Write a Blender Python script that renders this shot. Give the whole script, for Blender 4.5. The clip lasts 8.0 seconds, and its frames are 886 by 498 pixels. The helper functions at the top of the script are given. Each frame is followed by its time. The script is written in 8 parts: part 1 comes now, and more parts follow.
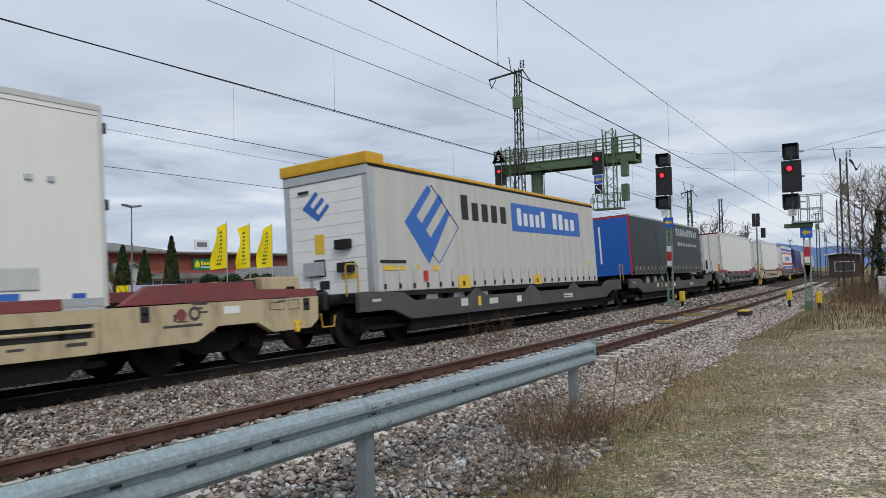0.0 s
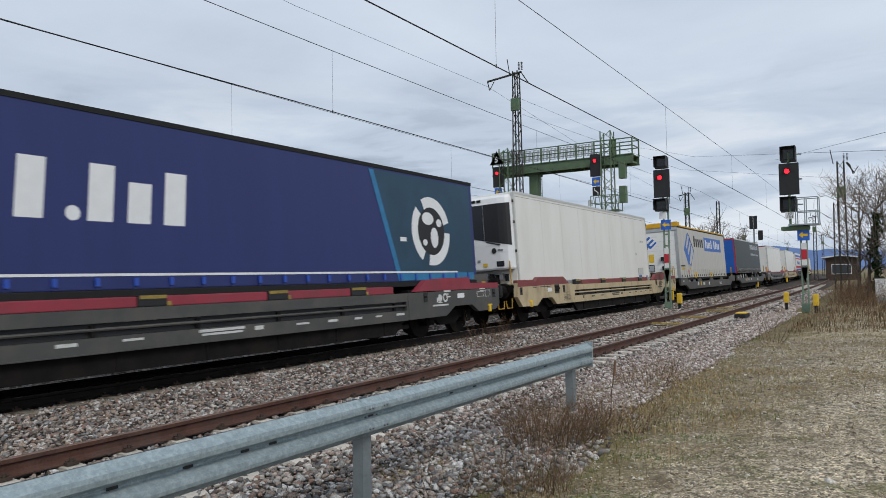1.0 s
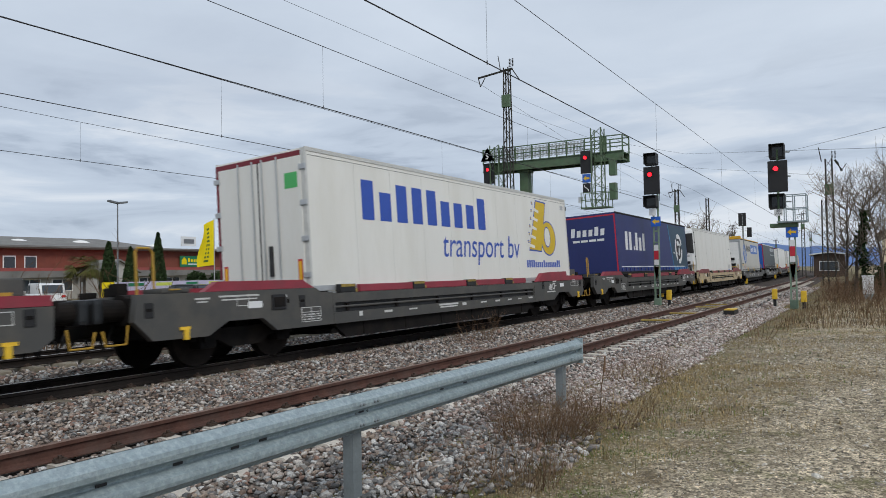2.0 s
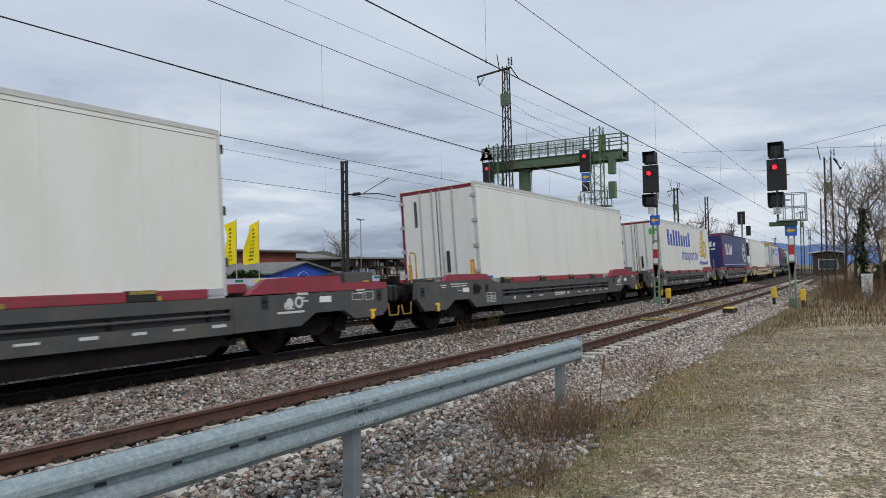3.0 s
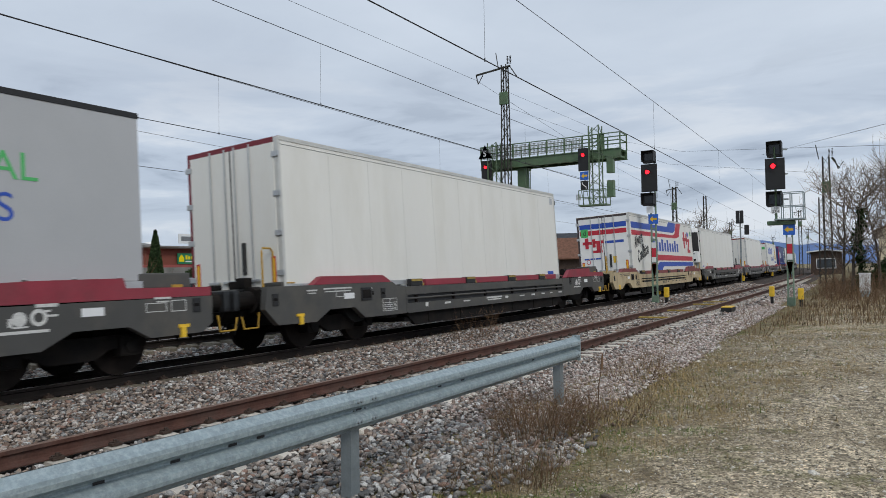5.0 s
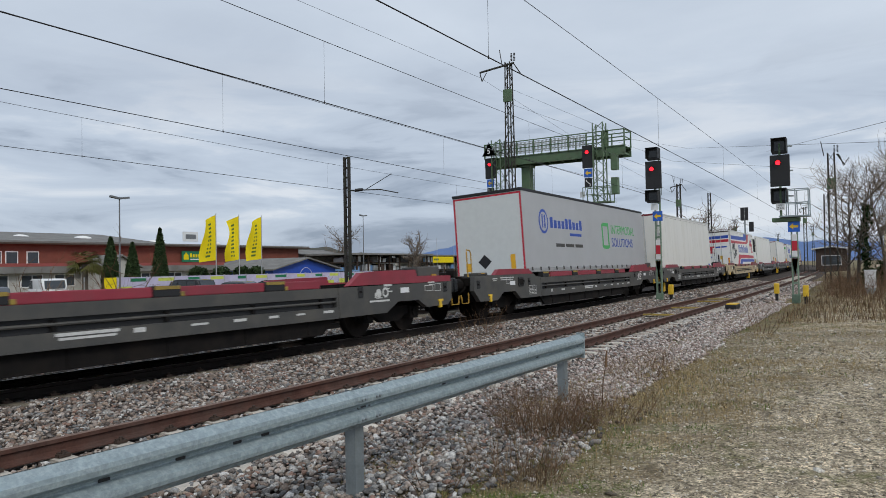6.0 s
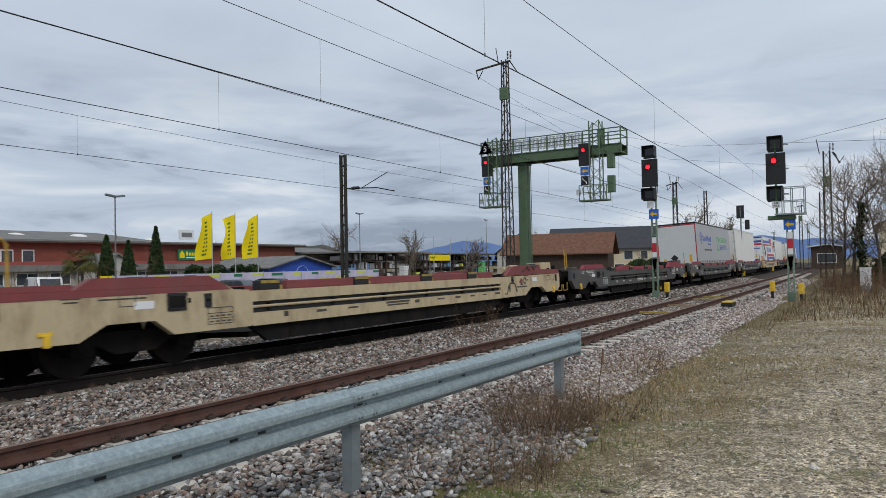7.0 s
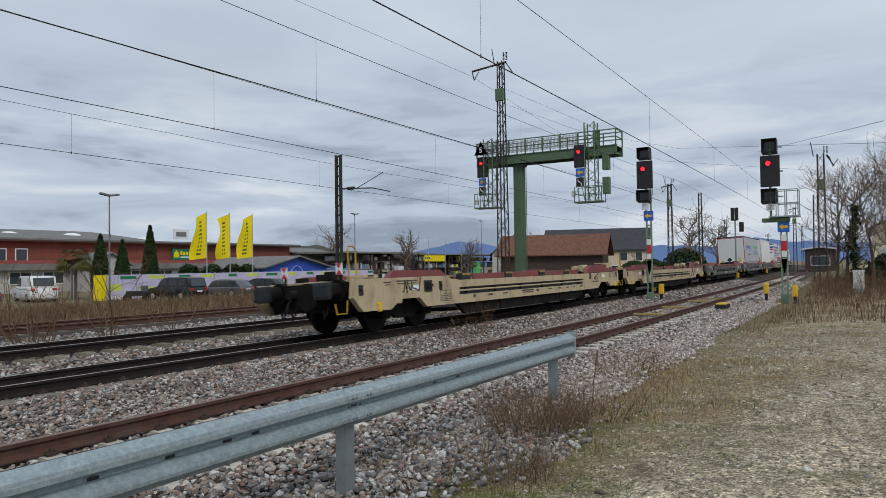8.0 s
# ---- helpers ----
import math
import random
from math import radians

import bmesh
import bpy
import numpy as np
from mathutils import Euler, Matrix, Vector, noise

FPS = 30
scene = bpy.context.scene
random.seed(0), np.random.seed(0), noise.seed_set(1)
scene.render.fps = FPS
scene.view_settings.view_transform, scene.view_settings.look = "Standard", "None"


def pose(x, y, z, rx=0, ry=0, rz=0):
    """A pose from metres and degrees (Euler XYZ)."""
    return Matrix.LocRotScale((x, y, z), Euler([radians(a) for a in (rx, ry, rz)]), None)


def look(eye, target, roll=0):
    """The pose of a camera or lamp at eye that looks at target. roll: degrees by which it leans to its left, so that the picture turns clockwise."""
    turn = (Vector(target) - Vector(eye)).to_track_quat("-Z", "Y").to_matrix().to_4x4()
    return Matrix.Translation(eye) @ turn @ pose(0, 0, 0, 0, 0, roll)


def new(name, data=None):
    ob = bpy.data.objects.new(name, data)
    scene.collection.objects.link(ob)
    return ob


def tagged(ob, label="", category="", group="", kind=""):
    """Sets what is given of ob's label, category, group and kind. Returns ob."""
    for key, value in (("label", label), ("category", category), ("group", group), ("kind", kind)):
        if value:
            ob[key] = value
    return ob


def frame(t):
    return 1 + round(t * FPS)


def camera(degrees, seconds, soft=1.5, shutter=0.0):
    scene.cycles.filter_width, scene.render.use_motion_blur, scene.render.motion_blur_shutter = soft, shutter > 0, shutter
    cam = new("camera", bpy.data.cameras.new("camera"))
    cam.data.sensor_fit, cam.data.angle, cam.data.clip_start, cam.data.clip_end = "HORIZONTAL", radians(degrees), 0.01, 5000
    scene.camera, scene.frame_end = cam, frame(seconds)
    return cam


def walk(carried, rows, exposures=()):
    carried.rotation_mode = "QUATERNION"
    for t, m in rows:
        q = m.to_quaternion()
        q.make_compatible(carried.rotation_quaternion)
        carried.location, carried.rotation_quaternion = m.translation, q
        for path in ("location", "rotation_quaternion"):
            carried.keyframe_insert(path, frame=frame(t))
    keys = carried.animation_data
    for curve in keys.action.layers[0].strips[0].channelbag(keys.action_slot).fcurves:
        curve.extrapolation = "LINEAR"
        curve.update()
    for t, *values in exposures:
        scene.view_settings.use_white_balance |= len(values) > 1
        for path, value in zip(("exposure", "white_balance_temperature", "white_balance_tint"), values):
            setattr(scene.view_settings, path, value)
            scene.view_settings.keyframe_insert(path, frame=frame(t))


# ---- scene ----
# World: x runs along the main track, y across it away from the camera, z up; rail tops near z = 0.
cam = camera(64.0, 8.0, soft=0.6, shutter=0.06)
EYE = (0.0, 0.0, 1.60)
# seconds, yaw (from the track's direction), pitch, roll
TURNS = [
    (0.0, 32.740, 2.009, 1.159), (0.5, 32.494, 1.996, 1.092), (1.0, 32.549, 2.128, 0.983),
    (1.5, 31.915, 1.925, 0.823), (3.0, 31.730, 1.742, 1.025), (3.5, 31.523, 1.681, 0.955),
    (4.0, 31.778, 1.654, 0.969), (4.5, 31.513, 1.663, 0.906), (6.0, 31.928, 1.420, 1.013),
    (6.5, 31.784, 1.213, 1.076), (7.0, 31.645, 1.259, 1.062), (7.5, 31.521, 1.355, 0.942),
    (8.0, 31.238, 1.309, 0.792)]
walk(cam, [(t, pose(*EYE, 90 + p, r, y - 90)) for t, y, p, r in TURNS],
     exposures=[(0.0, 0.02), (0.5, -0.07), (1.0, 0.03), (1.5, 0.02), (3.5, -0.03), (6.0, -0.05), (8.0, -0.12)])

# ---- world and light: a bright overcast winter day ----
world = bpy.data.worlds.new("overcast_sky")
scene.world = world
world.use_nodes = True
wn, wl = world.node_tree.nodes, world.node_tree.links
wn.clear()
SUN_ELEV, SUN_TURN = radians(42), radians(215)


def wnode(kind, **inputs):
    n = wn.new(kind)
    for k, v in inputs.items():
        n.inputs[k.replace("_", " ")].default_value = v
    return n


sky = wnode("ShaderNodeTexSky")
sky.sky_type, sky.sun_disc, sky.sun_elevation, sky.sun_rotation = "NISHITA", False, SUN_ELEV, SUN_TURN
coord = wnode("ShaderNodeTexCoord")
# cloud sheet: the direction is met with a flat layer overhead
sep = wnode("ShaderNodeSeparateXYZ")
wl.new(coord.outputs["Generated"], sep.inputs[0])
zup = wnode("ShaderNodeMath"); zup.operation = "MAXIMUM"; zup.inputs[1].default_value = 0.0
wl.new(sep.outputs["Z"], zup.inputs[0])
zadd = wnode("ShaderNodeMath"); zadd.operation = "ADD"; zadd.inputs[1].default_value = 0.06
wl.new(zup.outputs[0], zadd.inputs[0])
divs = []
for axis in ("X", "Y"):
    d = wnode("ShaderNodeMath"); d.operation = "DIVIDE"
    wl.new(sep.outputs[axis], d.inputs[0]); wl.new(zadd.outputs[0], d.inputs[1])
    divs.append(d)
comb = wnode("ShaderNodeCombineXYZ")
wl.new(divs[0].outputs[0], comb.inputs["X"]); wl.new(divs[1].outputs[0], comb.inputs["Y"])
big = wnode("ShaderNodeTexNoise", Scale=0.55, Detail=7.0, Roughness=0.56, Distortion=0.35)
wl.new(comb.outputs[0], big.inputs["Vector"])
clouds = wnode("ShaderNodeValToRGB")
ramp = clouds.color_ramp
ramp.elements[0].position, ramp.elements[0].color = 0.25, (0.46, 0.525, 0.63, 1)
ramp.elements[1].position, ramp.elements[1].color = 0.70, (0.66, 0.735, 0.835, 1)
e = ramp.elements.new(0.47); e.color = (0.565, 0.64, 0.745, 1)
wl.new(big.outputs["Fac"], clouds.inputs[0])
# towards the horizon the sheet breaks up into darker and brighter banks
low = wnode("ShaderNodeTexNoise", Scale=3.4, Detail=7.0, Roughness=0.55, Distortion=0.4)
flat = wnode("ShaderNodeMapping"); flat.inputs["Scale"].default_value = (1, 1, 5.0)
wl.new(coord.outputs["Generated"], flat.inputs[0]); wl.new(flat.outputs[0], low.inputs["Vector"])
banks = wnode("ShaderNodeValToRGB")
ramp = banks.color_ramp
ramp.elements[0].position, ramp.elements[0].color = 0.38, (0.26, 0.32, 0.42, 1)
ramp.elements[1].position, ramp.elements[1].color = 0.64, (0.72, 0.77, 0.84, 1)
e = ramp.elements.new(0.47); e.color = (0.46, 0.535, 0.65, 1)
e = ramp.elements.new(0.55); e.color = (0.53, 0.61, 0.725, 1)
wl.new(low.outputs["Fac"], banks.inputs[0])
near_h = wnode("ShaderNodeMapRange"); near_h.interpolation_type = "SMOOTHSTEP"
for k, v in (("From Min", 0.10), ("From Max", 0.32), ("To Min", 0.92), ("To Max", 0.0)):
    near_h.inputs[k].default_value = v
wl.new(sep.outputs["Z"], near_h.inputs["Value"])
mixc = wnode("ShaderNodeMix"); mixc.data_type = "RGBA"
wl.new(near_h.outputs[0], mixc.inputs["Factor"])
wl.new(clouds.outputs[0], mixc.inputs["A"]); wl.new(banks.outputs[0], mixc.inputs["B"])
sky_bg = wnode("ShaderNodeBackground", Strength=0.08)
wl.new(sky.outputs[0], sky_bg.inputs["Color"])
cloud_bg = wnode("ShaderNodeBackground", Strength=1.05)
wl.new(mixc.outputs["Result"], cloud_bg.inputs["Color"])
cover = wnode("ShaderNodeMixShader"); cover.inputs[0].default_value = 0.93
wl.new(sky_bg.outputs[0], cover.inputs[1]); wl.new(cloud_bg.outputs[0], cover.inputs[2])
wout = wnode("ShaderNodeOutputWorld")
wl.new(cover.outputs[0], wout.inputs[0])

sun = new("sun", bpy.data.lights.new("sun", "SUN"))
sun.data.energy, sun.data.angle, sun.data.color = 1.5, radians(18), (1.0, 0.96, 0.9)
sun.matrix_world = look((0, 0, 60), (-60 * math.sin(SUN_TURN) / math.tan(SUN_ELEV), -60 * math.cos(SUN_TURN) / math.tan(SUN_ELEV), 0))

# ---- helpers for meshes and materials ----
def material(name, base, rough=0.6, metal=0.0, vary=0.25, scale=6.0, grain=60.0, bump=0.15, dirt=None, dirt_amount=0.0,
             dirt_scale=2.0, per=None, glow=0.0, spread=0.25, stretch=(1, 1, 1)):
    """A surface with variation at two scales; per: 'island' or 'object' shifts the tone piece by piece."""
    m = bpy.data.materials.new(name)
    m.use_nodes = True
    nt = m.node_tree
    n, l = nt.nodes, nt.links
    bs = n["Principled BSDF"]
    bs.inputs["Roughness"].default_value, bs.inputs["Metallic"].default_value = rough, metal
    if rough >= 0.7:
        bs.inputs["Specular IOR Level"].default_value = 0.2
    tc = n.new("ShaderNodeTexCoord")
    mp = n.new("ShaderNodeMapping")
    mp.inputs["Scale"].default_value = stretch
    l.new(tc.outputs["Object"], mp.inputs[0])
    big = n.new("ShaderNodeTexNoise")
    big.inputs["Scale"].default_value, big.inputs["Detail"].default_value = scale, 5
    fine = n.new("ShaderNodeTexNoise")
    fine.inputs["Scale"].default_value, fine.inputs["Detail"].default_value = grain, 3
    l.new(mp.outputs[0], big.inputs["Vector"])
    l.new(mp.outputs[0], fine.inputs["Vector"])
    add = n.new("ShaderNodeMath")
    add.operation = "MULTIPLY_ADD"
    add.inputs[1].default_value = 0.55
    l.new(fine.outputs["Fac"], add.inputs[0])
    l.new(big.outputs["Fac"], add.inputs[2])
    rng = n.new("ShaderNodeMapRange")
    for k, v in (("From Min", 0.45), ("From Max", 1.1), ("To Min", 1 - vary), ("To Max", 1 + vary)):
        rng.inputs[k].default_value = v
    l.new(add.outputs[0], rng.inputs["Value"])
    tone = rng.outputs[0]
    if per:
        src = n.new("ShaderNodeObjectInfo" if per == "object" else "ShaderNodeNewGeometry")
        r2 = n.new("ShaderNodeMapRange")
        r2.inputs["To Min"].default_value, r2.inputs["To Max"].default_value = 1 - spread, 1 + spread
        l.new(src.outputs["Random" if per == "object" else "Random Per Island"], r2.inputs["Value"])
        mu = n.new("ShaderNodeMath")
        mu.operation = "MULTIPLY"
        l.new(tone, mu.inputs[0])
        l.new(r2.outputs[0], mu.inputs[1])
        tone = mu.outputs[0]
    mul = n.new("ShaderNodeVectorMath")
    mul.operation = "SCALE"
    mul.inputs[0].default_value = base[:3]
    l.new(tone, mul.inputs["Scale"])
    col = mul.outputs[0]
    if dirt:
        dn = n.new("ShaderNodeTexNoise")
        dn.inputs["Scale"].default_value, dn.inputs["Detail"].default_value = dirt_scale, 8
        dn.inputs["Roughness"].default_value = 0.65
        l.new(mp.outputs[0], dn.inputs["Vector"])
        dr = n.new("ShaderNodeMapRange")
        for k, v in (("From Min", 0.45), ("From Max", 0.72), ("To Min", 0.0), ("To Max", dirt_amount)):
            dr.inputs[k].default_value = v
        l.new(dn.outputs["Fac"], dr.inputs["Value"])
        mx = n.new("ShaderNodeMix")
        mx.data_type = "RGBA"
        mx.inputs["B"].default_value = (*dirt, 1)
        l.new(dr.outputs[0], mx.inputs["Factor"])
        l.new(col, mx.inputs["A"])
        col = mx.outputs["Result"]
    l.new(col, bs.inputs["Base Color"])
    if bump:
        bp = n.new("ShaderNodeBump")
        bp.inputs["Strength"].default_value, bp.inputs["Distance"].default_value = bump, 0.02
        l.new(add.outputs[0], bp.inputs["Height"])
        l.new(bp.outputs[0], bs.inputs["Normal"])
    if glow:
        bs.inputs["Emission Color"].default_value = (*base[:3], 1)
        bs.inputs["Emission Strength"].default_value = glow
    return m


def part(name, bm, mat, parent=None, label="", smooth=False):
    """Links a bmesh as one mesh object, under a thing or a part if one is given."""
    me = bpy.data.meshes.new(name)
    bm.normal_update()
    bm.to_mesh(me)
    bm.free()
    if smooth:
        for p in me.polygons:
            p.use_smooth = True
    me.materials.append(mat)
    ob = new(name, me)
    if parent:
        ob.parent = parent
    if label:
        tagged(ob, label)
    return ob


def thing(name, label, category, m=None, group="", kind=""):
    ob = tagged(new(name), label, category, group, kind)
    if m is not None:
        ob.matrix_world = m
    return ob


def box(bm, x0, x1, y0, y1, z0, z1, bevel=0.0, m=None):
    vs = bmesh.ops.create_cube(bm, size=1.0)["verts"]
    bmesh.ops.scale(bm, verts=vs, vec=(x1 - x0, y1 - y0, z1 - z0))
    bmesh.ops.translate(bm, verts=vs, vec=((x0 + x1) / 2, (y0 + y1) / 2, (z0 + z1) / 2))
    if bevel:
        es = list({e for v in vs for e in v.link_edges})
        out = bmesh.ops.bevel(bm, geom=es, offset=bevel, segments=2, affect="EDGES", profile=0.7)
        vs = list({v for f in out["faces"] for v in f.verts} | {v for v in vs if v.is_valid})
    if m is not None:
        bmesh.ops.transform(bm, matrix=m, verts=vs)
    return bm


def boxed(*args, **kw):
    return box(bmesh.new(), *args, **kw)


def rod(bm, a, b, r, seg=8, r2=None):
    a, b = Vector(a), Vector(b)
    d = b - a
    vs = bmesh.ops.create_cone(bm, cap_ends=True, segments=seg, radius1=r, radius2=r if r2 is None else r2, depth=d.length)["verts"]
    bmesh.ops.transform(bm, matrix=Matrix.Translation((a + b) / 2) @ d.to_track_quat("Z", "Y").to_matrix().to_4x4(), verts=vs)
    return bm


def bar(bm, a, b, w, h):
    """A square bar from a to b."""
    a, b = Vector(a), Vector(b)
    d = b - a
    vs = bmesh.ops.create_cube(bm, size=1.0)["verts"]
    bmesh.ops.scale(bm, verts=vs, vec=(w, h, d.length))
    bmesh.ops.transform(bm, matrix=Matrix.Translation((a + b) / 2) @ d.to_track_quat("Z", "Y").to_matrix().to_4x4(), verts=vs)
    return bm


def plate(bm, pts, y0, y1, holes=()):
    """A plate in the x-z plane with an outline, between two y."""
    vs = [bm.verts.new((x, y0, z)) for x, z in pts]
    f = bm.faces.new(vs)
    g = bmesh.ops.extrude_face_region(bm, geom=[f])
    bmesh.ops.translate(bm, verts=[v for v in g["geom"] if isinstance(v, bmesh.types.BMVert)], vec=(0, y1 - y0, 0))
    bmesh.ops.recalc_face_normals(bm, faces=bm.faces)
    return bm


def pipe(points, r, seg=8):
    """A round tube along points."""
    bm = bmesh.new()
    rings = []
    pts = [Vector(p) for p in points]
    for i, p in enumerate(pts):
        d = (pts[min(i + 1, len(pts) - 1)] - pts[max(i - 1, 0)]).normalized()
        side = d.cross(Vector((0.13, 0.21, 1.0))).normalized()
        up = side.cross(d)
        rings.append([bm.verts.new(p + (side * math.cos(a) + up * math.sin(a)) * r) for a in [2 * math.pi * k / seg for k in range(seg)]])
    for a, b in zip(rings, rings[1:]):
        for k in range(seg):
            bm.faces.new((a[k], a[(k + 1) % seg], b[(k + 1) % seg], b[k]))
    bm.faces.new(rings[0][::-1])
    bm.faces.new(rings[-1])
    return bm


def raw(name, verts, faces, mat, parent=None):
    me = bpy.data.meshes.new(name)
    me.from_pydata([tuple(v) for v in verts], [], [tuple(f) for f in faces])
    me.update()
    me.materials.append(mat)
    ob = new(name, me)
    if parent:
        ob.parent = parent
    return ob


def fast_mesh(name, verts, quads_or_tris, mat, parent=None):
    """A big mesh from arrays: faces all of one size."""
    me = bpy.data.meshes.new(name)
    k = quads_or_tris.shape[1]
    me.vertices.add(len(verts))
    me.vertices.foreach_set("co", np.ascontiguousarray(verts, dtype=np.float32).ravel())
    me.loops.add(quads_or_tris.size)
    me.loops.foreach_set("vertex_index", np.ascontiguousarray(quads_or_tris, dtype=np.int32).ravel())
    me.polygons.add(len(quads_or_tris))
    me.polygons.foreach_set("loop_start", np.arange(len(quads_or_tris), dtype=np.int32) * k)
    me.update(calc_edges=True)
    me.validate()
    me.materials.append(mat)
    ob = new(name, me)
    if parent:
        ob.parent = parent
    return ob


def face_text(parent, body, size, at, mat, name="lettering", face="-x", extrude=0.001, shear=0.0, align="CENTER", rot=0.0, squeeze=1.0, bold=0.0):
    """Lettering as a thin mesh on a face that looks towards -x, -y."""
    cu = bpy.data.curves.new(name, "FONT")
    cu.offset = bold
    cu.body, cu.size, cu.align_x, cu.align_y, cu.extrude, cu.shear = body, size, align, "CENTER", extrude, shear
    tmp = new("tmp", cu)
    bpy.context.view_layer.update()
    me = bpy.data.meshes.new_from_object(tmp.evaluated_get(bpy.context.evaluated_depsgraph_get()))
    bpy.data.objects.remove(tmp)
    bpy.data.curves.remove(cu)
    me.materials.clear()
    me.materials.append(mat)
    ob = new(name, me)
    ob.parent = parent
    turn = {"-x": Matrix.Rotation(radians(-90), 4, "Z"), "-y": Matrix()}[face] @ Matrix.Rotation(radians(90), 4, "X")
    me.transform(Matrix.Translation(at) @ turn @ Matrix.Rotation(rot, 4, "Z") @ Matrix.Diagonal((squeeze, 1, 1, 1)))
    return ob


# ---- the track's line ----
CURVE = 4.14e-4          # 1 / radius: the line bends away to the far side
TRACK_Y = 10.87          # main track's centre abreast of the camera
CANT = 0.0862 / 1.505    # the near rail of the main track is raised
SPEED = 27.7


def line_at(s, off=TRACK_Y):
    """Point and heading of a track that lies off from the camera abreast, at s metres on."""
    a = CURVE * s
    return Vector((math.sin(a) / CURVE, off + (1 - math.cos(a)) / CURVE, 0)), a


def on_line(s, off=TRACK_Y, lean=0.0):
    p, a = line_at(s, off)
    return Matrix.Translation(p) @ Matrix.Rotation(a, 4, "Z") @ Matrix.Rotation(-lean, 4, "X")


GLIDE = []                # (thing, place in the train at 0 s)

# ---- materials ----
def stone_material(name, colours, rough=0.9):
    """Crushed stone: each piece picks a colour along a ramp, with fine grain over it."""
    m = bpy.data.materials.new(name)
    m.use_nodes = True
    n, l = m.node_tree.nodes, m.node_tree.links
    bs = n["Principled BSDF"]
    bs.inputs["Roughness"].default_value, bs.inputs["Specular IOR Level"].default_value = rough, 0.25
    geo = n.new("ShaderNodeNewGeometry")
    rp = n.new("ShaderNodeValToRGB")
    rp.color_ramp.interpolation = "CONSTANT"
    for i, c in enumerate(colours):
        e = rp.color_ramp.elements[0] if i == 0 else rp.color_ramp.elements.new(i / len(colours))
        e.color = (*c, 1)
    rp.color_ramp.elements.remove(rp.color_ramp.elements[-1])
    l.new(geo.outputs["Random Per Island"], rp.inputs[0])
    tc = n.new("ShaderNodeTexCoord")
    ns = n.new("ShaderNodeTexNoise")
    ns.inputs["Scale"].default_value, ns.inputs["Detail"].default_value, ns.inputs["Roughness"].default_value = 70, 4, 0.7
    l.new(tc.outputs["Object"], ns.inputs["Vector"])
    mr = n.new("ShaderNodeMapRange")
    for k, v in (("From Min", 0.3), ("From Max", 0.7), ("To Min", 0.55), ("To Max", 1.4)):
        mr.inputs[k].default_value = v
    l.new(ns.outputs["Fac"], mr.inputs["Value"])
    mul = n.new("ShaderNodeVectorMath")
    mul.operation = "SCALE"
    l.new(rp.outputs[0], mul.inputs[0])
    l.new(mr.outputs[0], mul.inputs["Scale"])
    l.new(mul.outputs[0], bs.inputs["Base Color"])
    bp = n.new("ShaderNodeBump")
    bp.inputs["Strength"].default_value, bp.inputs["Distance"].default_value = 0.5, 0.01
    l.new(ns.outputs["Fac"], bp.inputs["Height"])
    l.new(bp.outputs[0], bs.inputs["Normal"])
    return m


M_BALLAST = stone_material("ballast_stone", [(0.30, 0.245, 0.205), (0.17, 0.125, 0.10), (0.23, 0.20, 0.18), (0.40, 0.34, 0.30), (0.10, 0.08, 0.07), (0.26, 0.17, 0.135), (0.34, 0.27, 0.215), (0.145, 0.13, 0.12), (0.50, 0.46, 0.42), (0.22, 0.175, 0.145)])
M_BALLAST_GREY = stone_material("grey_ballast_stone", [(0.30, 0.295, 0.285), (0.16, 0.155, 0.15), (0.42, 0.41, 0.39), (0.24, 0.225, 0.205), (0.10, 0.10, 0.10), (0.35, 0.335, 0.31), (0.20, 0.20, 0.20), (0.55, 0.54, 0.52), (0.28, 0.235, 0.20)])
M_BALLAST_PINK = stone_material("pinkish_gravel", [(0.46, 0.38, 0.34), (0.32, 0.25, 0.22), (0.55, 0.49, 0.45), (0.24, 0.195, 0.17), (0.40, 0.31, 0.275), (0.62, 0.58, 0.54), (0.36, 0.33, 0.30)])
# Bed colour is darkened to act as shade in the gaps between stones.
M_BALLAST_BED_SHADED = material("gap_shaded_ballast_bed", (0.062, 0.050, 0.043), 0.95, vary=0.6, scale=14, grain=35, bump=1.0)
M_RAIL_RUST = material("rusty_rail", (0.085, 0.042, 0.032), 0.85, vary=0.35, scale=5, grain=40, dirt=(0.10, 0.08, 0.07), dirt_amount=0.6)
M_RAIL_DARK = material("dark_rail_side", (0.020, 0.016, 0.014), 0.85, vary=0.3)
M_RAIL_TOP = material("worn_rail_head", (0.36, 0.33, 0.31), 0.38, 0.8, vary=0.2)
M_RAIL_TOP_RUST = material("rusty_rail_head", (0.20, 0.13, 0.10), 0.6, 0.3, vary=0.3)
M_SLEEPER = material("concrete_sleeper", (0.52, 0.48, 0.42), 0.9, per="object", spread=0.15, vary=0.25, scale=8, dirt=(0.16, 0.12, 0.10), dirt_amount=0.5)
M_SLEEPER_OLD = material("brown_sleeper", (0.20, 0.175, 0.135), 0.95, per="object", spread=0.2, vary=0.35, scale=10)
M_FASTENER = material("rail_fastening", (0.07, 0.05, 0.04), 0.7, 0.3)
M_GALV = material("galvanised_steel", (0.255, 0.315, 0.335), 0.55, 0.25, vary=0.22, scale=16, grain=70, bump=0.04, dirt=(0.42, 0.485, 0.505), dirt_amount=0.85, dirt_scale=24)
M_GALV_DULL = material("dull_galvanised_post", (0.22, 0.25, 0.26), 0.55, 0.4, vary=0.2, scale=8, grain=60, bump=0.05)
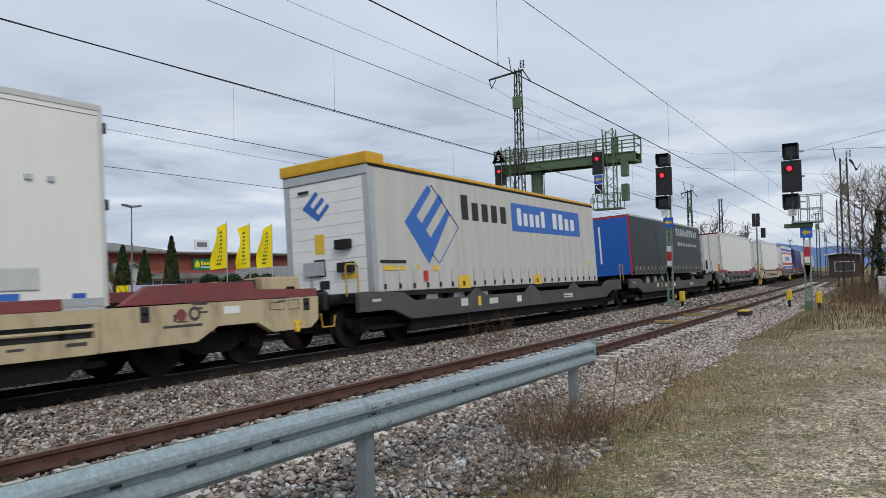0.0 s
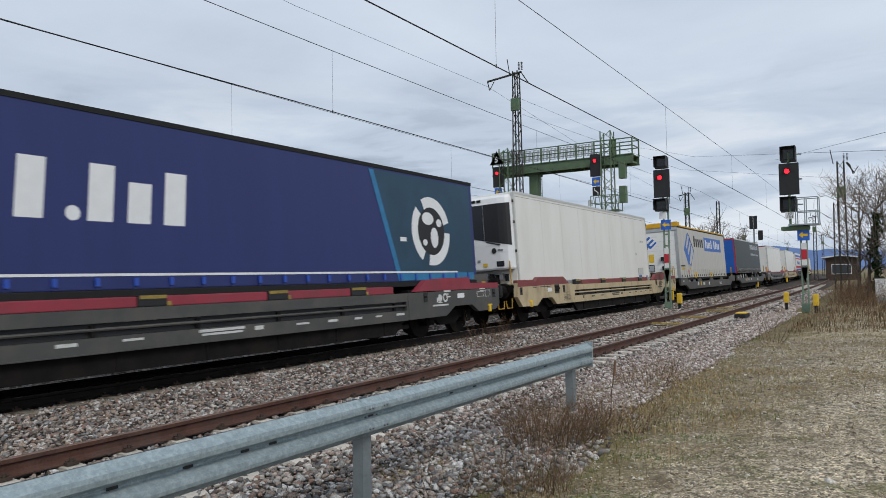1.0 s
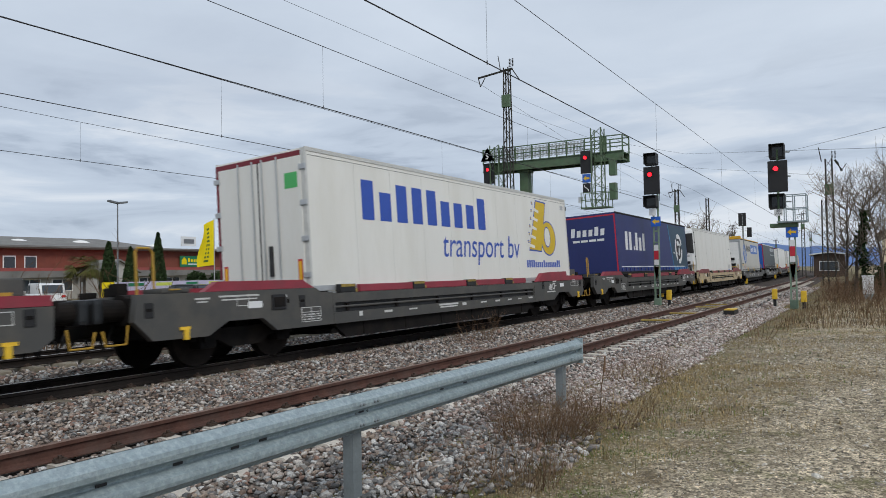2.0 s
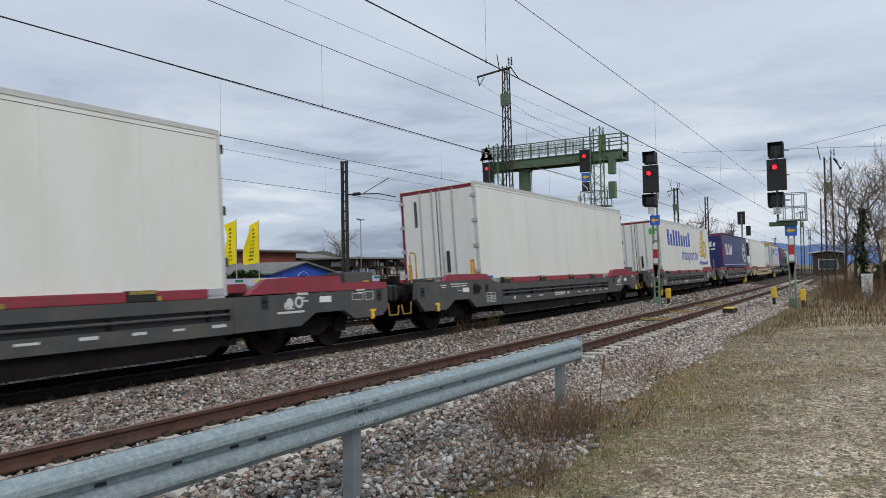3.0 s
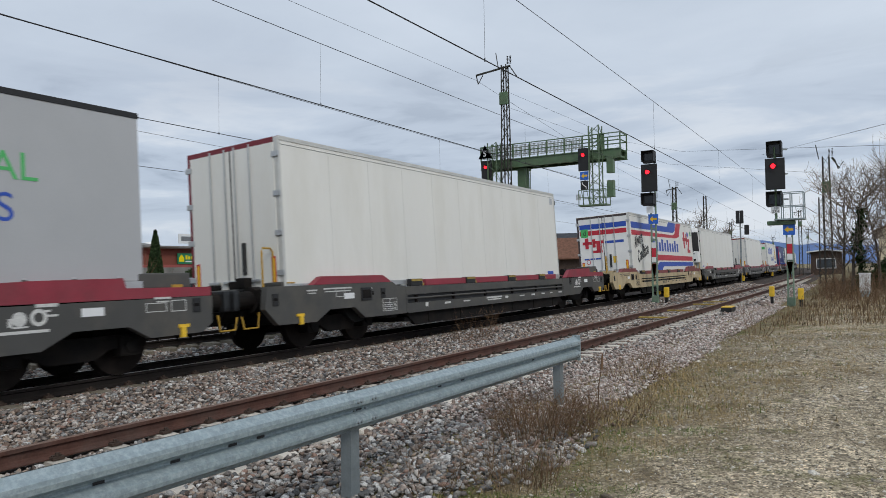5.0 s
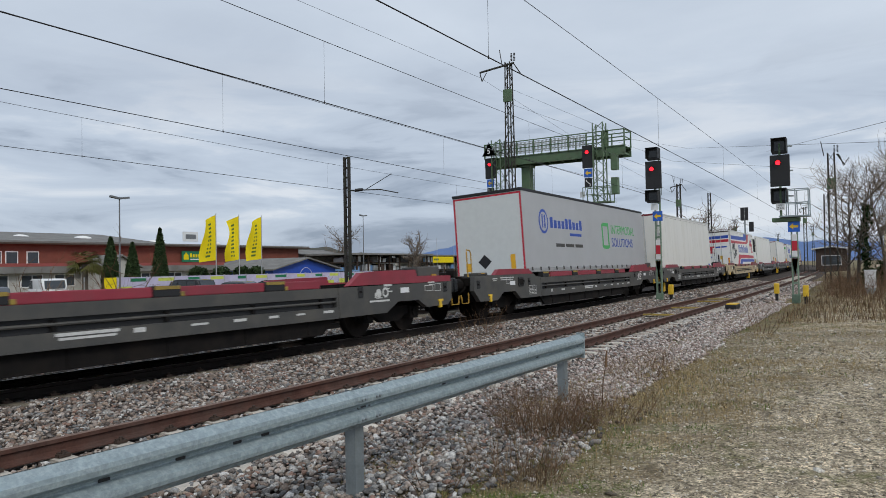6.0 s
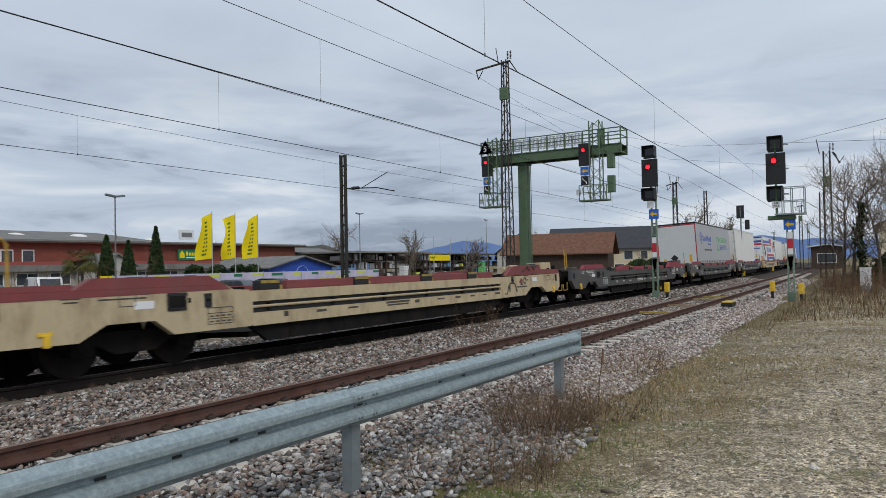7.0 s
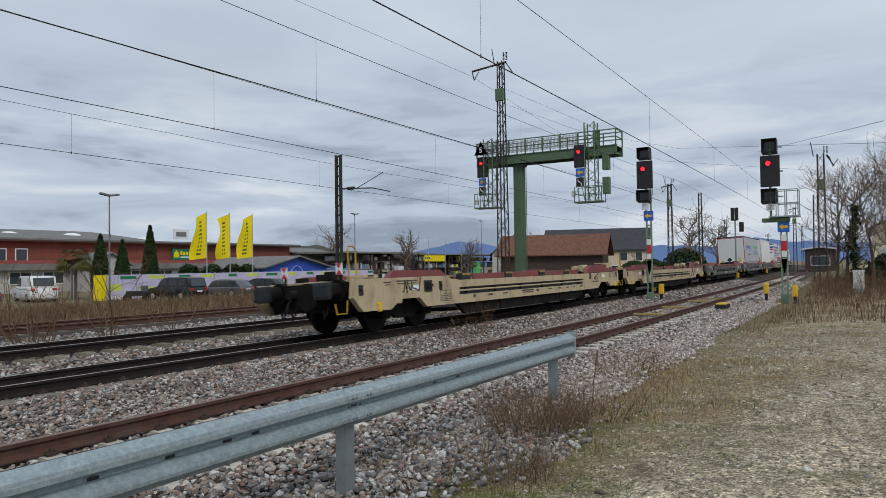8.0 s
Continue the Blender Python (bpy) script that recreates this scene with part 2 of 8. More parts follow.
M_GREEN = material("green_steel_paint", (0.085, 0.145, 0.075), 0.55, vary=0.2, scale=3, dirt=(0.10, 0.10, 0.07), dirt_amount=0.5)
M_GREEN_PALE = material("faded_green_paint", (0.16, 0.24, 0.17), 0.6, vary=0.25, scale=4, dirt=(0.3, 0.31, 0.28), dirt_amount=0.5)
M_LATTICE = material("lattice_mast_paint", (0.042, 0.038, 0.036), 0.75, vary=0.25, scale=3, dirt=(0.045, 0.058, 0.036), dirt_amount=0.7)
M_WIRE = material("overhead_wire", (0.03, 0.03, 0.032), 0.6, 0.4, bump=0)
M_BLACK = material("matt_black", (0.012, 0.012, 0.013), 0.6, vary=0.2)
M_RUBBER = material("black_rubber", (0.018, 0.018, 0.018), 0.75, vary=0.2)
# Darker than soot: shade beneath the wagons is part of this base colour.
M_UNDER = material("sooty_shaded_underframe", (0.008, 0.007, 0.0065), 0.85, vary=0.5, scale=4, dirt=(0.020, 0.014, 0.010), dirt_amount=0.55)
M_BEIGE = material("beige_wagon_paint", (0.50, 0.405, 0.25), 0.6, vary=0.16, scale=1.5, dirt=(0.17, 0.115, 0.06), dirt_amount=0.75, dirt_scale=1.5, bump=0.04, stretch=(1.6, 1, 0.7))
M_GREY = material("anthracite_wagon_paint", (0.060, 0.059, 0.055), 0.55, vary=0.15, scale=1.5, dirt=(0.13, 0.115, 0.09), dirt_amount=0.45, dirt_scale=1.6, bump=0.04)
M_OXIDE = material("oxide_red_paint", (0.21, 0.045, 0.045), 0.6, vary=0.2, scale=2.5, dirt=(0.12, 0.07, 0.06), dirt_amount=0.5, bump=0.04)
M_DARKRED = material("crimson_paint", (0.26, 0.028, 0.045), 0.55, vary=0.2, scale=2.5, dirt=(0.12, 0.05, 0.05), dirt_amount=0.4, bump=0.04)
M_YELLOW = material("signal_yellow_paint", (0.72, 0.46, 0.03), 0.55, vary=0.15)
M_OCHRE = material("ochre_handrail_paint", (0.42, 0.25, 0.03), 0.6, vary=0.2)
M_WHITE = material("white_paint", (0.78, 0.78, 0.76), 0.5, vary=0.06, scale=2, bump=0.02)
M_TRAILER = material("white_trailer_panel", (0.74, 0.735, 0.69), 0.42, vary=0.05, scale=0.7, bump=0.02, dirt=(0.60, 0.58, 0.50), dirt_amount=0.4, dirt_scale=0.9, stretch=(1.5, 1.5, 0.35))
M_GREYCURTAIN = material("grey_curtain_tarpaulin", (0.52, 0.51, 0.47), 0.55, vary=0.08, scale=1.2, bump=0.04, dirt=(0.38, 0.37, 0.33), dirt_amount=0.5, dirt_scale=1.3, stretch=(3.0, 1, 0.25))
M_GREYTRAILER = material("light_grey_curtain", (0.40, 0.41, 0.42), 0.5, vary=0.06, scale=1.2, bump=0.03)
M_NAVY = material("navy_curtain", (0.016, 0.026, 0.125), 0.5, vary=0.12, scale=1.2, bump=0.05, stretch=(2.5, 1, 0.3))
M_TEAL = material("teal_curtain_print", (0.012, 0.05, 0.09), 0.5, vary=0.3, scale=1.2, bump=0.03)
M_SKYBLUE = material("bright_blue_print", (0.02, 0.16, 0.33), 0.5, vary=0.2)
M_BLUE = material("blue_print", (0.03, 0.135, 0.46), 0.5, vary=0.06)
M_ROYAL = material("royal_blue_print", (0.022, 0.075, 0.40), 0.5, vary=0.06)
M_RED = material("red_print", (0.48, 0.02, 0.04), 0.5, vary=0.06)
M_GOLD = material("gold_yellow_print", (0.62, 0.42, 0.01), 0.5, vary=0.06)
M_ALU = material("aluminium_profile", (0.50, 0.51, 0.51), 0.4, 0.7, vary=0.1)
M_DARKGREEN = material("dark_green_curtain", (0.022, 0.035, 0.035), 0.5, vary=0.15, scale=1.2)
M_GREENPRINT = material("green_print", (0.07, 0.42, 0.12), 0.5, vary=0.06)
M_TARPYELLOW = material("yellow_roof_tarpaulin", (0.62, 0.34, 0.015), 0.6, vary=0.2, scale=3)
M_REDLAMP = material("red_signal_light", (1.0, 0.01, 0.02), 0.4, glow=4.0, bump=0, vary=0)
M_DARKGLASS = material("dark_lens_glass", (0.01, 0.012, 0.014), 0.12, vary=0)
M_SIGNBLUE = material("blue_sign_face", (0.02, 0.12, 0.52), 0.45, vary=0.05)
M_SIGNWHITE = material("white_sign_face", (0.72, 0.73, 0.73), 0.5, vary=0.05)
M_ORANGE = material("orange_sign_face", (0.85, 0.28, 0.02), 0.5, vary=0.05)

# ---- ground ----
def ground_height(x, y):
    """Bed of stones under the tracks, a low verge and a gravel yard on the camera's side."""
    c = y - CURVE * x * x / 2
    z = -0.30
    if c < 4.6:
        z = -0.30 + 0.20 * min(1.0, max(0.0, (3.6 - c) / 3.0))
    if c > 23:
        z = -0.30 - 0.48 * min(1.0, (c - 23) / 9)
    return z


def build_ground():
    bm = bmesh.new()
    xs = [-900, -300, -120, -60, -30, -15] + [-10 + 1.0 * i for i in range(60)] + [52, 56, 62, 70, 80, 95, 115, 140, 180, 240, 330, 500, 900, 2500]
    ys = [-2500, -600, -150, -60, -25, -12, -8] + [-6 + 0.6 * i for i in range(52)] + [27, 30, 36, 45, 60, 90, 150, 300, 700, 2500]
    grid = []
    for x in xs:
        row = []
        for y in ys:
            bend = CURVE * min(abs(x), 400) ** 2 / 2
            row.append(bm.verts.new((x, y + bend, ground_height(x, y + bend) + (0.03 * noise.noise(Vector((x * 0.5, y * 0.5, 0))) if y > 4.7 else 0.0))))
        grid.append(row)
    for a, b in zip(grid, grid[1:]):
        for k in range(len(ys) - 1):
            bm.faces.new((a[k], b[k], b[k + 1], a[k + 1]))
    return tagged(part("ground", bm, M_GROUND, smooth=True), "winter ground of pale gravel, dry grass and moss", "ground", kind="structure")


def ground_material():
    """Fine pale gravel, cell by cell, with soil, moss and dry-grass patches."""
    m = bpy.data.materials.new("gravelly_ground")
    m.use_nodes = True
    n, l = m.node_tree.nodes, m.node_tree.links
    bs = n["Principled BSDF"]
    bs.inputs["Roughness"].default_value, bs.inputs["Specular IOR Level"].default_value = 0.95, 0.15
    tc = n.new("ShaderNodeTexCoord")
    cells = []
    for sc in (55.0, 19.0):
        v = n.new("ShaderNodeTexVoronoi")
        v.inputs["Scale"].default_value = sc
        l.new(tc.outputs["Object"], v.inputs["Vector"])
        cells.append(v)
    bw = []
    for v, lo, hi in ((cells[0], 0.30, 1.75), (cells[1], 0.55, 1.5)):
        sp = n.new("ShaderNodeSeparateColor")
        l.new(v.outputs["Color"], sp.inputs[0])
        r = n.new("ShaderNodeMapRange")
        r.inputs["To Min"].default_value, r.inputs["To Max"].default_value = lo, hi
        l.new(sp.outputs[0], r.inputs["Value"])
        bw.append(r)
    mu = n.new("ShaderNodeMath")
    mu.operation = "MULTIPLY"
    l.new(bw[0].outputs[0], mu.inputs[0])
    l.new(bw[1].outputs[0], mu.inputs[1])
    col = n.new("ShaderNodeVectorMath")
    col.operation = "SCALE"
    col.inputs[0].default_value = (0.40, 0.338, 0.242)
    l.new(mu.outputs[0], col.inputs["Scale"])
    out = col.outputs[0]
    for sc, colour, lo, hi, amount in ((0.45, (0.15, 0.115, 0.066), 0.47, 0.64, 0.75), (1.3, (0.10, 0.105, 0.028), 0.56, 0.66, 0.75), (3.5, (0.085, 0.066, 0.045), 0.52, 0.66, 0.75)):
        ns = n.new("ShaderNodeTexNoise")
        ns.inputs["Scale"].default_value, ns.inputs["Detail"].default_value, ns.inputs["Roughness"].default_value = sc, 9, 0.68
        l.new(tc.outputs["Object"], ns.inputs["Vector"])
        r = n.new("ShaderNodeMapRange")
        for k, v in (("From Min", lo), ("From Max", hi), ("To Min", 0.0), ("To Max", amount)):
            r.inputs[k].default_value = v
        l.new(ns.outputs["Fac"], r.inputs["Value"])
        mx = n.new("ShaderNodeMix")
        mx.data_type = "RGBA"
        mx.inputs["B"].default_value = (*colour, 1)
        l.new(r.outputs[0], mx.inputs["Factor"])
        l.new(out, mx.inputs["A"])
        out = mx.outputs["Result"]
    # the verge beside the stones is soil with moss, wavering into the gravel
    sp = n.new("ShaderNodeSeparateXYZ")
    l.new(tc.outputs["Object"], sp.inputs[0])
    wav = n.new("ShaderNodeTexNoise")
    wav.inputs["Scale"].default_value, wav.inputs["Detail"].default_value, wav.inputs["Roughness"].default_value = 1.1, 8, 0.7
    l.new(tc.outputs["Object"], wav.inputs["Vector"])
    shift = n.new("ShaderNodeMath")
    shift.operation = "MULTIPLY_ADD"
    shift.inputs[1].default_value = 4.0
    l.new(wav.outputs["Fac"], shift.inputs[0])
    l.new(sp.outputs["Y"], shift.inputs[2])
    band = n.new("ShaderNodeMapRange")
    for k, v in (("From Min", 3.5), ("From Max", 4.9), ("To Min", 0.0), ("To Max", 0.7)):
        band.inputs[k].default_value = v
    l.new(shift.outputs[0], band.inputs["Value"])
    hue = n.new("ShaderNodeValToRGB")
    hue.color_ramp.elements[0].position, hue.color_ramp.elements[0].color = 0.42, (0.15, 0.11, 0.062, 1)
    hue.color_ramp.elements[1].position, hue.color_ramp.elements[1].color = 0.62, (0.125, 0.12, 0.038, 1)
    patch = n.new("ShaderNodeTexNoise")
    patch.inputs["Scale"].default_value, patch.inputs["Detail"].default_value = 2.3, 8
    l.new(tc.outputs["Object"], patch.inputs["Vector"])
    l.new(patch.outputs["Fac"], hue.inputs[0])
    mx = n.new("ShaderNodeMix")
    mx.data_type = "RGBA"
    l.new(band.outputs[0], mx.inputs["Factor"])
    l.new(out, mx.inputs["A"])
    l.new(hue.outputs[0], mx.inputs["B"])
    out = mx.outputs["Result"]
    l.new(out, bs.inputs["Base Color"])
    bp = n.new("ShaderNodeBump")
    bp.inputs["Strength"].default_value, bp.inputs["Distance"].default_value = 0.9, 0.012
    l.new(mu.outputs[0], bp.inputs["Height"])
    l.new(bp.outputs[0], bs.inputs["Normal"])
    return m


M_GROUND = ground_material()
build_ground()


def swept(profile, off, s0, s1, step, lift=0.0, lean=0.0, shift=0.0):
    """A profile (across, up) carried along a track's line."""
    bm = bmesh.new()
    rings = []
    n = max(1, int((s1 - s0) / step))
    for i in range(n + 1):
        m = on_line(s0 + (s1 - s0) * i / n, off, lean)
        rings.append([bm.verts.new(m @ Vector((0, a + shift, b + lift))) for a, b in profile])
    k = len(profile)
    for a, b in zip(rings, rings[1:]):
        for j in range(k):
            bm.faces.new((a[j], b[j], b[(j + 1) % k], a[(j + 1) % k]))
    bm.faces.new(rings[0])
    bm.faces.new(rings[-1][::-1])
    bmesh.ops.recalc_face_normals(bm, faces=bm.faces)
    return bm


RAIL = [(-0.075, -0.172), (0.075, -0.172), (0.075, -0.160), (0.020, -0.142), (0.009, -0.12), (0.009, -0.055), (0.036, -0.042), (0.036, -0.004),
        (-0.036, -0.004), (-0.036, -0.042), (-0.009, -0.055), (-0.009, -0.12), (-0.020, -0.142), (-0.075, -0.160)]
HEAD = [(-0.0345, -0.006), (0.0345, -0.006), (0.030, 0.0), (-0.030, 0.0)]


def build_track(off, lean, s0, s1, side, top, lift, label):
    t = thing("railway_track", label, "railway track", kind="structure")
    for lat in (-0.7525, 0.7525):
        r = part("rail", swept(RAIL, off, s0, s1, 4.0, lift, lean, lat), side, t)
        part("rail_head", swept(HEAD, off, s0, s1, 4.0, lift, lean, lat), top, r)
    return t


SIDING_Y, FAR_Y, BACK_Y = 6.35, 15.35, 21.65
track_main = build_track(TRACK_Y, CANT, -40, 330, M_RAIL_DARK, M_RAIL_TOP, 0, "main track with dark rails on concrete sleepers")
track_siding = build_track(SIDING_Y, 0.0, -30, 130, M_RAIL_RUST, M_RAIL_TOP_RUST, -0.05, "rusty siding track on pale concrete sleepers")
track_far = build_track(FAR_Y, 0.03, -30, 330, M_RAIL_DARK, M_RAIL_TOP, 0, "second main track with dark rails")
track_back = build_track(BACK_Y, 0.0, -20, 200, M_RAIL_RUST, M_RAIL_TOP_RUST, -0.02, "rusty loop track beside the parking area")

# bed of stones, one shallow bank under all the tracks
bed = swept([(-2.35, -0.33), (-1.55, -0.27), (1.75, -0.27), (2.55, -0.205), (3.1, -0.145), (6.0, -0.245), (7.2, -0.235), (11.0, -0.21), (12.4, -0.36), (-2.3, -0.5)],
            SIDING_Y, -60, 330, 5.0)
tagged(part("gap_shaded_ballast_bed", bed, M_BALLAST_BED_SHADED), "brownish grey crushed stone bed under the tracks, darkened as shade between stones", "ballast", kind="structure")
tagged(part("gap_shaded_ballast_bed", swept([(-2.3, -0.4), (-1.5, -0.2), (1.5, -0.2), (2.3, -0.4)], BACK_Y, -40, 250, 5.0), M_BALLAST_BED_SHADED), "crushed stone bed under the loop track, darkened as shade between stones", "ballast", kind="structure")

# ---- the train ----
REAR_END = [(-9.55, 1.245), (-9.62, 0.84), (-9.30, 0.53), (-8.25, 0.52), (-7.82, 0.74), (-7.02, 0.74), (-6.68, 0.50), (-5.08, 0.50), (-5.08, 1.14), (-5.45, 1.16), (-5.60, 1.245)]
FRONT_END = [(4.83, 1.12), (4.83, 0.50), (6.46, 0.51), (6.90, 0.735), (7.76, 0.735), (8.12, 0.54), (9.08, 0.555), (9.29, 0.70), (9.31, 1.14)]
REAR_RED = [(-8.30, 1.249), (-8.02, 1.415), (-5.95, 1.41), (-5.62, 1.249)]
FRONT_RED = [(5.18, 1.145), (5.63, 1.42), (6.4, 1.45), (7.70, 1.46), (7.74, 1.31), (9.29, 1.29), (9.29, 1.145)]
SLOT = (-5.08, 4.83)


def wheelset(x):
    bm = bmesh.new()
    for y in (-0.75, 0.75):
        s = 1 if y > 0 else -1
        rod(bm, (x, y - 0.065, 0.46), (x, y + 0.065, 0.46), 0.46, 28)
        rod(bm, (x, y - s * 0.075, 0.46), (x, y - s * 0.06, 0.46), 0.49, 28)
        rod(bm, (x, y + s * 0.06, 0.46), (x, y + s * 0.12, 0.46), 0.14, 14)
    rod(bm, (x, -0.75, 0.46), (x, 0.75, 0.46), 0.08, 10)
    return bm


def bogie(parent, cx):
    bm = bmesh.new()
    for y in (-1.0, 1.0):
        plate(bm, [(cx - 1.25, 0.62), (cx - 1.2, 0.42), (cx - 0.6, 0.42), (cx - 0.35, 0.28), (cx + 0.35, 0.28), (cx + 0.6, 0.42), (cx + 1.2, 0.42), (cx + 1.25, 0.62)], y - 0.06, y + 0.06)
        for ax in (-0.9, 0.9):
            box(bm, cx + ax - 0.17, cx + ax + 0.17, y - 0.13, y + 0.13, 0.30, 0.62, 0.03)
            rod(bm, (cx + ax, y * 1.0, 0.46), (cx + ax, y * 1.16, 0.46), 0.11, 14)
    box(bm, cx - 0.2, cx + 0.2, -1.0, 1.0, 0.35, 0.62)
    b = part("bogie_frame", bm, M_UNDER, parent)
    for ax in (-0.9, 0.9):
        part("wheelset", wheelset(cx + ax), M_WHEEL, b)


M_BUFFER = material("greasy_buffer_head", (0.022, 0.024, 0.026), 0.5, 0.3, vary=0.4, scale=7)
M_INK_W = material("white_marking_paint", (0.55, 0.55, 0.53), 0.6, vary=0.2, scale=30)
M_INK_B = material("black_marking_paint", (0.05, 0.045, 0.04), 0.6, vary=0.2, scale=30)
M_YELLOW_DIRTY = material("dirty_yellow_plate", (0.33, 0.23, 0.04), 0.6, vary=0.3, scale=9, dirt=(0.06, 0.05, 0.03), dirt_amount=0.7, dirt_scale=8)
# Wheel brown is taken near black to carry the shade around the bogies.
M_WHEEL = material("brown_dusty_shaded_wheel", (0.016, 0.012, 0.010), 0.85, vary=0.4, scale=8)


def cargo_wagon(u, paint, red, label, banded=False):
    """Low-floor trailer wagon: raised ends over the bogies, a low slotted side between, red trays on top."""
    w = thing("trailer_wagon", label, "freight wagon", on_line(u, lean=CANT), "wagons of the train")
    for side in (-1, 1):
        y0, y1 = (-1.45, -1.32) if side < 0 else (1.32, 1.45)
        part("end_panel", plate(bmesh.new(), REAR_END, y0, y1), paint, w)
        part("end_panel", plate(bmesh.new(), FRONT_END, y0, y1), paint, w)
        part("red_top_rail", plate(bmesh.new(), REAR_RED, y0 + 0.012, y1 + 0.02), red, w)
        part("red_top_rail", plate(bmesh.new(), FRONT_RED, y0 + 0.006, y1 + 0.02), red, w)
        if banded:
            part("red_band", boxed(-9.55, -8.31, y0 + 0.012, y1 + 0.02, 1.249, 1.335), red, w)
            part("red_band", plate(bmesh.new(), [(-9.58, 1.13), (-5.5, 1.165), (-5.62, 1.246), (-9.56, 1.246)], y0 - 0.004, y0 - 0.0005), red, w)
        x0, x1 = SLOT
        side_beam = bmesh.new()
        box(side_beam, x0 + 0.004, x1 - 0.004, y0, y1, 0.925, 1.12)
        box(side_beam, x0 + 0.004, x1 - 0.004, y0, y1, 0.515, 0.725)
        part("side_beam", side_beam, paint, w)
        for x in (x0 + 0.035, x1 - 0.035):
            part("slot_end", boxed(x - 0.03, x + 0.03, y0 + 0.003, y1 - 0.003, 0.727, 0.923), paint, w)
        # Black sheet gives the shallow slot the shade of a deeper recess.
        s_ob = part("slot_shade_back", boxed(x0 + 0.07, x1 - 0.07, y0 + 0.07 if side < 0 else y0, y1 if side < 0 else y1 - 0.07, 0.727, 0.923), M_BLACK, w)
        rail = bmesh.new()
        rod(rail, (x0 + 0.07, side * 1.415, 0.835), (x1 - 0.07, side * 1.415, 0.835), 0.026, 8)
        part("slot_rail", rail, paint, s_ob)
        for x in [x0 + 0.5 + (x1 - x0 - 1.0) * i / 5 for i in range(6)]:
            part("slot_bracket", boxed(x - 0.035, x + 0.035, side * 1.40 - 0.03, side * 1.40 + 0.03, 0.74, 0.90, 0.01), M_UNDER, s_ob)
        # seam where the end is welded on, and a flange along the foot of the beam
        part("seam", boxed(x0 - 0.012, x0 - 0.002, y0 - 0.006, y1 + 0.006, 0.50, 1.13), paint, w)
        part("seam", boxed(x1 + 0.002, x1 + 0.012, y0 - 0.006, y1 + 0.006, 0.50, 1.12), paint, w)
        part("flange", boxed(x0 + 0.05, x1 - 0.05, y0 - 0.012, y1 + 0.012, 0.495, 0.514, 0.004), paint, w)
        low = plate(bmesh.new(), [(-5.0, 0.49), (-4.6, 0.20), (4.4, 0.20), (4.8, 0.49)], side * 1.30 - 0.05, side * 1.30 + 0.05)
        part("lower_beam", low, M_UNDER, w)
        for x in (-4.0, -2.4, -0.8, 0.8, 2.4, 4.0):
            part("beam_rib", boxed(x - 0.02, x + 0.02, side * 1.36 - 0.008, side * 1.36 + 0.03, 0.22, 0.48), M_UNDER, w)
        for x0, x1 in ((-4.10, -2.08), (-1.58, 0.53), (1.03, 2.85), (3.35, 4.35)):
            part("red_tray_edge", boxed(x0, x1, side * 1.33 - 0.07, side * 1.33 + 0.07, 1.124, 1.285, 0.02), red, w)
        for x in (-4.55, -1.83, 0.78, 3.1):
            b = part("tray_lock", boxed(x - 0.25, x + 0.25, side * 1.33 - 0.1, side * 1.33 + 0.1, 1.124, 1.30, 0.02), M_BLACK, w)
            part("lock_pin", boxed(x + 0.26, x + 0.34, side * 1.38 - 0.03, side * 1.38 + 0.03, 1.124, 1.20, 0.015), M_YELLOW_DIRTY, b)
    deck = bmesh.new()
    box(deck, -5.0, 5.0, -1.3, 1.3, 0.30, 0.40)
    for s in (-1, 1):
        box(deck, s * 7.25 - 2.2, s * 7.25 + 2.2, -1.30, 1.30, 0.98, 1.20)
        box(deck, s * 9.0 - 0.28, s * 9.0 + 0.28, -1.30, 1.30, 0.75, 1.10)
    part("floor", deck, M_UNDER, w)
    for s in (-1, 1):
        bogie(w, s * 7.1)
        for y in (-0.875, 0.875):
            gear = bmesh.new()
            rod(gear, (s * 9.2, y, 1.03), (s * 9.45, y, 1.03), 0.24, 18)
            rod(gear, (s * 9.45, y, 1.03), (s * 9.88, y, 1.03), 0.165, 18)
            bf = part("buffer", gear, M_UNDER, w)
            part("buffer_head", boxed(min(s * 9.86, s * 10.02), max(s * 9.86, s * 10.02), y - 0.22, y + 0.22, 0.84, 1.22, 0.075), M_BUFFER, bf)
        part("headstock", boxed(min(s * 9.05, s * 9.22), max(s * 9.05, s * 9.22), -1.27, 1.27, 0.55, 1.19, 0.02), M_UNDER, w)
        for hy in (-0.62, -0.25, 0.3, 0.6):
            part("brake_hose", pipe([(s * 9.24, hy, 0.92), (s * 9.42, hy, 0.80), (s * 9.50, hy + 0.03, 0.55), (s * 9.55, hy + 0.06, 0.42), (s * 9.60, hy + 0.05, 0.60)], 0.028, 7), M_RUBBER, w)
        drum = bmesh.new()
        rod(drum, (s * 9.25, -0.35, 0.92), (s * 9.85, -0.35, 0.92), 0.30, 20)
        rod(drum, (s * 9.4, 0.0, 0.98), (s * 10.05, 0.0, 0.98), 0.10, 12)
        part("draw_gear", drum, M_UNDER, w)
        for y, r, l in ((-0.35, 0.13, 1.75), (0.1, 0.11, 1.4)) if s > 0 else ():
            tank = bmesh.new()
            rod(tank, (s * 9.35, y, 1.38), (s * (9.35 - l), y, 1.38), r, 16)
            for k in (0.2, l - 0.2):
                rod(tank, (s * (9.35 - k), y, 1.38), (s * (9.31 - k), y, 1.38), r + 0.012, 16)
            part("air_tank", tank, M_UNDER if paint is M_GREY else paint, w)
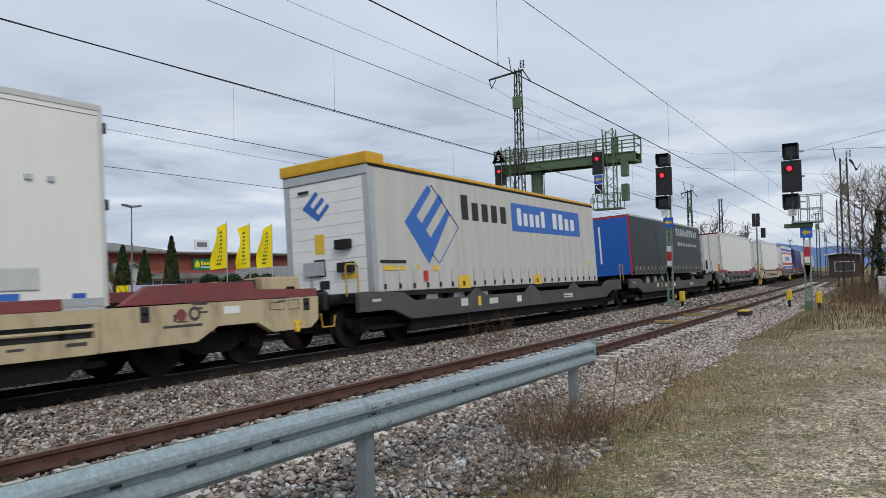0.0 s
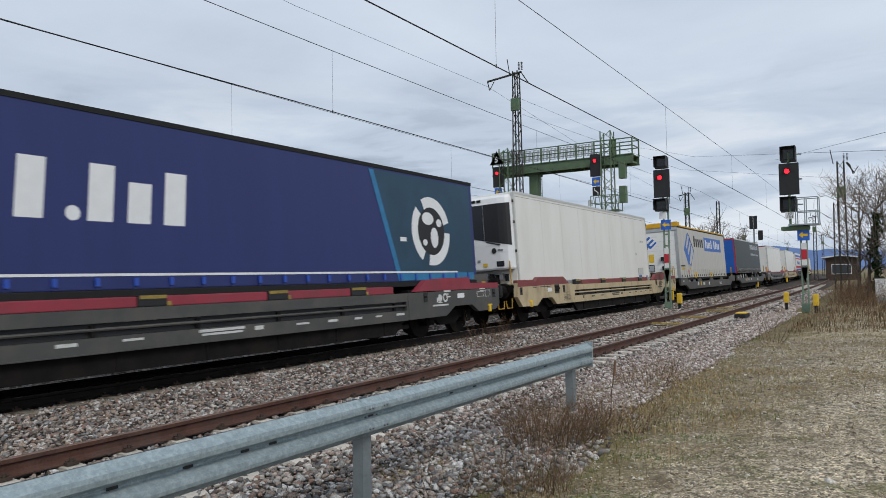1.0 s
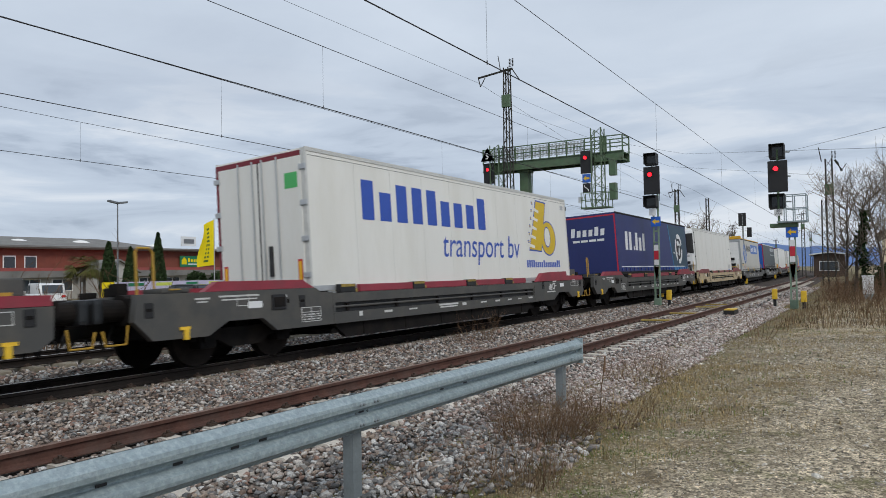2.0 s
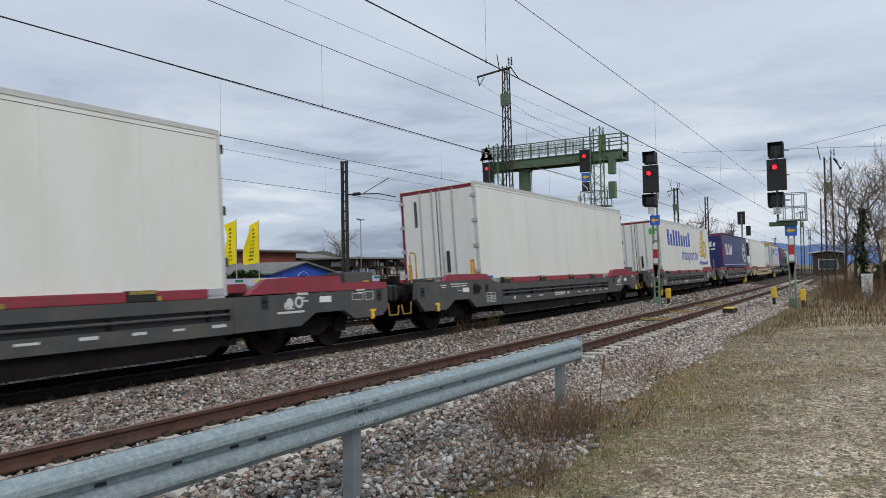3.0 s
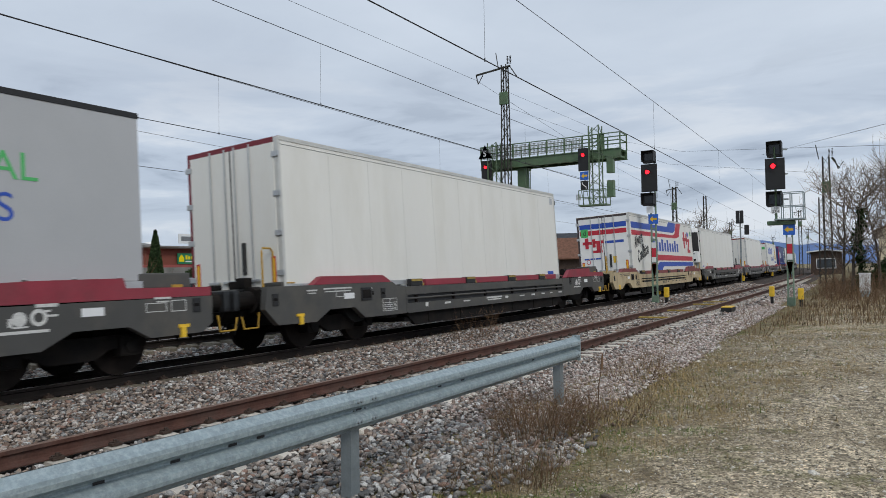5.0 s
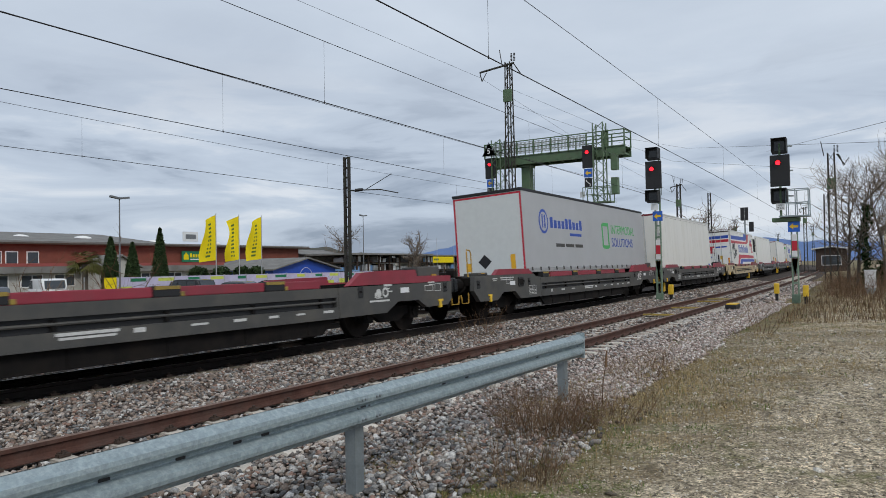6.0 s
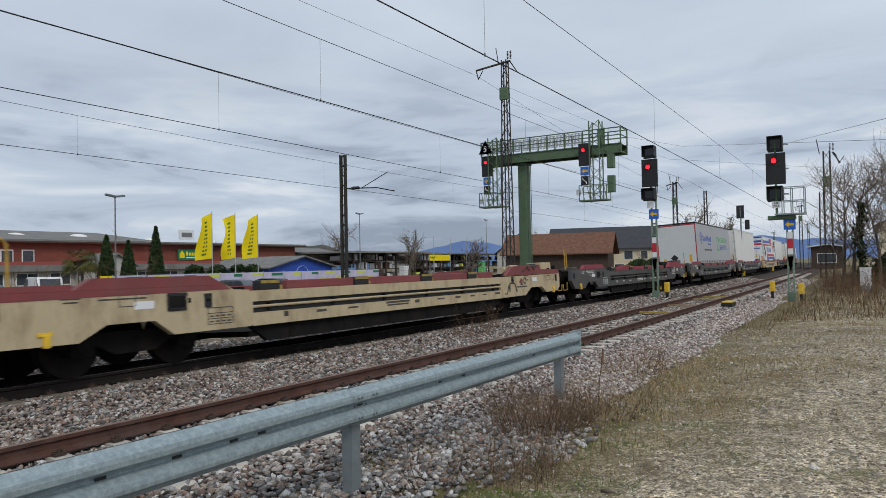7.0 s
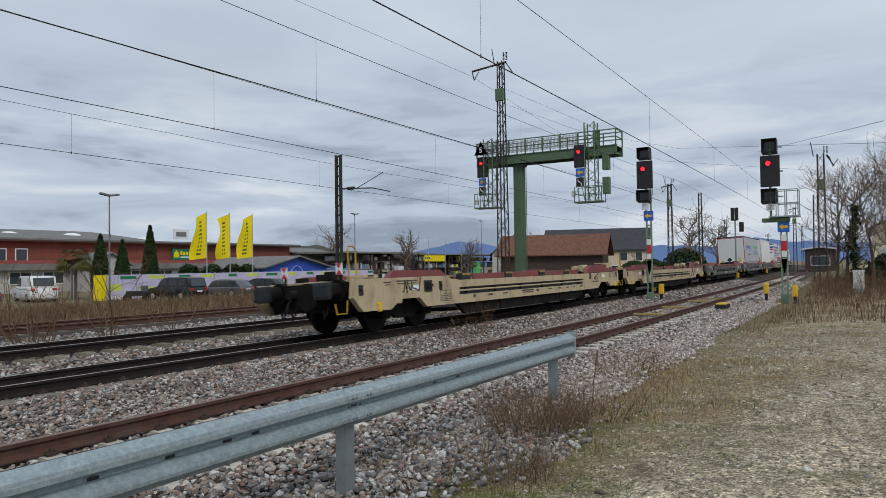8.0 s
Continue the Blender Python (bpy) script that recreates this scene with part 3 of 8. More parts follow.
        if s < 0:
            part("end_deck", boxed(-9.3, -8.35, -1.27, 1.27, 1.205, 1.255, 0.015), paint, w)
            for q, (hx, hy) in enumerate(((-9.2, 0.35), (-9.12, -0.2), (-9.25, -0.55))):
                part("brake_fitting", boxed(hx - 0.1, hx + 0.1, hy - 0.12, hy + 0.12, 1.255, 1.36 + 0.05 * q, 0.03), M_UNDER, w)
        else:
            # Solid black block stands in for the shaded hollow beside the cabinet.
            part("recess_shade_block", boxed(7.76, 8.02, -1.16, -0.6, 1.30, 1.50, 0.02), M_BLACK, w)
        bx = part("end_cabinet", boxed(8.05 if s > 0 else -9.0, 9.02 if s > 0 else -8.45, -1.28, -0.80, 1.29 if s > 0 else 1.256, 1.54 if s > 0 else 1.34, 0.03), paint, w)
        part("latch", boxed(s * 8.75 - 0.1, s * 8.75 + 0.1, -1.30, -1.28, 1.30, 1.35 if s > 0 else 1.325, 0.005), M_OCHRE if paint is M_GREY else M_UNDER, bx)
        if s < 0:
            hat = part("hatch", boxed(-6.80, -6.44, -1.475, -1.45, 0.87, 1.15, 0.02), M_BLACK, w)
            part("hatch_frame", boxed(-6.76, -6.48, -1.482, -1.475, 0.92, 1.10, 0.008), M_UNDER, hat)
            part("hatch_bolt", boxed(-6.40, -6.35, -1.462, -1.45, 0.98, 1.06, 0.006), M_UNDER, w)
        for hx in ((-9.36, -6.0) if s < 0 else (5.55, 8.98)):
            hole = part("grip_hole", boxed(hx - 0.075, hx + 0.075, -1.458, -1.45, 0.885, 1.115, 0.012), M_BLACK, w)
            part("grip_bar", boxed(hx - 0.05, hx + 0.05, -1.466, -1.458, 0.98, 1.03, 0.004), M_UNDER, hole)
        ink = M_INK_W if paint is M_GREY else M_INK_B
        # painted markings: unreadable ones as bars
        for k, (bx0, bw, bz, bh) in enumerate(((8.35, 0.30, 1.14, 0.030), (8.35, 0.22, 1.085, 0.022), (7.55, 0.9, 1.16, 0.03), (7.55, 0.8, 1.10, 0.022), (6.55, 0.30, 1.12, 0.045), (6.6, 0.2, 0.98, 0.03))):
            if s > 0 and k in (2, 3):
                continue
            part("marking", boxed(s * bx0 - bw / 2, s * bx0 + bw / 2, -1.4535, -1.45, bz - bh / 2, bz + bh / 2), ink, w)
        part("marking_plate", boxed(s * 7.2 - 0.17, s * 7.2 + 0.17, -1.4535, -1.45, 0.93, 1.05), M_SIGNWHITE, w)
        if s > 0:
            for sx, r0, r1, z, mt in ((6.19, 0.095, 0.0, 0.955, M_OXIDE if paint is M_BEIGE else ink), (6.44, 0.115, 0.065, 0.965, ink)):
                ring = bmesh.new()
                n_ = 24
                o_ = [ring.verts.new((sx + r0 * math.cos(2 * math.pi * q / n_), -1.454, z + r0 * math.sin(2 * math.pi * q / n_))) for q in range(n_)]
                if r1:
                    i_ = [ring.verts.new((sx + r1 * math.cos(2 * math.pi * q / n_), -1.454, z + r1 * math.sin(2 * math.pi * q / n_))) for q in range(n_)]
                    for q in range(n_):
                        ring.faces.new((o_[q], o_[(q + 1) % n_], i_[(q + 1) % n_], i_[q]))
                else:
                    ring.faces.new(o_)
                part("emblem_disc", ring, mt, w)
            part("marking", boxed(5.86, 6.58, -1.4535, -1.45, 0.765, 0.805), ink, w)
            for q, (ex0, ex1, ez0, ez1) in enumerate(((6.05, 6.10, 0.86, 0.97), (6.10, 6.30, 0.84, 0.862), (6.52, 6.60, 1.03, 1.06))):
                part("emblem_mark", boxed(ex0, ex1, -1.4535, -1.45, ez0, ez1), ink, w)
        foot = bmesh.new()
        box(foot, s * 8.72 - 0.10, s * 8.72 + 0.10, -1.475, -1.42, 0.66, 0.71)
        box(foot, s * 8.70 - 0.045, s * 8.70 + 0.045, -1.49, -1.42, 0.50, 0.67, 0.015)
        part("lever_foot", foot, M_YELLOW, w, "yellow lever foot")
        step = pipe([(s * 9.58, -1.25, 0.80), (s * 9.62, -1.25, 0.52), (s * 9.95, -1.25, 0.52), (s * 10.0, -1.25, 0.74)], 0.018, 6)
        part("shunter_step", step, M_OCHRE, w, "ochre shunter's step")
    ink = M_INK_W if paint is M_GREY else M_INK_B
    for bx0, bw, bz, bh in ((-4.2, 0.12, 0.66, 0.10), (-3.2, 0.30, 0.655, 0.05), (-2.2, 0.34, 0.655, 0.035), (-0.55, 0.95, 0.685, 0.045), (-0.55, 0.85, 0.625, 0.035), (0.25, 0.20, 0.655, 0.07),
                            (1.35, 0.34, 0.655, 0.035), (2.2, 0.28, 0.655, 0.05), (3.0, 0.24, 0.655, 0.045), (3.7, 0.22, 0.655, 0.035), (4.5, 0.3, 0.655, 0.05)):
        part("marking", boxed(bx0 - bw / 2, bx0 + bw / 2, -1.4535, -1.45, bz - bh / 2, bz + bh / 2), ink, w)
    for tx in (-6.02, -5.75, -5.48):
        part("table_line", boxed(tx - 0.006, tx + 0.006, -1.4535, -1.45, 0.60, 0.87), ink, w)
    for tz in (0.60, 0.69, 0.78, 0.87):
        part("table_line", boxed(-6.02, -5.48, -1.4545, -1.4535, tz - 0.006, tz + 0.006), ink, w)
    for fx0, fx1, fz0, fz1 in ((8.05, 8.42, 0.93, 1.07), (8.5, 8.78, 0.92, 1.10), (-7.62, -7.34, 0.98, 1.17)):
        for p in ((fx0, fx1, fz0, fz0 + 0.012), (fx0, fx1, fz1 - 0.012, fz1), (fx0, fx0 + 0.012, fz0 + 0.012, fz1 - 0.012), (fx1 - 0.012, fx1, fz0 + 0.012, fz1 - 0.012)):
            part("plate_line", boxed(p[0], p[1], -1.4535, -1.45, p[2], p[3]), ink, w)
    for k in range(4):
        part("marking", boxed(-5.98 + 0.125 * k, -5.90 + 0.125 * k, -1.4535, -1.45, 0.63, 0.655), ink, w)
        part("marking", boxed(-5.98 + 0.125 * k, -5.90 + 0.125 * k, -1.4535, -1.45, 0.72, 0.745), ink, w)
    for x in (-4.55, -1.83, 0.78, 3.1):
        part("lock_plate", boxed(x - 0.23, x + 0.23, -1.44, -1.4305, 1.24, 1.294, 0.003), M_YELLOW_DIRTY, w)
    rail = pipe([(-9.32, -1.12, 1.24), (-9.32, -1.12, 1.92), (-9.27, -1.10, 1.99), (-9.02, -1.05, 1.99), (-8.96, -1.05, 1.92), (-8.96, -1.05, 1.24)], 0.02, 6)
    part("grab_rail", rail, M_OCHRE, w, "ochre bent grab rail")
    GLIDE.append((w, u))
    return w


PITCH, FIRST = 20.1, 0.95
BEIGE, GREY = "low beige trailer wagon with red top rails, soiled", "low anthracite grey trailer wagon with red top rails"
WAGONS = "beige grey grey grey grey beige grey grey grey beige beige".split()
for k, kind in enumerate(WAGONS):
    cargo_wagon(FIRST - PITCH * k, M_BEIGE if kind == "beige" else M_GREY, M_OXIDE if kind == "beige" else M_DARKRED, BEIGE if kind == "beige" else GREY, k == 0 or k == 9)


# ---- semi-trailers on the wagons ----
def flat_side(parent, pts, mat, y, name="print", th=0.003):
    """A print or plate on the side that looks towards -y; points are (x, z)."""
    return part(name, plate(bmesh.new(), pts, y - th, y), mat, parent)


def flat_end(parent, pts, mat, x, name="print", th=0.003):
    """The same on an end that looks towards -x; points are (y, z)."""
    bm = plate(bmesh.new(), pts, x - th, x)
    bmesh.ops.transform(bm, matrix=Matrix(((0, 1, 0, 0), (1, 0, 0, 0), (0, 0, 1, 0), (0, 0, 0, 1))), verts=bm.verts)
    bmesh.ops.recalc_face_normals(bm, faces=bm.faces)
    return part(name, bm, mat, parent)


def rect(x0, x1, z0, z1):
    return [(x0, z0), (x1, z0), (x1, z1), (x0, z1)]


def word(parent, face, at, x0, x1, z0, z1, count, mat, seed=1, slant=0.0, weight=0.26):
    """Plain upright bars, one a letter, that fill the space of a trade name; small ones as a few long bars."""
    r = random.Random(seed)
    small = z1 - z0 < 0.13
    if small:
        count = max(1, count // 5)
    w = (x1 - x0) / count
    for i in range(count):
        a = x0 + w * i
        b = a + w * (0.86 if small else 0.40 + weight)
        top = z1 if small or i == 0 or r.random() < 0.4 else z0 + (z1 - z0) * 0.74
        bm = plate(bmesh.new(), [(x + (z - z0) * slant, z) for x, z in rect(a, b, z0, top)], at - 0.003, at)
        if face == "end":
            bmesh.ops.transform(bm, matrix=Matrix(((0, 1, 0, 0), (-1, 0, 0, 0), (0, 0, 1, 0), (0, 0, 0, 1))), verts=bm.verts)
            bmesh.ops.recalc_face_normals(bm, faces=bm.faces)
        part("name_bar", bm, mat, parent)


def ellipse(cx, cz, rx, rz, n=32):
    return [(cx + rx * math.cos(2 * math.pi * i / n), cz + rz * math.sin(2 * math.pi * i / n)) for i in range(n)]


def trailer(u, label, mat, top=4.03, bottom=1.16, width=2.58, length=13.6, edge=None, roof_edge=None):
    t = thing("semi_trailer", label, "semi-trailer", on_line(u, lean=CANT), "trailers on the train")
    hw, hl = width / 2, length / 2
    part("body", boxed(-hl, hl, -hw, hw, bottom, top, 0.02), mat, t)
    part("floor_rail", boxed(-hl + 0.02, hl - 0.02, -hw - 0.012, hw + 0.012, bottom - 0.12, bottom - 0.002, 0.01), edge or M_ALU, t)
    for y in (-hw - 0.012, hw - 0.018):
        part("roof_rail", boxed(-hl - 0.01, hl + 0.01, y, y + 0.03, top - 0.075, top + 0.012, 0.006), roof_edge or M_TRAILER_EDGE, t)
    if mat is M_TRAILER:
        for xx in (-hl, hl):
            part("corner_profile", boxed(xx - 0.035, xx + 0.035, -hw - 0.008, -hw + 0.10, bottom, top - 0.01, 0.008), M_TRAILER_EDGE, t)
        for xx in (hl + 0.035,):
            for zz in (bottom + 0.5, bottom + 1.4, top - 0.4):
                part("hinge", boxed(xx, xx + 0.05, -hw - 0.02, -hw + 0.08, zz, zz + 0.16, 0.01), M_BLACK, t)
        part("roof_line", boxed(-hl + 0.05, hl - 0.05, -hw - 0.004, -hw, top - 0.155, top - 0.148), M_RUBBER, t)
        part("kick_rail", boxed(-hl + 0.04, hl - 0.04, -hw - 0.014, -hw, bottom + 0.02, bottom + 0.13, 0.004), M_ALU, t)
    part("chassis", boxed(-hl + 0.6, hl - 0.5, -0.6, 0.6, 0.75, bottom - 0.13), M_UNDER, t)
    for i, x in enumerate((-4.6, -3.3, -2.0)):
        for y in (-1.0, 1.0):
            b = bmesh.new()
            rod(b, (x, y - 0.19, 0.93), (x, y + 0.19, 0.93), 0.52, 24)
            w = part("wheel", b, M_RUBBER, t)
            b = bmesh.new()
            rod(b, (x, y - 0.20, 0.93), (x, y + 0.20, 0.93), 0.28, 16)
            part("rim", b, M_ALU, w)
    # stand down to the wagon's floor
    part("landing_leg", boxed(3.6, 3.75, -0.7, 0.7, 0.40, 0.76), M_UNDER, t)
    GLIDE.append((t, u))
    return t, -hw - 0.001, -hl - 0.001


def curtain_straps(t, y, z0, z1, hl, n, mat, buckle):
    for i in range(n):
        x = -hl + 0.35 + (2 * hl - 0.7) * i / (n - 1)
        s = part("strap", boxed(x - 0.025, x + 0.025, y - 0.012, y - 0.003, z0, z1), mat, t)
        part("buckle", boxed(x - 0.035, x + 0.035, y - 0.035, y - 0.012, z0 + 0.05, z0 + 0.17, 0.006), buckle, s)


def rear_doors(t, x, hw, top, bottom, frame_mat, leaf_mat, rods=4):
    """Two door leaves in a coloured frame, with lock rods, handles and hinges."""
    bm = bmesh.new()
    for p in (rect(-hw, -hw + 0.09, bottom, top), rect(hw - 0.09, hw, bottom, top), rect(-hw + 0.09, hw - 0.09, top - 0.10, top), rect(-hw + 0.09, hw - 0.09, bottom, bottom + 0.08)):
        plate(bm, p, x - 0.03, x)
    bmesh.ops.transform(bm, matrix=Matrix(((0, 1, 0, 0), (1, 0, 0, 0), (0, 0, 1, 0), (0, 0, 0, 1))), verts=bm.verts)
    bmesh.ops.recalc_face_normals(bm, faces=bm.faces)
    part("door_frame", bm, frame_mat, t)
    doors = []
    for s in (-1, 1):
        y0, y1 = (0.012, hw - 0.10) if s > 0 else (-hw + 0.10, -0.012)
        d = part("door", boxed(x - 0.05, x - 0.001, y0, y1, bottom + 0.09, top - 0.11, 0.01), leaf_mat, t)
        doors.append(d)
        for k in range(rods // 2):
            yy = s * (0.14 + k * 0.42)
            b = bmesh.new()
            rod(b, (x - 0.075, yy, bottom + 0.05), (x - 0.075, yy, top - 0.06), 0.017, 8)
            part("lock_rod", b, M_ALU, d)
            part("lock_handle", boxed(x - 0.10, x - 0.06, yy - 0.16, yy + 0.16, bottom + 0.22, bottom + 0.27, 0.008), M_ALU, d)
        for k in range(4):
            zz = bottom + 0.3 + (top - bottom - 0.7) * k / 3
            part("hinge", boxed(x - 0.065, x - 0.03, s * (hw - 0.05) - 0.09, s * (hw - 0.05) + 0.09, zz, zz + 0.11, 0.008), M_ALU, d)
    part("gasket", boxed(x - 0.056, x - 0.01, -0.012, 0.012, bottom + 0.09, top - 0.11), M_RUBBER, t)
    for s in (-1, 1):
        flat_end(t, rect(s * (hw - 0.22) - 0.06, s * (hw - 0.22) + 0.06, bottom + 0.12, bottom + 0.68), M_REFLECT_R, x - 0.051, "reflector")
        flat_end(t, rect(s * (hw - 0.22) - 0.04, s * (hw - 0.22) + 0.04, bottom + 0.16, bottom + 0.64), M_REFLECT_Y, x - 0.055, "reflector")
    b = bmesh.new()
    rod(b, (x - 0.06, -0.30, bottom + 0.38), (x - 0.06, -0.30, bottom + 1.0), 0.05, 10)
    part("door_stay", b, M_BLACK, t)
    return doors


def reefer_unit(t, x, hw, top):
    """Cooling unit on an end: rounded white cowl, dark wrapped grille, vent and small plates."""
    prof = [(1.18, 0.0), (1.15, 0.12), (0.98, 0.25), (0.62, 0.32), (0.0, 0.345), (-0.85, 0.335), (-1.10, 0.27), (-1.21, 0.15), (-1.23, 0.0)]
    z0, z1 = 1.70, top - 0.04
    b = bmesh.new()
    rings = [[b.verts.new((x - d * k, y * w_, z)) for y, d in prof] for z, k, w_ in ((z0, 0.90, 0.98), (z0 + 0.05, 0.98, 1.0), (2.5, 1.0, 1.0), (z1 - 0.30, 0.97, 1.0), (z1 - 0.08, 0.86, 0.985), (z1, 0.66, 0.95))]
    for a, c in zip(rings, rings[1:]):
        for j in range(len(prof) - 1):
            b.faces.new((a[j], c[j], c[j + 1], a[j + 1]))
    b.faces.new(rings[0])
    b.faces.new(rings[-1][::-1])
    bmesh.ops.recalc_face_normals(b, faces=b.faces)
    cowl = part("cooling_unit", b, M_COWL, t, "white rounded cooling unit")
    depth = lambda y: float(np.interp(y, [p[0] for p in reversed(prof)], [p[1] for p in reversed(prof)]))
    foot = lambda y: 2.80 - 0.22 * (0.46 - y)

    def wrapped(name, ya, yb, lo, hi, mat, out, n=14):
        """A thin sheet bent round the cowl between two y, from lo(y) to hi."""
        g = bmesh.new()
        cols = []
        for i in range(n + 1):
            y = ya + (yb - ya) * i / n
            cols.append([g.verts.new((x - depth(y) * (1.0 if z < 3.3 else 0.97) - o, y, z)) for o in (out, 0.0) for z in (lo(y), hi)])
        for p, q in zip(cols, cols[1:]):
            for i, j in ((0, 1), (1, 3), (3, 2), (2, 0)):
                g.faces.new((p[i], q[i], q[j], p[j]))
        for p in (cols[0], cols[-1]):
            g.faces.new((p[0], p[1], p[3], p[2]))
        bmesh.ops.recalc_face_normals(g, faces=g.faces)
        return part(name, g, mat, cowl)

    wrapped("grille", 0.50, -0.34, foot, z1 - 0.26, M_GRILLE, 0.012, 8)
    wrapped("grille", -0.36, -1.20, foot, z1 - 0.26, M_BLACK, 0.014, 10)
    wrapped("cowl_groove", 0.95, -1.20, lambda y: foot(y) - 0.03, 2.45, M_COWL, 0.004)
    for k in range(5):
        wrapped("name_bar", 0.62 - 0.19 * k, 0.47 - 0.19 * k, lambda y: z1 - 0.17, z1 - 0.09, M_BLACK, 0.0, 1)
    flat_end(cowl, [(-0.38, 2.60), (-0.42, 2.56), (-0.88, 2.44), (-0.88, 2.48)], M_BLACK, x - 0.352, "air_slit")
    flat_end(cowl, ellipse(-0.66, 2.29, 0.085, 0.085, 20), M_BLACK, x - 0.352, "emblem")
    flat_end(cowl, rect(-0.96, -0.78, 2.27, 2.33), M_LAMPGREY, x - 0.340, "emblem_bar")
    flat_end(cowl, rect(-0.98, -0.72, 1.80, 1.96), M_BLACK, x - 0.342, "vent")
    flat_end(cowl, rect(-0.95, -0.75, 1.83, 1.93), M_GRILLE, x - 0.346, "vent_mesh")
    flat_end(cowl, rect(-0.40, -0.25, 1.82, 1.92), M_YELLOW, x - 0.350, "sticker")
    flat_end(cowl, rect(-0.16, -0.06, 1.96, 2.04), M_LAMPGREY, x - 0.350, "socket")
    part("side_strip", boxed(x - 0.03, x - 0.002, -hw + 0.012, -hw + 0.05, 2.9, top - 0.12, 0.006), M_BLACK, t)
    for zz in (2.2, 3.1, 3.75):
        part("catch", boxed(x - 0.06, x - 0.002, -hw + 0.005, -hw + 0.06, zz, zz + 0.09, 0.01), M_BLACK, t)
    for k in range(9):
        part("fitting", boxed(x - 0.16 - 0.03 * (k % 2), x - 0.05, -hw + 0.32 + k * 0.17, -hw + 0.42 + k * 0.17, 1.34 + 0.05 * (k % 3), 1.56 + 0.03 * (k % 2), 0.015), (M_RUBBER, M_ALU, M_UNDER)[k % 3], t)
    part("lower_board", boxed(x - 0.05, x - 0.001, -hw + 0.04, hw - 0.1, 1.2, 1.69, 0.01), M_TRAILER, t)


def panel_joints(t, y, hl, z0, z1, n, mat):
    for i in range(1, n):
        x = -hl + 2 * hl * i / n
        part("panel_joint", boxed(x - 0.004, x + 0.004, y - 0.0025, y, z0, z1), mat, t)


M_TRAILER_EDGE = material("grey_white_roof_profile", (0.55, 0.55, 0.52), 0.45, 0.2, vary=0.1)
M_GRILLE = material("dark_blue_grey_mesh", (0.018, 0.021, 0.026), 0.45, vary=0.3, scale=40)
M_LAMPGREY = material("grey_plastic", (0.20, 0.21, 0.22), 0.5, vary=0.1)
M_JOINT = material("soft_grey_joint", (0.66, 0.66, 0.62), 0.5, vary=0.15)
M_COWL = material("white_gloss_cowl", (0.76, 0.77, 0.77), 0.25, vary=0.03, bump=0.01)
M_REFLECT_R = material("red_reflector", (0.50, 0.02, 0.02), 0.35, vary=0.05)
M_REFLECT_Y = material("yellow_reflector", (0.78, 0.42, 0.02), 0.35, vary=0.05)
M_MAROON = material("dark_red_door_frame", (0.17, 0.012, 0.022), 0.5, vary=0.15)
M_DARKFRAME = material("dark_brown_door_frame", (0.05, 0.035, 0.035), 0.5, vary=0.15)

# grey curtain trailer with a yellow roof tarpaulin
t, ys, xe = trailer(19.27, "grey curtain-sided trailer with yellow roof tarpaulin, blue prints", M_GREYCURTAIN, 4.05, 1.16, 2.56, 13.96, M_RUBBER, M_RUBBER)
hl = 6.98
b = bmesh.new()
box(b, -hl - 0.06, hl - 0.1, -1.30, 1.30, 4.035, 4.12, 0.03)
box(b, -hl - 0.10, -hl + 0.55, -1.33, 1.33, 4.03, 4.30, 0.05)
part("roof_tarpaulin", b, M_TARPYELLOW, t, "yellow roof tarpaulin")
part("header_board", boxed(-hl - 0.05, -hl + 0.1, -1.285, 1.285, 3.80, 4.02, 0.02), M_ALU, t)
for s in (-1, 1):
    part("corner_post", boxed(-hl - 0.03, -hl + 0.14, s * 1.20 - 0.085, s * 1.20 + 0.085, 1.16, 3.80, 0.01), M_ALU, t)
for k in range(10):
    part("end_board", boxed(-hl - 0.022, -hl - 0.002, -1.11, 1.11, 1.18 + k * 0.262, 1.436 + k * 0.262, 0.006), M_WHITE, t)
curtain_straps(t, ys, 1.16, 1.62, hl, 24, M_GREYSTRAP := material("grey_strap", (0.40, 0.40, 0.38), 0.6), M_BLACK)
flat_side(t, [(-5.70, 2.78), (-4.62, 3.76), (-4.46, 3.63), (-5.18, 2.95), (-4.98, 2.78), (-4.10, 3.58), (-3.92, 3.42), (-4.80, 2.62), (-4.62, 2.44), (-3.74, 3.22), (-3.62, 3.10), (-4.75, 1.78)], M_BLUE, ys, "emblem")
b = bmesh.new()
for p, q in (((-4.46, 3.77), (-3.25, 2.75)), ((-3.25, 2.75), (-4.30, 1.80)), ((-4.30, 1.80), (-4.62, 2.05)), ((-4.46, 3.77), (-4.62, 3.62))):
    bar(b, (p[0], ys - 0.002, p[1]), (q[0], ys - 0.002, q[1]), 0.045, 0.004)
part("emblem_line", b, M_BLUE, t)
word(t, "side", ys, -3.02, -0.22, 2.98, 3.66, 5, M_BLACK, 11, 0, 0.24)
flat_side(t, rect(-0.05, 5.48, 2.79, 3.66), M_BLUE, ys, "name_field")
word(t, "side", ys - 0.003, 0.35, 2.55, 2.98, 3.52, 5, M_SIGNWHITE, 12, 0, 0.22)
word(t, "side", ys - 0.003, 3.05, 5.15, 2.98, 3.52, 4, M_SIGNWHITE, 13, 0, 0.22)
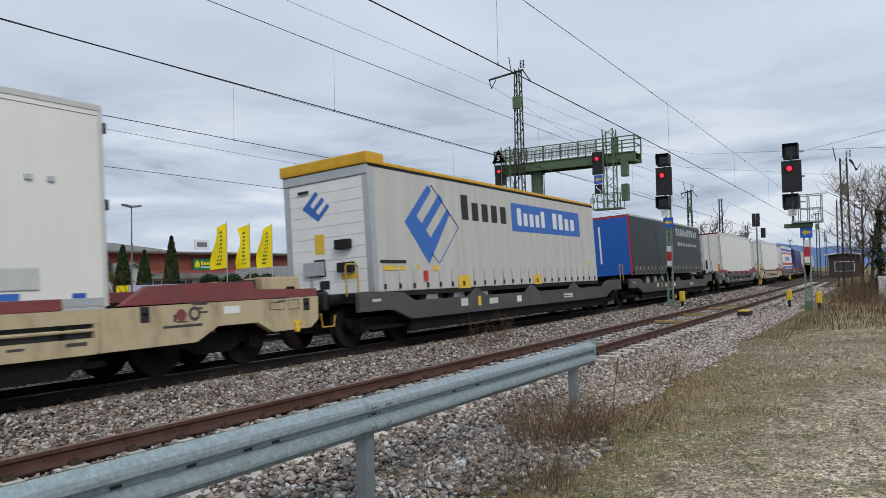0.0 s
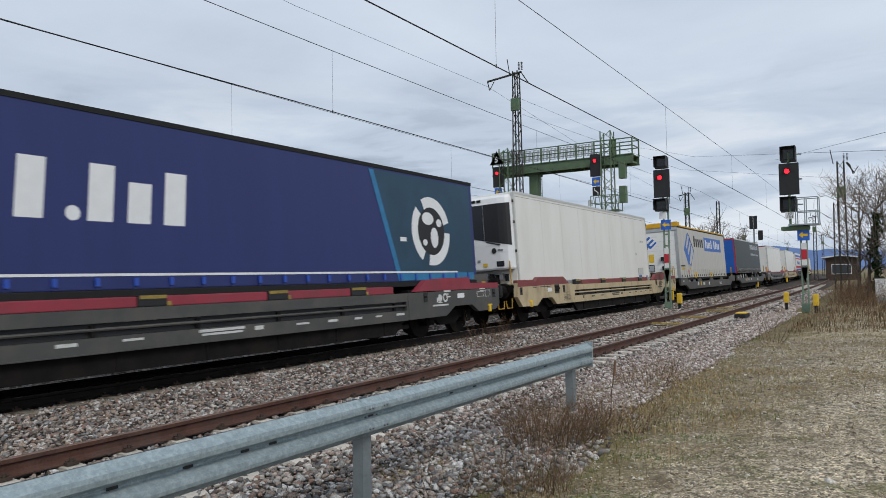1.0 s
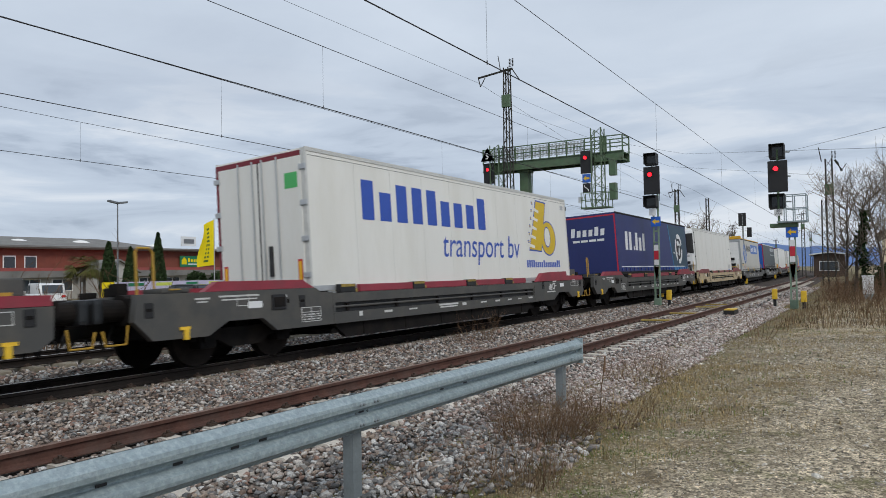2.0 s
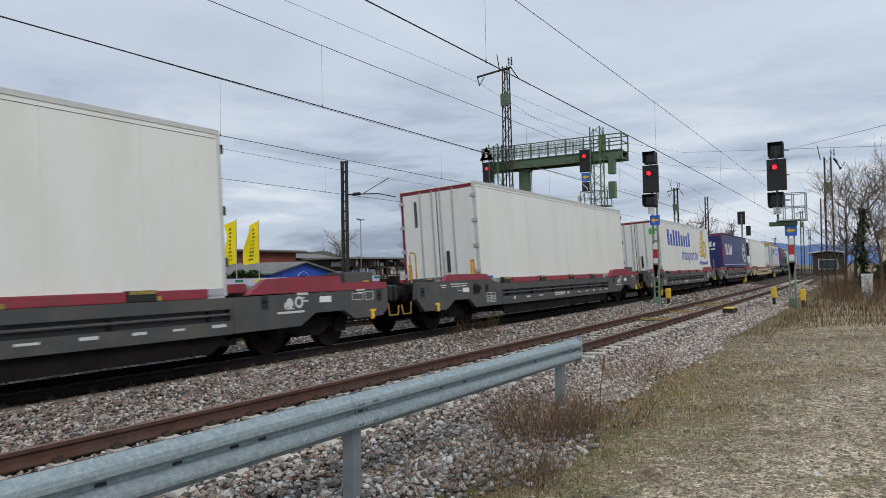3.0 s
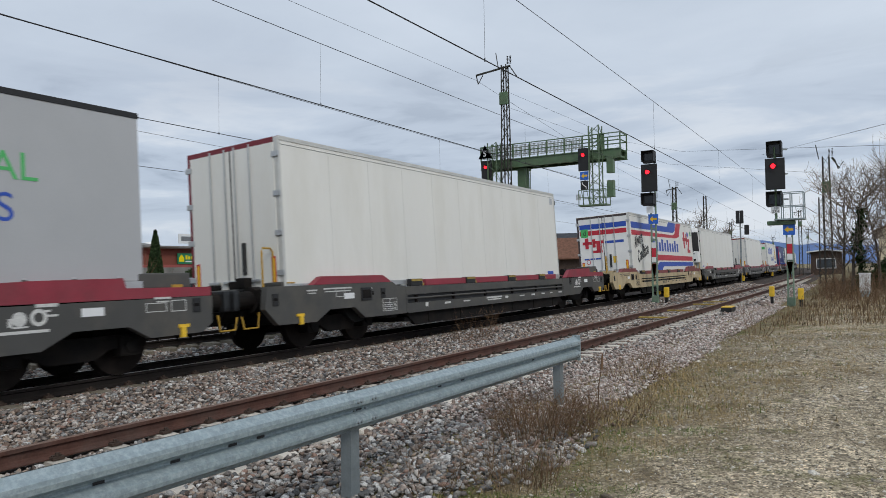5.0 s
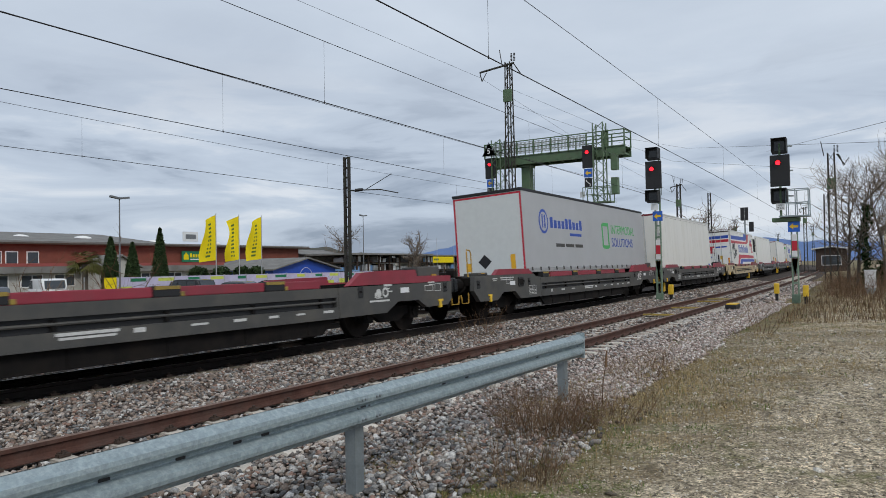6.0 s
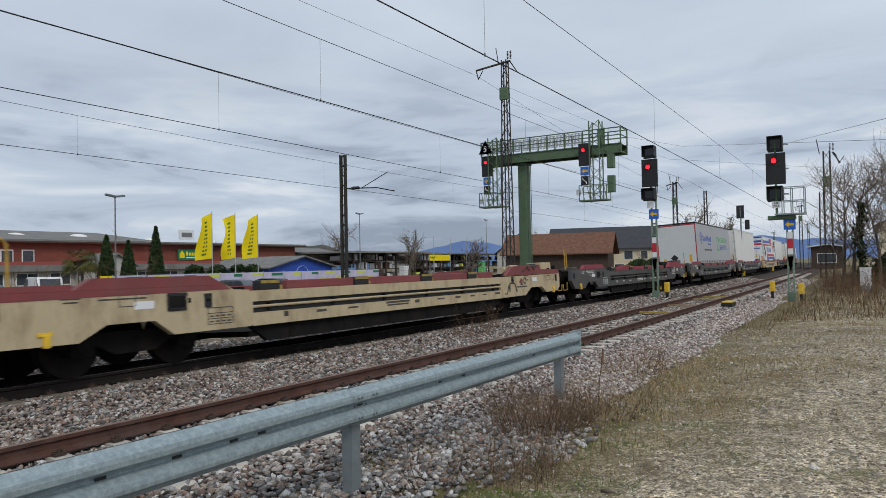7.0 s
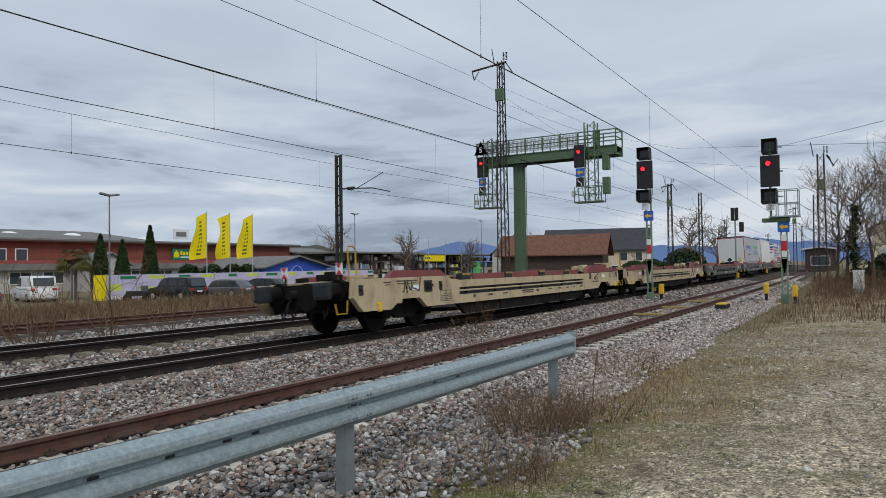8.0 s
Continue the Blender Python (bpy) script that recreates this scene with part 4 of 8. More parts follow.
for x0, x1, z0, z1, mt in ((-6.75, -5.75, 1.80, 1.87, M_BLACK), (-6.65, -6.1, 1.64, 1.74, M_YELLOW), (-6.0, -5.8, 1.64, 1.74, M_YELLOW), (-5.3, -5.2, 1.66, 1.76, M_YELLOW), (-4.6, -4.4, 1.62, 1.75, M_YELLOW),
                           (-3.43, -2.83, 1.14, 1.48, M_YELLOW), (1.20, 1.75, 1.14, 1.45, M_YELLOW), (6.1, 6.3, 1.75, 1.85, M_YELLOW), (-5.05, -4.85, 1.36, 1.62, M_REFLECT_R)):
    flat_side(t, rect(x0, x1, z0, z1), mt, ys - 0.013, "sticker")
flat_end(t, [(0.72, 3.22), (0.28, 3.60), (0.20, 3.52), (0.46, 3.28), (0.38, 3.20), (0.10, 3.44), (0.02, 3.36), (0.30, 3.12), (0.22, 3.04), (-0.06, 3.28), (-0.12, 3.20), (0.24, 2.88)], M_BLUE, xe - 0.023, "emblem")
for y0, y1, z0, z1 in ((-0.30, -0.72, 2.18, 2.40), (-0.34, -0.78, 1.66, 1.88)):
    b = boxed(xe - 0.16, xe - 0.02, y1, y0, z0, z1, 0.03)
    part("chock_box", b, M_RUBBER, t)
for y0, y1, z0, z1, mt in ((0.38, 0.10, 2.12, 2.58, M_YELLOW), (-0.36, -0.82, 1.50, 1.62, M_YELLOW), (0.45, 0.10, 1.60, 2.0, M_BLACK), (0.30, 0.0, 1.30, 1.50, M_BLACK), (0.6, 0.5, 1.35, 1.9, M_ALU)):
    flat_end(t, rect(y1, y0, z0, z1), mt, xe - 0.023, "sticker")
part("air_line_rack", boxed(xe - 0.10, xe - 0.02, 0.12, 0.72, 1.62, 1.95, 0.02), M_ALU, t)
part("door_grip", boxed(xe - 0.07, xe - 0.02, 0.50, 0.80, 3.58, 3.64, 0.01), M_BLACK, t)

# dark curtain trailer with a blue end
t, ys, xe = trailer(37.9, "dark green curtain-sided trailer with a blue end wall", M_DARKGREEN, 4.03, 1.5, 2.56, 14.0, M_RUBBER)
flat_end(t, rect(-1.22, 1.22, 1.35, 3.95), M_BLUEEND := material("blue_end_wall", (0.01, 0.10, 0.42), 0.45, vary=0.08), xe - 0.004, "end_wall")
for p in (rect(-1.26, -1.18, 1.3, 4.0), rect(1.18, 1.26, 1.3, 4.0), rect(-1.18, 1.18, 3.93, 4.0)):
    flat_end(t, p, M_RED, xe - 0.008, "edge_strip")
flat_end(t, rect(0.10, 0.18, 1.9, 3.6), M_SIGNWHITE, xe - 0.008, "print")
word(t, "side", ys, 1.2, 6.2, 3.35, 3.75, 10, M_ALU, 31)
word(t, "side", ys, 1.4, 6.0, 2.80, 3.0, 12, M_ALU, 32)
part("curtain_band", boxed(-6.9, 6.9, ys - 0.02, ys, 1.32, 1.72), M_GREY, t)
curtain_straps(t, ys - 0.02, 1.34, 1.70, 7.0, 22, M_ALU, M_BLACK)

# white box trailers farther ahead
for u, label, surround in ((58.2, "white box trailer with dark red door frame", M_MAROON), (79.2, "white box trailer with an orange tail bar", M_ALU), (97.8, "white box trailer with red and blue bands", M_DARKFRAME),
                        (118.0, "blue curtain-sided trailer far ahead", None), (138.5, "yellow and white box trailer far ahead", M_ALU), (158.5, "white box trailer far ahead", M_ALU), (179, "grey box trailer far ahead", M_ALU), (199, "white box trailer very far ahead", M_ALU)):
    body = {118.0: M_NAVY, 138.5: M_TARPYELLOW, 179: M_GREYTRAILER}.get(u, M_TRAILER)
    t, ys, xe = trailer(u, label, body)
    if surround:
        rear_doors(t, xe, 1.29, 4.03, 1.16, surround, M_TRAILER)
    if u == 97.8:
        for z0, z1, mt in ((3.45, 3.75, M_ROYAL), (3.1, 3.3, M_RED), (1.75, 2.05, M_RED), (1.4, 1.6, M_ROYAL)):
            flat_side(t, rect(-6.7, 6.7, z0, z1), mt, ys, "colour_band")
        word(t, "side", ys, -2.8, 3.1, 2.3, 2.9, 10, M_ROYAL, 5)

# plain white reefers and box trailers
t, ys, xe = trailer(-1.05, "white refrigerated trailer with a cooling unit on its end", M_TRAILER, 4.10, length=14.1)
reefer_unit(t, xe, 1.29, 4.05)
panel_joints(t, ys, 6.8, 1.2, 3.95, 8, M_JOINT)
for y in (6.0, 5.2, 6.3):
    part("light_fitting", boxed(y - 0.05, y + 0.05, ys - 0.03, ys, 2.30 if y < 6 else 2.9, 2.38 if y < 6 else 2.98, 0.01), M_ALU, t)
part("grey_hatch", boxed(5.35, 6.1, ys - 0.02, ys, 1.42, 1.72, 0.015), M_TRAILER_EDGE, t)
flat_side(t, rect(5.4, 5.85, 1.24, 1.38), M_BLUE, ys - 0.001, "sticker")
flat_side(t, rect(6.55, 6.75, 1.26, 1.36), M_ROYAL, ys - 0.001, "sticker")

t, ys, xe = trailer(-17.75, "navy blue curtain-sided trailer with white and teal prints", M_NAVY, 4.07, 1.40, 2.56, 14.0, M_RUBBER, M_RUBBER)
flat_side(t, [(2.45, 3.95), (6.85, 3.95), (6.85, 1.42), (3.35, 1.42)], M_TEAL, ys, "teal_field")
flat_side(t, [(3.36, 1.42), (6.85, 1.42), (6.85, 1.60), (3.29, 1.60)], M_SKYBLUE, ys - 0.003, "blue_field")
flat_side(t, [(2.45, 3.95), (2.62, 3.95), (3.52, 1.42), (3.35, 1.42)], M_SKYBLUE, ys - 0.0035, "blue_edge")
n = 40
disc = lambda r0, r1, a0, a1: [(4.86 + r1 * math.cos(a0 + (a1 - a0) * i / n), 2.64 + r1 * math.sin(a0 + (a1 - a0) * i / n)) for i in range(n + 1)] + [(4.86 + r0 * math.cos(a1 + (a0 - a1) * i / n), 2.64 + r0 * math.sin(a1 + (a0 - a1) * i / n)) for i in range(n + 1)]
for a0 in (0.3, 2.4, 4.5):
    flat_side(t, disc(0.58, 0.86, a0, a0 + 1.75), M_SIGNWHITE, ys - 0.004, "globe_ring")
flat_side(t, ellipse(4.86, 2.64, 0.60, 0.60), M_BLACK, ys - 0.0045, "globe")
for ex, ez, rx, rz in ((4.72, 2.95, 0.26, 0.16), (4.98, 2.48, 0.17, 0.26), (5.22, 2.86, 0.12, 0.10), (4.55, 2.35, 0.10, 0.08)):
    flat_side(t, ellipse(ex, ez, rx, rz, 14), M_SIGNWHITE, ys - 0.008, "land_patch")
word(t, "side", ys, -5.78, -4.55, 2.40, 3.25, 2, M_SIGNWHITE, 21, 0.08, 0.22)
flat_side(t, ellipse(-4.36, 2.50, 0.11, 0.11, 16), M_SIGNWHITE, ys, "dot")
word(t, "side", ys, -4.15, -2.25, 2.40, 3.25, 3, M_SIGNWHITE, 22, 0.08, 0.22)
word(t, "end", xe, -0.84, 0.82, 3.08, 3.48, 6, M_SIGNWHITE, 23, 0.1, 0.24)
word(t, "end", xe, -0.76, 0.76, 2.83, 2.93, 20, M_SIGNWHITE, 24)
for p in (rect(-1.26, -1.20, 1.42, 4.0), rect(1.20, 1.26, 1.42, 4.0), rect(-1.2, 1.2, 3.93, 3.99)):
    flat_end(t, p, M_RED, xe, "edge_strip")
flat_side(t, rect(-6.6, 6.0, 1.60, 1.64), M_SIGNWHITE, ys - 0.006, "light_strip")
curtain_straps(t, ys, 1.40, 1.60, 6.87, 22, M_NAVY, M_ROYAL)
flat_side(t, rect(3.5, 3.75, 2.35, 2.45), M_SIGNWHITE, ys - 0.006, "sticker")

t, ys, xe = trailer(-37.8, "white box trailer with gold emblem and blue lettering", M_TRAILER, 4.10, length=13.95)
rear_doors(t, xe, 1.29, 4.05, 1.16, M_MAROON, M_TRAILER)
flat_end(t, rect(-1.1, -0.75, 3.30, 3.62), M_GREENPRINT, xe - 0.051, "sign_field")
panel_joints(t, ys, 6.8, 1.2, 3.95, 10, M_JOINT)
for grow, mt, dy in ((0.045, M_ROYAL, 0.0), (0.0, M_GOLD, 0.003)):
    flat_side(t, [(4.36 - grow, 3.85 + grow), (5.12 + grow, 3.82 + grow), (4.88 + grow, 3.10), (4.55 + grow, 2.18 - grow), (3.62 - grow, 2.22 - grow), (3.98 - grow, 2.95)], mt, ys - dy, "emblem")
    flat_side(t, ellipse(5.22, 2.62, 0.62 + grow, 0.56 + grow), mt, ys - dy - 0.0005, "emblem")
flat_side(t, ellipse(5.12, 2.66, 0.27, 0.36), M_ROYAL, ys - 0.007, "emblem_eye")
flat_side(t, ellipse(5.12, 2.66, 0.23, 0.32), M_TRAILER, ys - 0.010, "emblem_eye")
for k in range(5):
    flat_side(t, [(4.20 - 0.16 * k, 3.62 - 0.30 * k), (4.52 - 0.12 * k, 3.54 - 0.30 * k), (4.50 - 0.12 * k, 3.45 - 0.30 * k), (4.16 - 0.16 * k, 3.52 - 0.30 * k)], M_TRAILER, ys - 0.007, "emblem_gap")
for k in range(6):
    flat_side(t, rect(3.98 - 0.09 * k, 4.08 - 0.09 * k, 3.72 - 0.26 * k, 3.82 - 0.26 * k), M_ROYAL, ys, "square")
    flat_side(t, rect(4.0 - 0.09 * k, 4.06 - 0.09 * k, 3.74 - 0.26 * k, 3.80 - 0.26 * k), M_GOLD, ys - 0.003, "square")
word(t, "side", ys, 3.33, 6.16, 1.62, 1.86, 17, M_ROYAL, 41, 0, 0.3)
word(t, "side", ys, -5.2, 0.85, 2.72, 3.62, 9, M_ROYAL, 42, 0, 0.26)
face_text(t, "transport bv", 0.98, (0.45, ys - 0.003, 2.22), M_ROYAL, "lettering", "-y", 0.0015, 0.16, squeeze=0.95)
flat_side(t, rect(6.5, 6.75, 3.70, 3.86), M_ALU, ys, "small_plate")

t, ys, xe = trailer(-58.5, "white box trailer with dark red framed rear doors", M_TRAILER, 4.10, length=13.7)
rear_doors(t, xe, 1.29, 4.05, 1.16, M_MAROON, M_TRAILER)
flat_end(t, rect(0.70, 0.80, 2.95, 3.72), M_GREY, xe - 0.052, "print")
flat_side(t, rect(-6.6, -6.1, 1.24, 1.36), M_ROYAL, ys, "sticker")
panel_joints(t, ys, 6.8, 1.2, 3.95, 4, M_JOINT)

t, ys, xe = trailer(-81.65, "white refrigerated trailer with dark grille cooling unit", M_TRAILER, 4.05, length=14.0)
reefer_unit(t, xe, 1.29, 4.05)
panel_joints(t, ys, 7.0, 1.2, 3.95, 9, M_JOINT)
flat_side(t, rect(-6.9, -6.55, 3.66, 3.90), M_ALU, ys, "small_plate")
for x0, x1, z0, z1, mt in ((-6.8, -6.3, 1.40, 1.47, M_ROYAL), (-4.98, -4.84, 1.42, 1.62, M_YELLOW), (-7.0, -6.9, 1.30, 1.36, M_YELLOW)):
    flat_side(t, rect(x0, x1, z0, z1), mt, ys, "sticker")

t, ys, xe = trailer(-98.43, "white box trailer with red and blue stripes and slogan", M_TRAILER, 4.08, length=14.0)
rear_doors(t, xe, 1.29, 4.05, 1.16, M_DARKFRAME, M_WHITE)
flat_side(t, [(-6.75, 3.36), (1.85, 3.40), (2.35, 3.55), (2.62, 3.98), (0.95, 3.99), (0.45, 3.70), (-6.75, 3.66)], M_ROYAL, ys, "blue_stripe")
flat_side(t, [(-6.75, 3.02), (2.4, 3.10), (3.3, 3.20), (3.95, 4.0), (2.78, 3.99), (2.25, 3.36), (1.7, 3.26), (-6.75, 3.26)], M_RED, ys, "red_stripe")
flat_side(t, [(-3.75, 1.26), (-3.05, 2.02), (-2.75, 2.12), (6.78, 2.06), (6.78, 1.80), (-2.0, 1.80), (-2.35, 1.70), (-2.75, 1.26)], M_RED, ys, "red_stripe")
flat_side(t, [(-2.60, 1.26), (-2.05, 1.64), (-1.7, 1.72), (6.78, 1.72), (6.78, 1.48), (-0.9, 1.48), (-1.3, 1.26)], M_ROYAL, ys, "blue_stripe")
word(t, "side", ys, -2.85, 3.15, 2.30, 2.95, 10, M_ROYAL, 51, 0, 0.24)
for at, body, sz in (((-5.66, ys - 0.003, 2.80), "Always", 0.82), ((-4.95, ys - 0.003, 2.50), "in", 0.62), ((-4.98, ys - 0.003, 2.16), "Condition", 0.80)):
    face_text(t, body, sz, at, M_BLACK, "slogan", "-y", 0.0015, 0.42, rot=0.24, squeeze=0.66, bold=0.022)
for x0, x1, z0, z1 in ((4.5, 4.85, 2.55, 3.55), (5.2, 5.5, 2.8, 3.45), (4.3, 5.6, 3.0, 3.2), (5.2, 6.2, 2.95, 3.15), (5.5, 6.3, 2.3, 2.48)):
    flat_side(t, rect(x0, x1, z0, z1), M_RED, ys, "emblem")
flat_side(t, [(6.2, 3.1), (5.9, 3.1), (5.45, 2.4), (5.8, 2.4)], M_RED, ys - 0.001, "emblem")
flat_side(t, ellipse(5.75, 3.42, 0.2, 0.18, 16), M_ROYAL, ys, "emblem_drop")
flat_side(t, rect(6.42, 6.76, 3.36, 3.66), M_GREENPRINT, ys, "sign_field")
for p, mt in ((rect(-1.15, 1.15, 3.44, 3.68), M_ROYAL), (rect(-1.15, 1.15, 3.14, 3.36), M_RED)):
    flat_end(t, p, mt, xe - 0.0515, "stripe")
flat_end(t, rect(0.74, 1.10, 3.06, 3.46), M_GREENPRINT, xe - 0.056, "sign_field")
face_text(t, "d", 0.34, (xe - 0.062, 0.92, 3.27), M_BLACK, "letter", "-x")
face_text(t, "d", 0.28, (6.59, ys - 0.006, 3.51), M_BLACK, "letter", "-y")
for y0, y1, z0, z1 in ((0.92, 0.74, 2.5, 3.02), (0.56, 0.40, 2.55, 2.95), (1.04, 0.40, 2.70, 2.84), (0.50, 0.0, 2.72, 2.86), (0.36, 0.10, 2.3, 2.72), (0.56, 0.08, 2.28, 2.40)):
    flat_end(t, rect(y1, y0, z0, z1), M_RED, xe - 0.056, "emblem")
word(t, "end", xe - 0.056, 0.08, 1.05, 2.70, 2.82, 10, M_ROYAL, 52)
word(t, "end", xe - 0.056, -1.0, -0.15, 1.96, 2.03, 15, M_ROYAL, 53)
flat_end(t, rect(-0.60, -0.42, 1.75, 2.05), M_YELLOW, xe - 0.056, "sticker")
for zz in (1.85, 1.55):
    flat_end(t, ellipse(0.80, zz, 0.10, 0.12, 18), M_RED, xe - 0.054, "speed_sticker")
    flat_end(t, ellipse(0.80, zz, 0.075, 0.095, 18), M_SIGNWHITE, xe - 0.058, "speed_sticker")
flat_side(t, rect(-6.65, -6.2, 1.22, 1.34), M_ROYAL, ys, "sticker")

t, ys, xe = trailer(-121.65, "plain white box trailer with grey roof profile", M_TRAILER, 4.16, length=13.8)
rear_doors(t, xe, 1.29, 4.16, 1.16, M_MAROON, M_TRAILER)
panel_joints(t, ys, 6.8, 1.2, 3.98, 10, M_JOINT)
flat_side(t, rect(5.9, 6.4, 1.26, 1.40), M_ROYAL, ys, "sticker")
flat_side(t, rect(6.50, 6.74, 3.75, 3.98), M_ALU, ys, "small_plate")

t, ys, xe = trailer(-138.55, "light grey curtain-sided trailer with blue and green prints", M_GREYTRAILER, 4.03, 1.42, 2.56, 13.9, M_ALU, M_BLACK)
flat_end(t, rect(-1.24, 1.24, 1.3, 3.98), M_PALEEND := material("pale_grey_end_wall", (0.62, 0.65, 0.64), 0.45, vary=0.05), xe, "end_wall")
part("roof_edge", boxed(xe - 0.03, xe + 0.1, -1.29, 1.29, 3.96, 4.06, 0.02), M_BLACK, t)
for p in (rect(-1.26, -1.20, 1.3, 3.94), rect(1.20, 1.26, 1.3, 3.94), rect(-1.2, 1.2, 3.88, 3.94)):
    flat_end(t, p, M_RED, xe - 0.004, "edge_strip")
flat_end(t, [(0.45, 1.74), (0.20, 1.98), (-0.05, 1.74), (0.20, 1.50)], M_BLACK, xe - 0.004, "hazard_plate")
flat_end(t, rect(-0.92, -0.75, 1.45, 1.92), M_REFLECT_Y, xe - 0.004, "reflector")
flat_end(t, rect(0.92, 0.75, 1.45, 1.72), M_REFLECT_Y, xe - 0.004, "reflector")
for rr, mt, dy in ((0.42, M_ROYAL, 0.0), (0.33, M_GREYTRAILER, 0.003)):
    flat_side(t, ellipse(-5.30, 3.02, rr * 0.95, rr), mt, ys - dy, "emblem_ring")
for x0 in (-5.45, -5.25):
    flat_side(t, rect(x0, x0 + 0.10, 2.8, 3.25), M_ROYAL, ys - 0.006, "emblem_bar")
word(t, "side", ys, -4.73, -1.5, 2.82, 3.2, 9, M_ROYAL, 61, 0, 0.3)
word(t, "side", ys, -2.9, -1.5, 2.58, 2.68, 5, M_ROYAL, 62)
word(t, "side", ys, -4.3, -1.48, 2.16, 2.28, 15, M_GREY, 63)
for p in (rect(0.75, 0.9, 2.2, 3.2), rect(0.9, 1.65, 3.1, 3.25), rect(1.5, 1.65, 2.2, 3.1), rect(0.9, 1.5, 2.15, 2.3)):
    flat_side(t, p, M_GREENPRINT, ys, "emblem")
face_text(t, "INTERMODAL", 0.55, (1.95, ys - 0.003, 2.98), M_GREENPRINT, "lettering", "-y", 0.0015, 0, "LEFT", squeeze=1.0)
face_text(t, "SOLUTIONS", 0.55, (1.95, ys - 0.003, 2.42), M_ROYAL, "lettering", "-y", 0.0015, 0, "LEFT", squeeze=1.05)
curtain_straps(t, ys, 1.30, 1.50, 6.87, 20, M_ALU, M_GREY)


# ---- sprayed scrawls on the empty wagons ----
def scrawl(w, x0, x1, z0, z1, seed):
    r = random.Random(seed)
    x = x0
    pts = [(x0, -1.456, z0)]
    while x < x1:
        x += r.uniform(0.03, 0.12)
        pts.append((x, -1.456, r.choice((z0, z1)) + r.uniform(-0.04, 0.08)))
    part("scrawl", pipe(pts, 0.018, 5), M_INK_B, w, "black sprayed scrawl")


wagons = [o for o, _ in GLIDE if o.name.startswith("trailer_wagon")]
for yy in (0.50, -1.09):
    tp = part("tail_plate", boxed(-9.62, -9.60, yy - 0.09, yy + 0.09, 1.36, 1.62, 0.004), M_SIGNWHITE, wagons[10], "white tail plate with red triangles")
    for k in (-1, 1):
        flat_end(tp, [(yy - 0.085, 1.49 + k * 0.125), (yy + 0.085, 1.49 + k * 0.125), (yy, 1.49 + k * 0.008)], M_RED, -9.621, "red_triangle")
    part("bracket", boxed(-9.60, -9.56, yy - 0.02, yy + 0.02, 1.20, 1.50), M_UNDER, wagons[10])
scrawl(wagons[10], -7.75, -6.95, 0.90, 1.16, 1)
scrawl(wagons[9], 5.0, 5.75, 0.62, 0.88, 2)
scrawl(wagons[9], 6.3, 7.4, 1.27, 1.37, 3)


# ---- pocket wagons under the leading trailers ----
def pocket_wagon(u, length, label):
    w = thing("pocket_wagon", label, "freight wagon", on_line(u, lean=CANT), "wagons of the train")
    hl = length / 2
    for s in (-1, 1):
        pts = [(-hl, 1.15), (-hl, 0.75), (-hl + 1.2, 0.75), (-hl + 1.9, 0.50), (hl - 1.9, 0.50), (hl - 1.2, 0.75), (hl, 0.75), (hl, 1.15), (hl - 1.0, 1.15)]
        k = 4
        for i in range(k):
            x1 = hl - 1.6 - (2 * hl - 3.2) * i / k
            x0 = hl - 1.6 - (2 * hl - 3.2) * (i + 1) / k
            pts += [(x1, 1.12), (x1 - 0.45, 0.92), (x0 + 0.45, 0.92), (x0, 1.12)]
        pts += [(-hl + 1.0, 1.15)]
        part("side_sill", plate(bmesh.new(), pts, s * 1.40 - 0.05, s * 1.40 + 0.05), M_GREY, w)
        part("lower_beam", boxed(-hl + 2.0, hl - 2.0, s * 1.25 - 0.06, s * 1.25 + 0.06, 0.22, 0.52), M_UNDER, w)
    part("floor", boxed(-hl + 0.3, hl - 0.3, -1.2, 1.2, 0.34, 0.42), M_UNDER, w)
    for s in (-1, 1):
        part("end_deck", boxed(s * (hl - 1.0) - 1.0, s * (hl - 1.0) + 1.0, -1.3, 1.3, 0.95, 1.10), M_UNDER, w)
        bogie(w, s * (hl - 1.3))
        for y in (-0.875, 0.875):
            g = bmesh.new()
            rod(g, (s * hl, y, 1.03), (s * (hl + 0.5), y, 1.03), 0.12, 14)
            rod(g, (s * (hl + 0.5), y, 1.03), (s * (hl + 0.58), y, 1.03), 0.24, 20)
            part("buffer", g, M_UNDER, w)
    for x, bw, z, bh, mt in ((-hl + 0.6, 0.3, 0.98, 0.06, M_INK_W), (-4.2, 0.35, 0.78, 0.2, M_INK_W), (-2.6, 0.5, 0.75, 0.16, M_INK_W), (-1.0, 0.3, 0.74, 0.18, M_SIGNWHITE), (2.8, 0.8, 0.74, 0.06, M_INK_W), (2.8, 0.8, 0.66, 0.05, M_INK_W), (-3.4, 0.16, 0.78, 0.26, M_YELLOW)):
        part("marking", boxed(x - bw / 2, x + bw / 2, -1.454, -1.45, z - bh / 2, z + bh / 2), mt, w)
    grab = pipe([(-hl + 0.15, -1.0, 1.1), (-hl + 0.15, -1.0, 1.75), (-hl + 0.2, -1.0, 1.8), (-hl + 0.5, -1.0, 1.8), (-hl + 0.55, -1.0, 1.75), (-hl + 0.55, -1.0, 1.1)], 0.02, 6)
    part("grab_rail", grab, M_OCHRE, w)
    GLIDE.append((w, u))
    return w


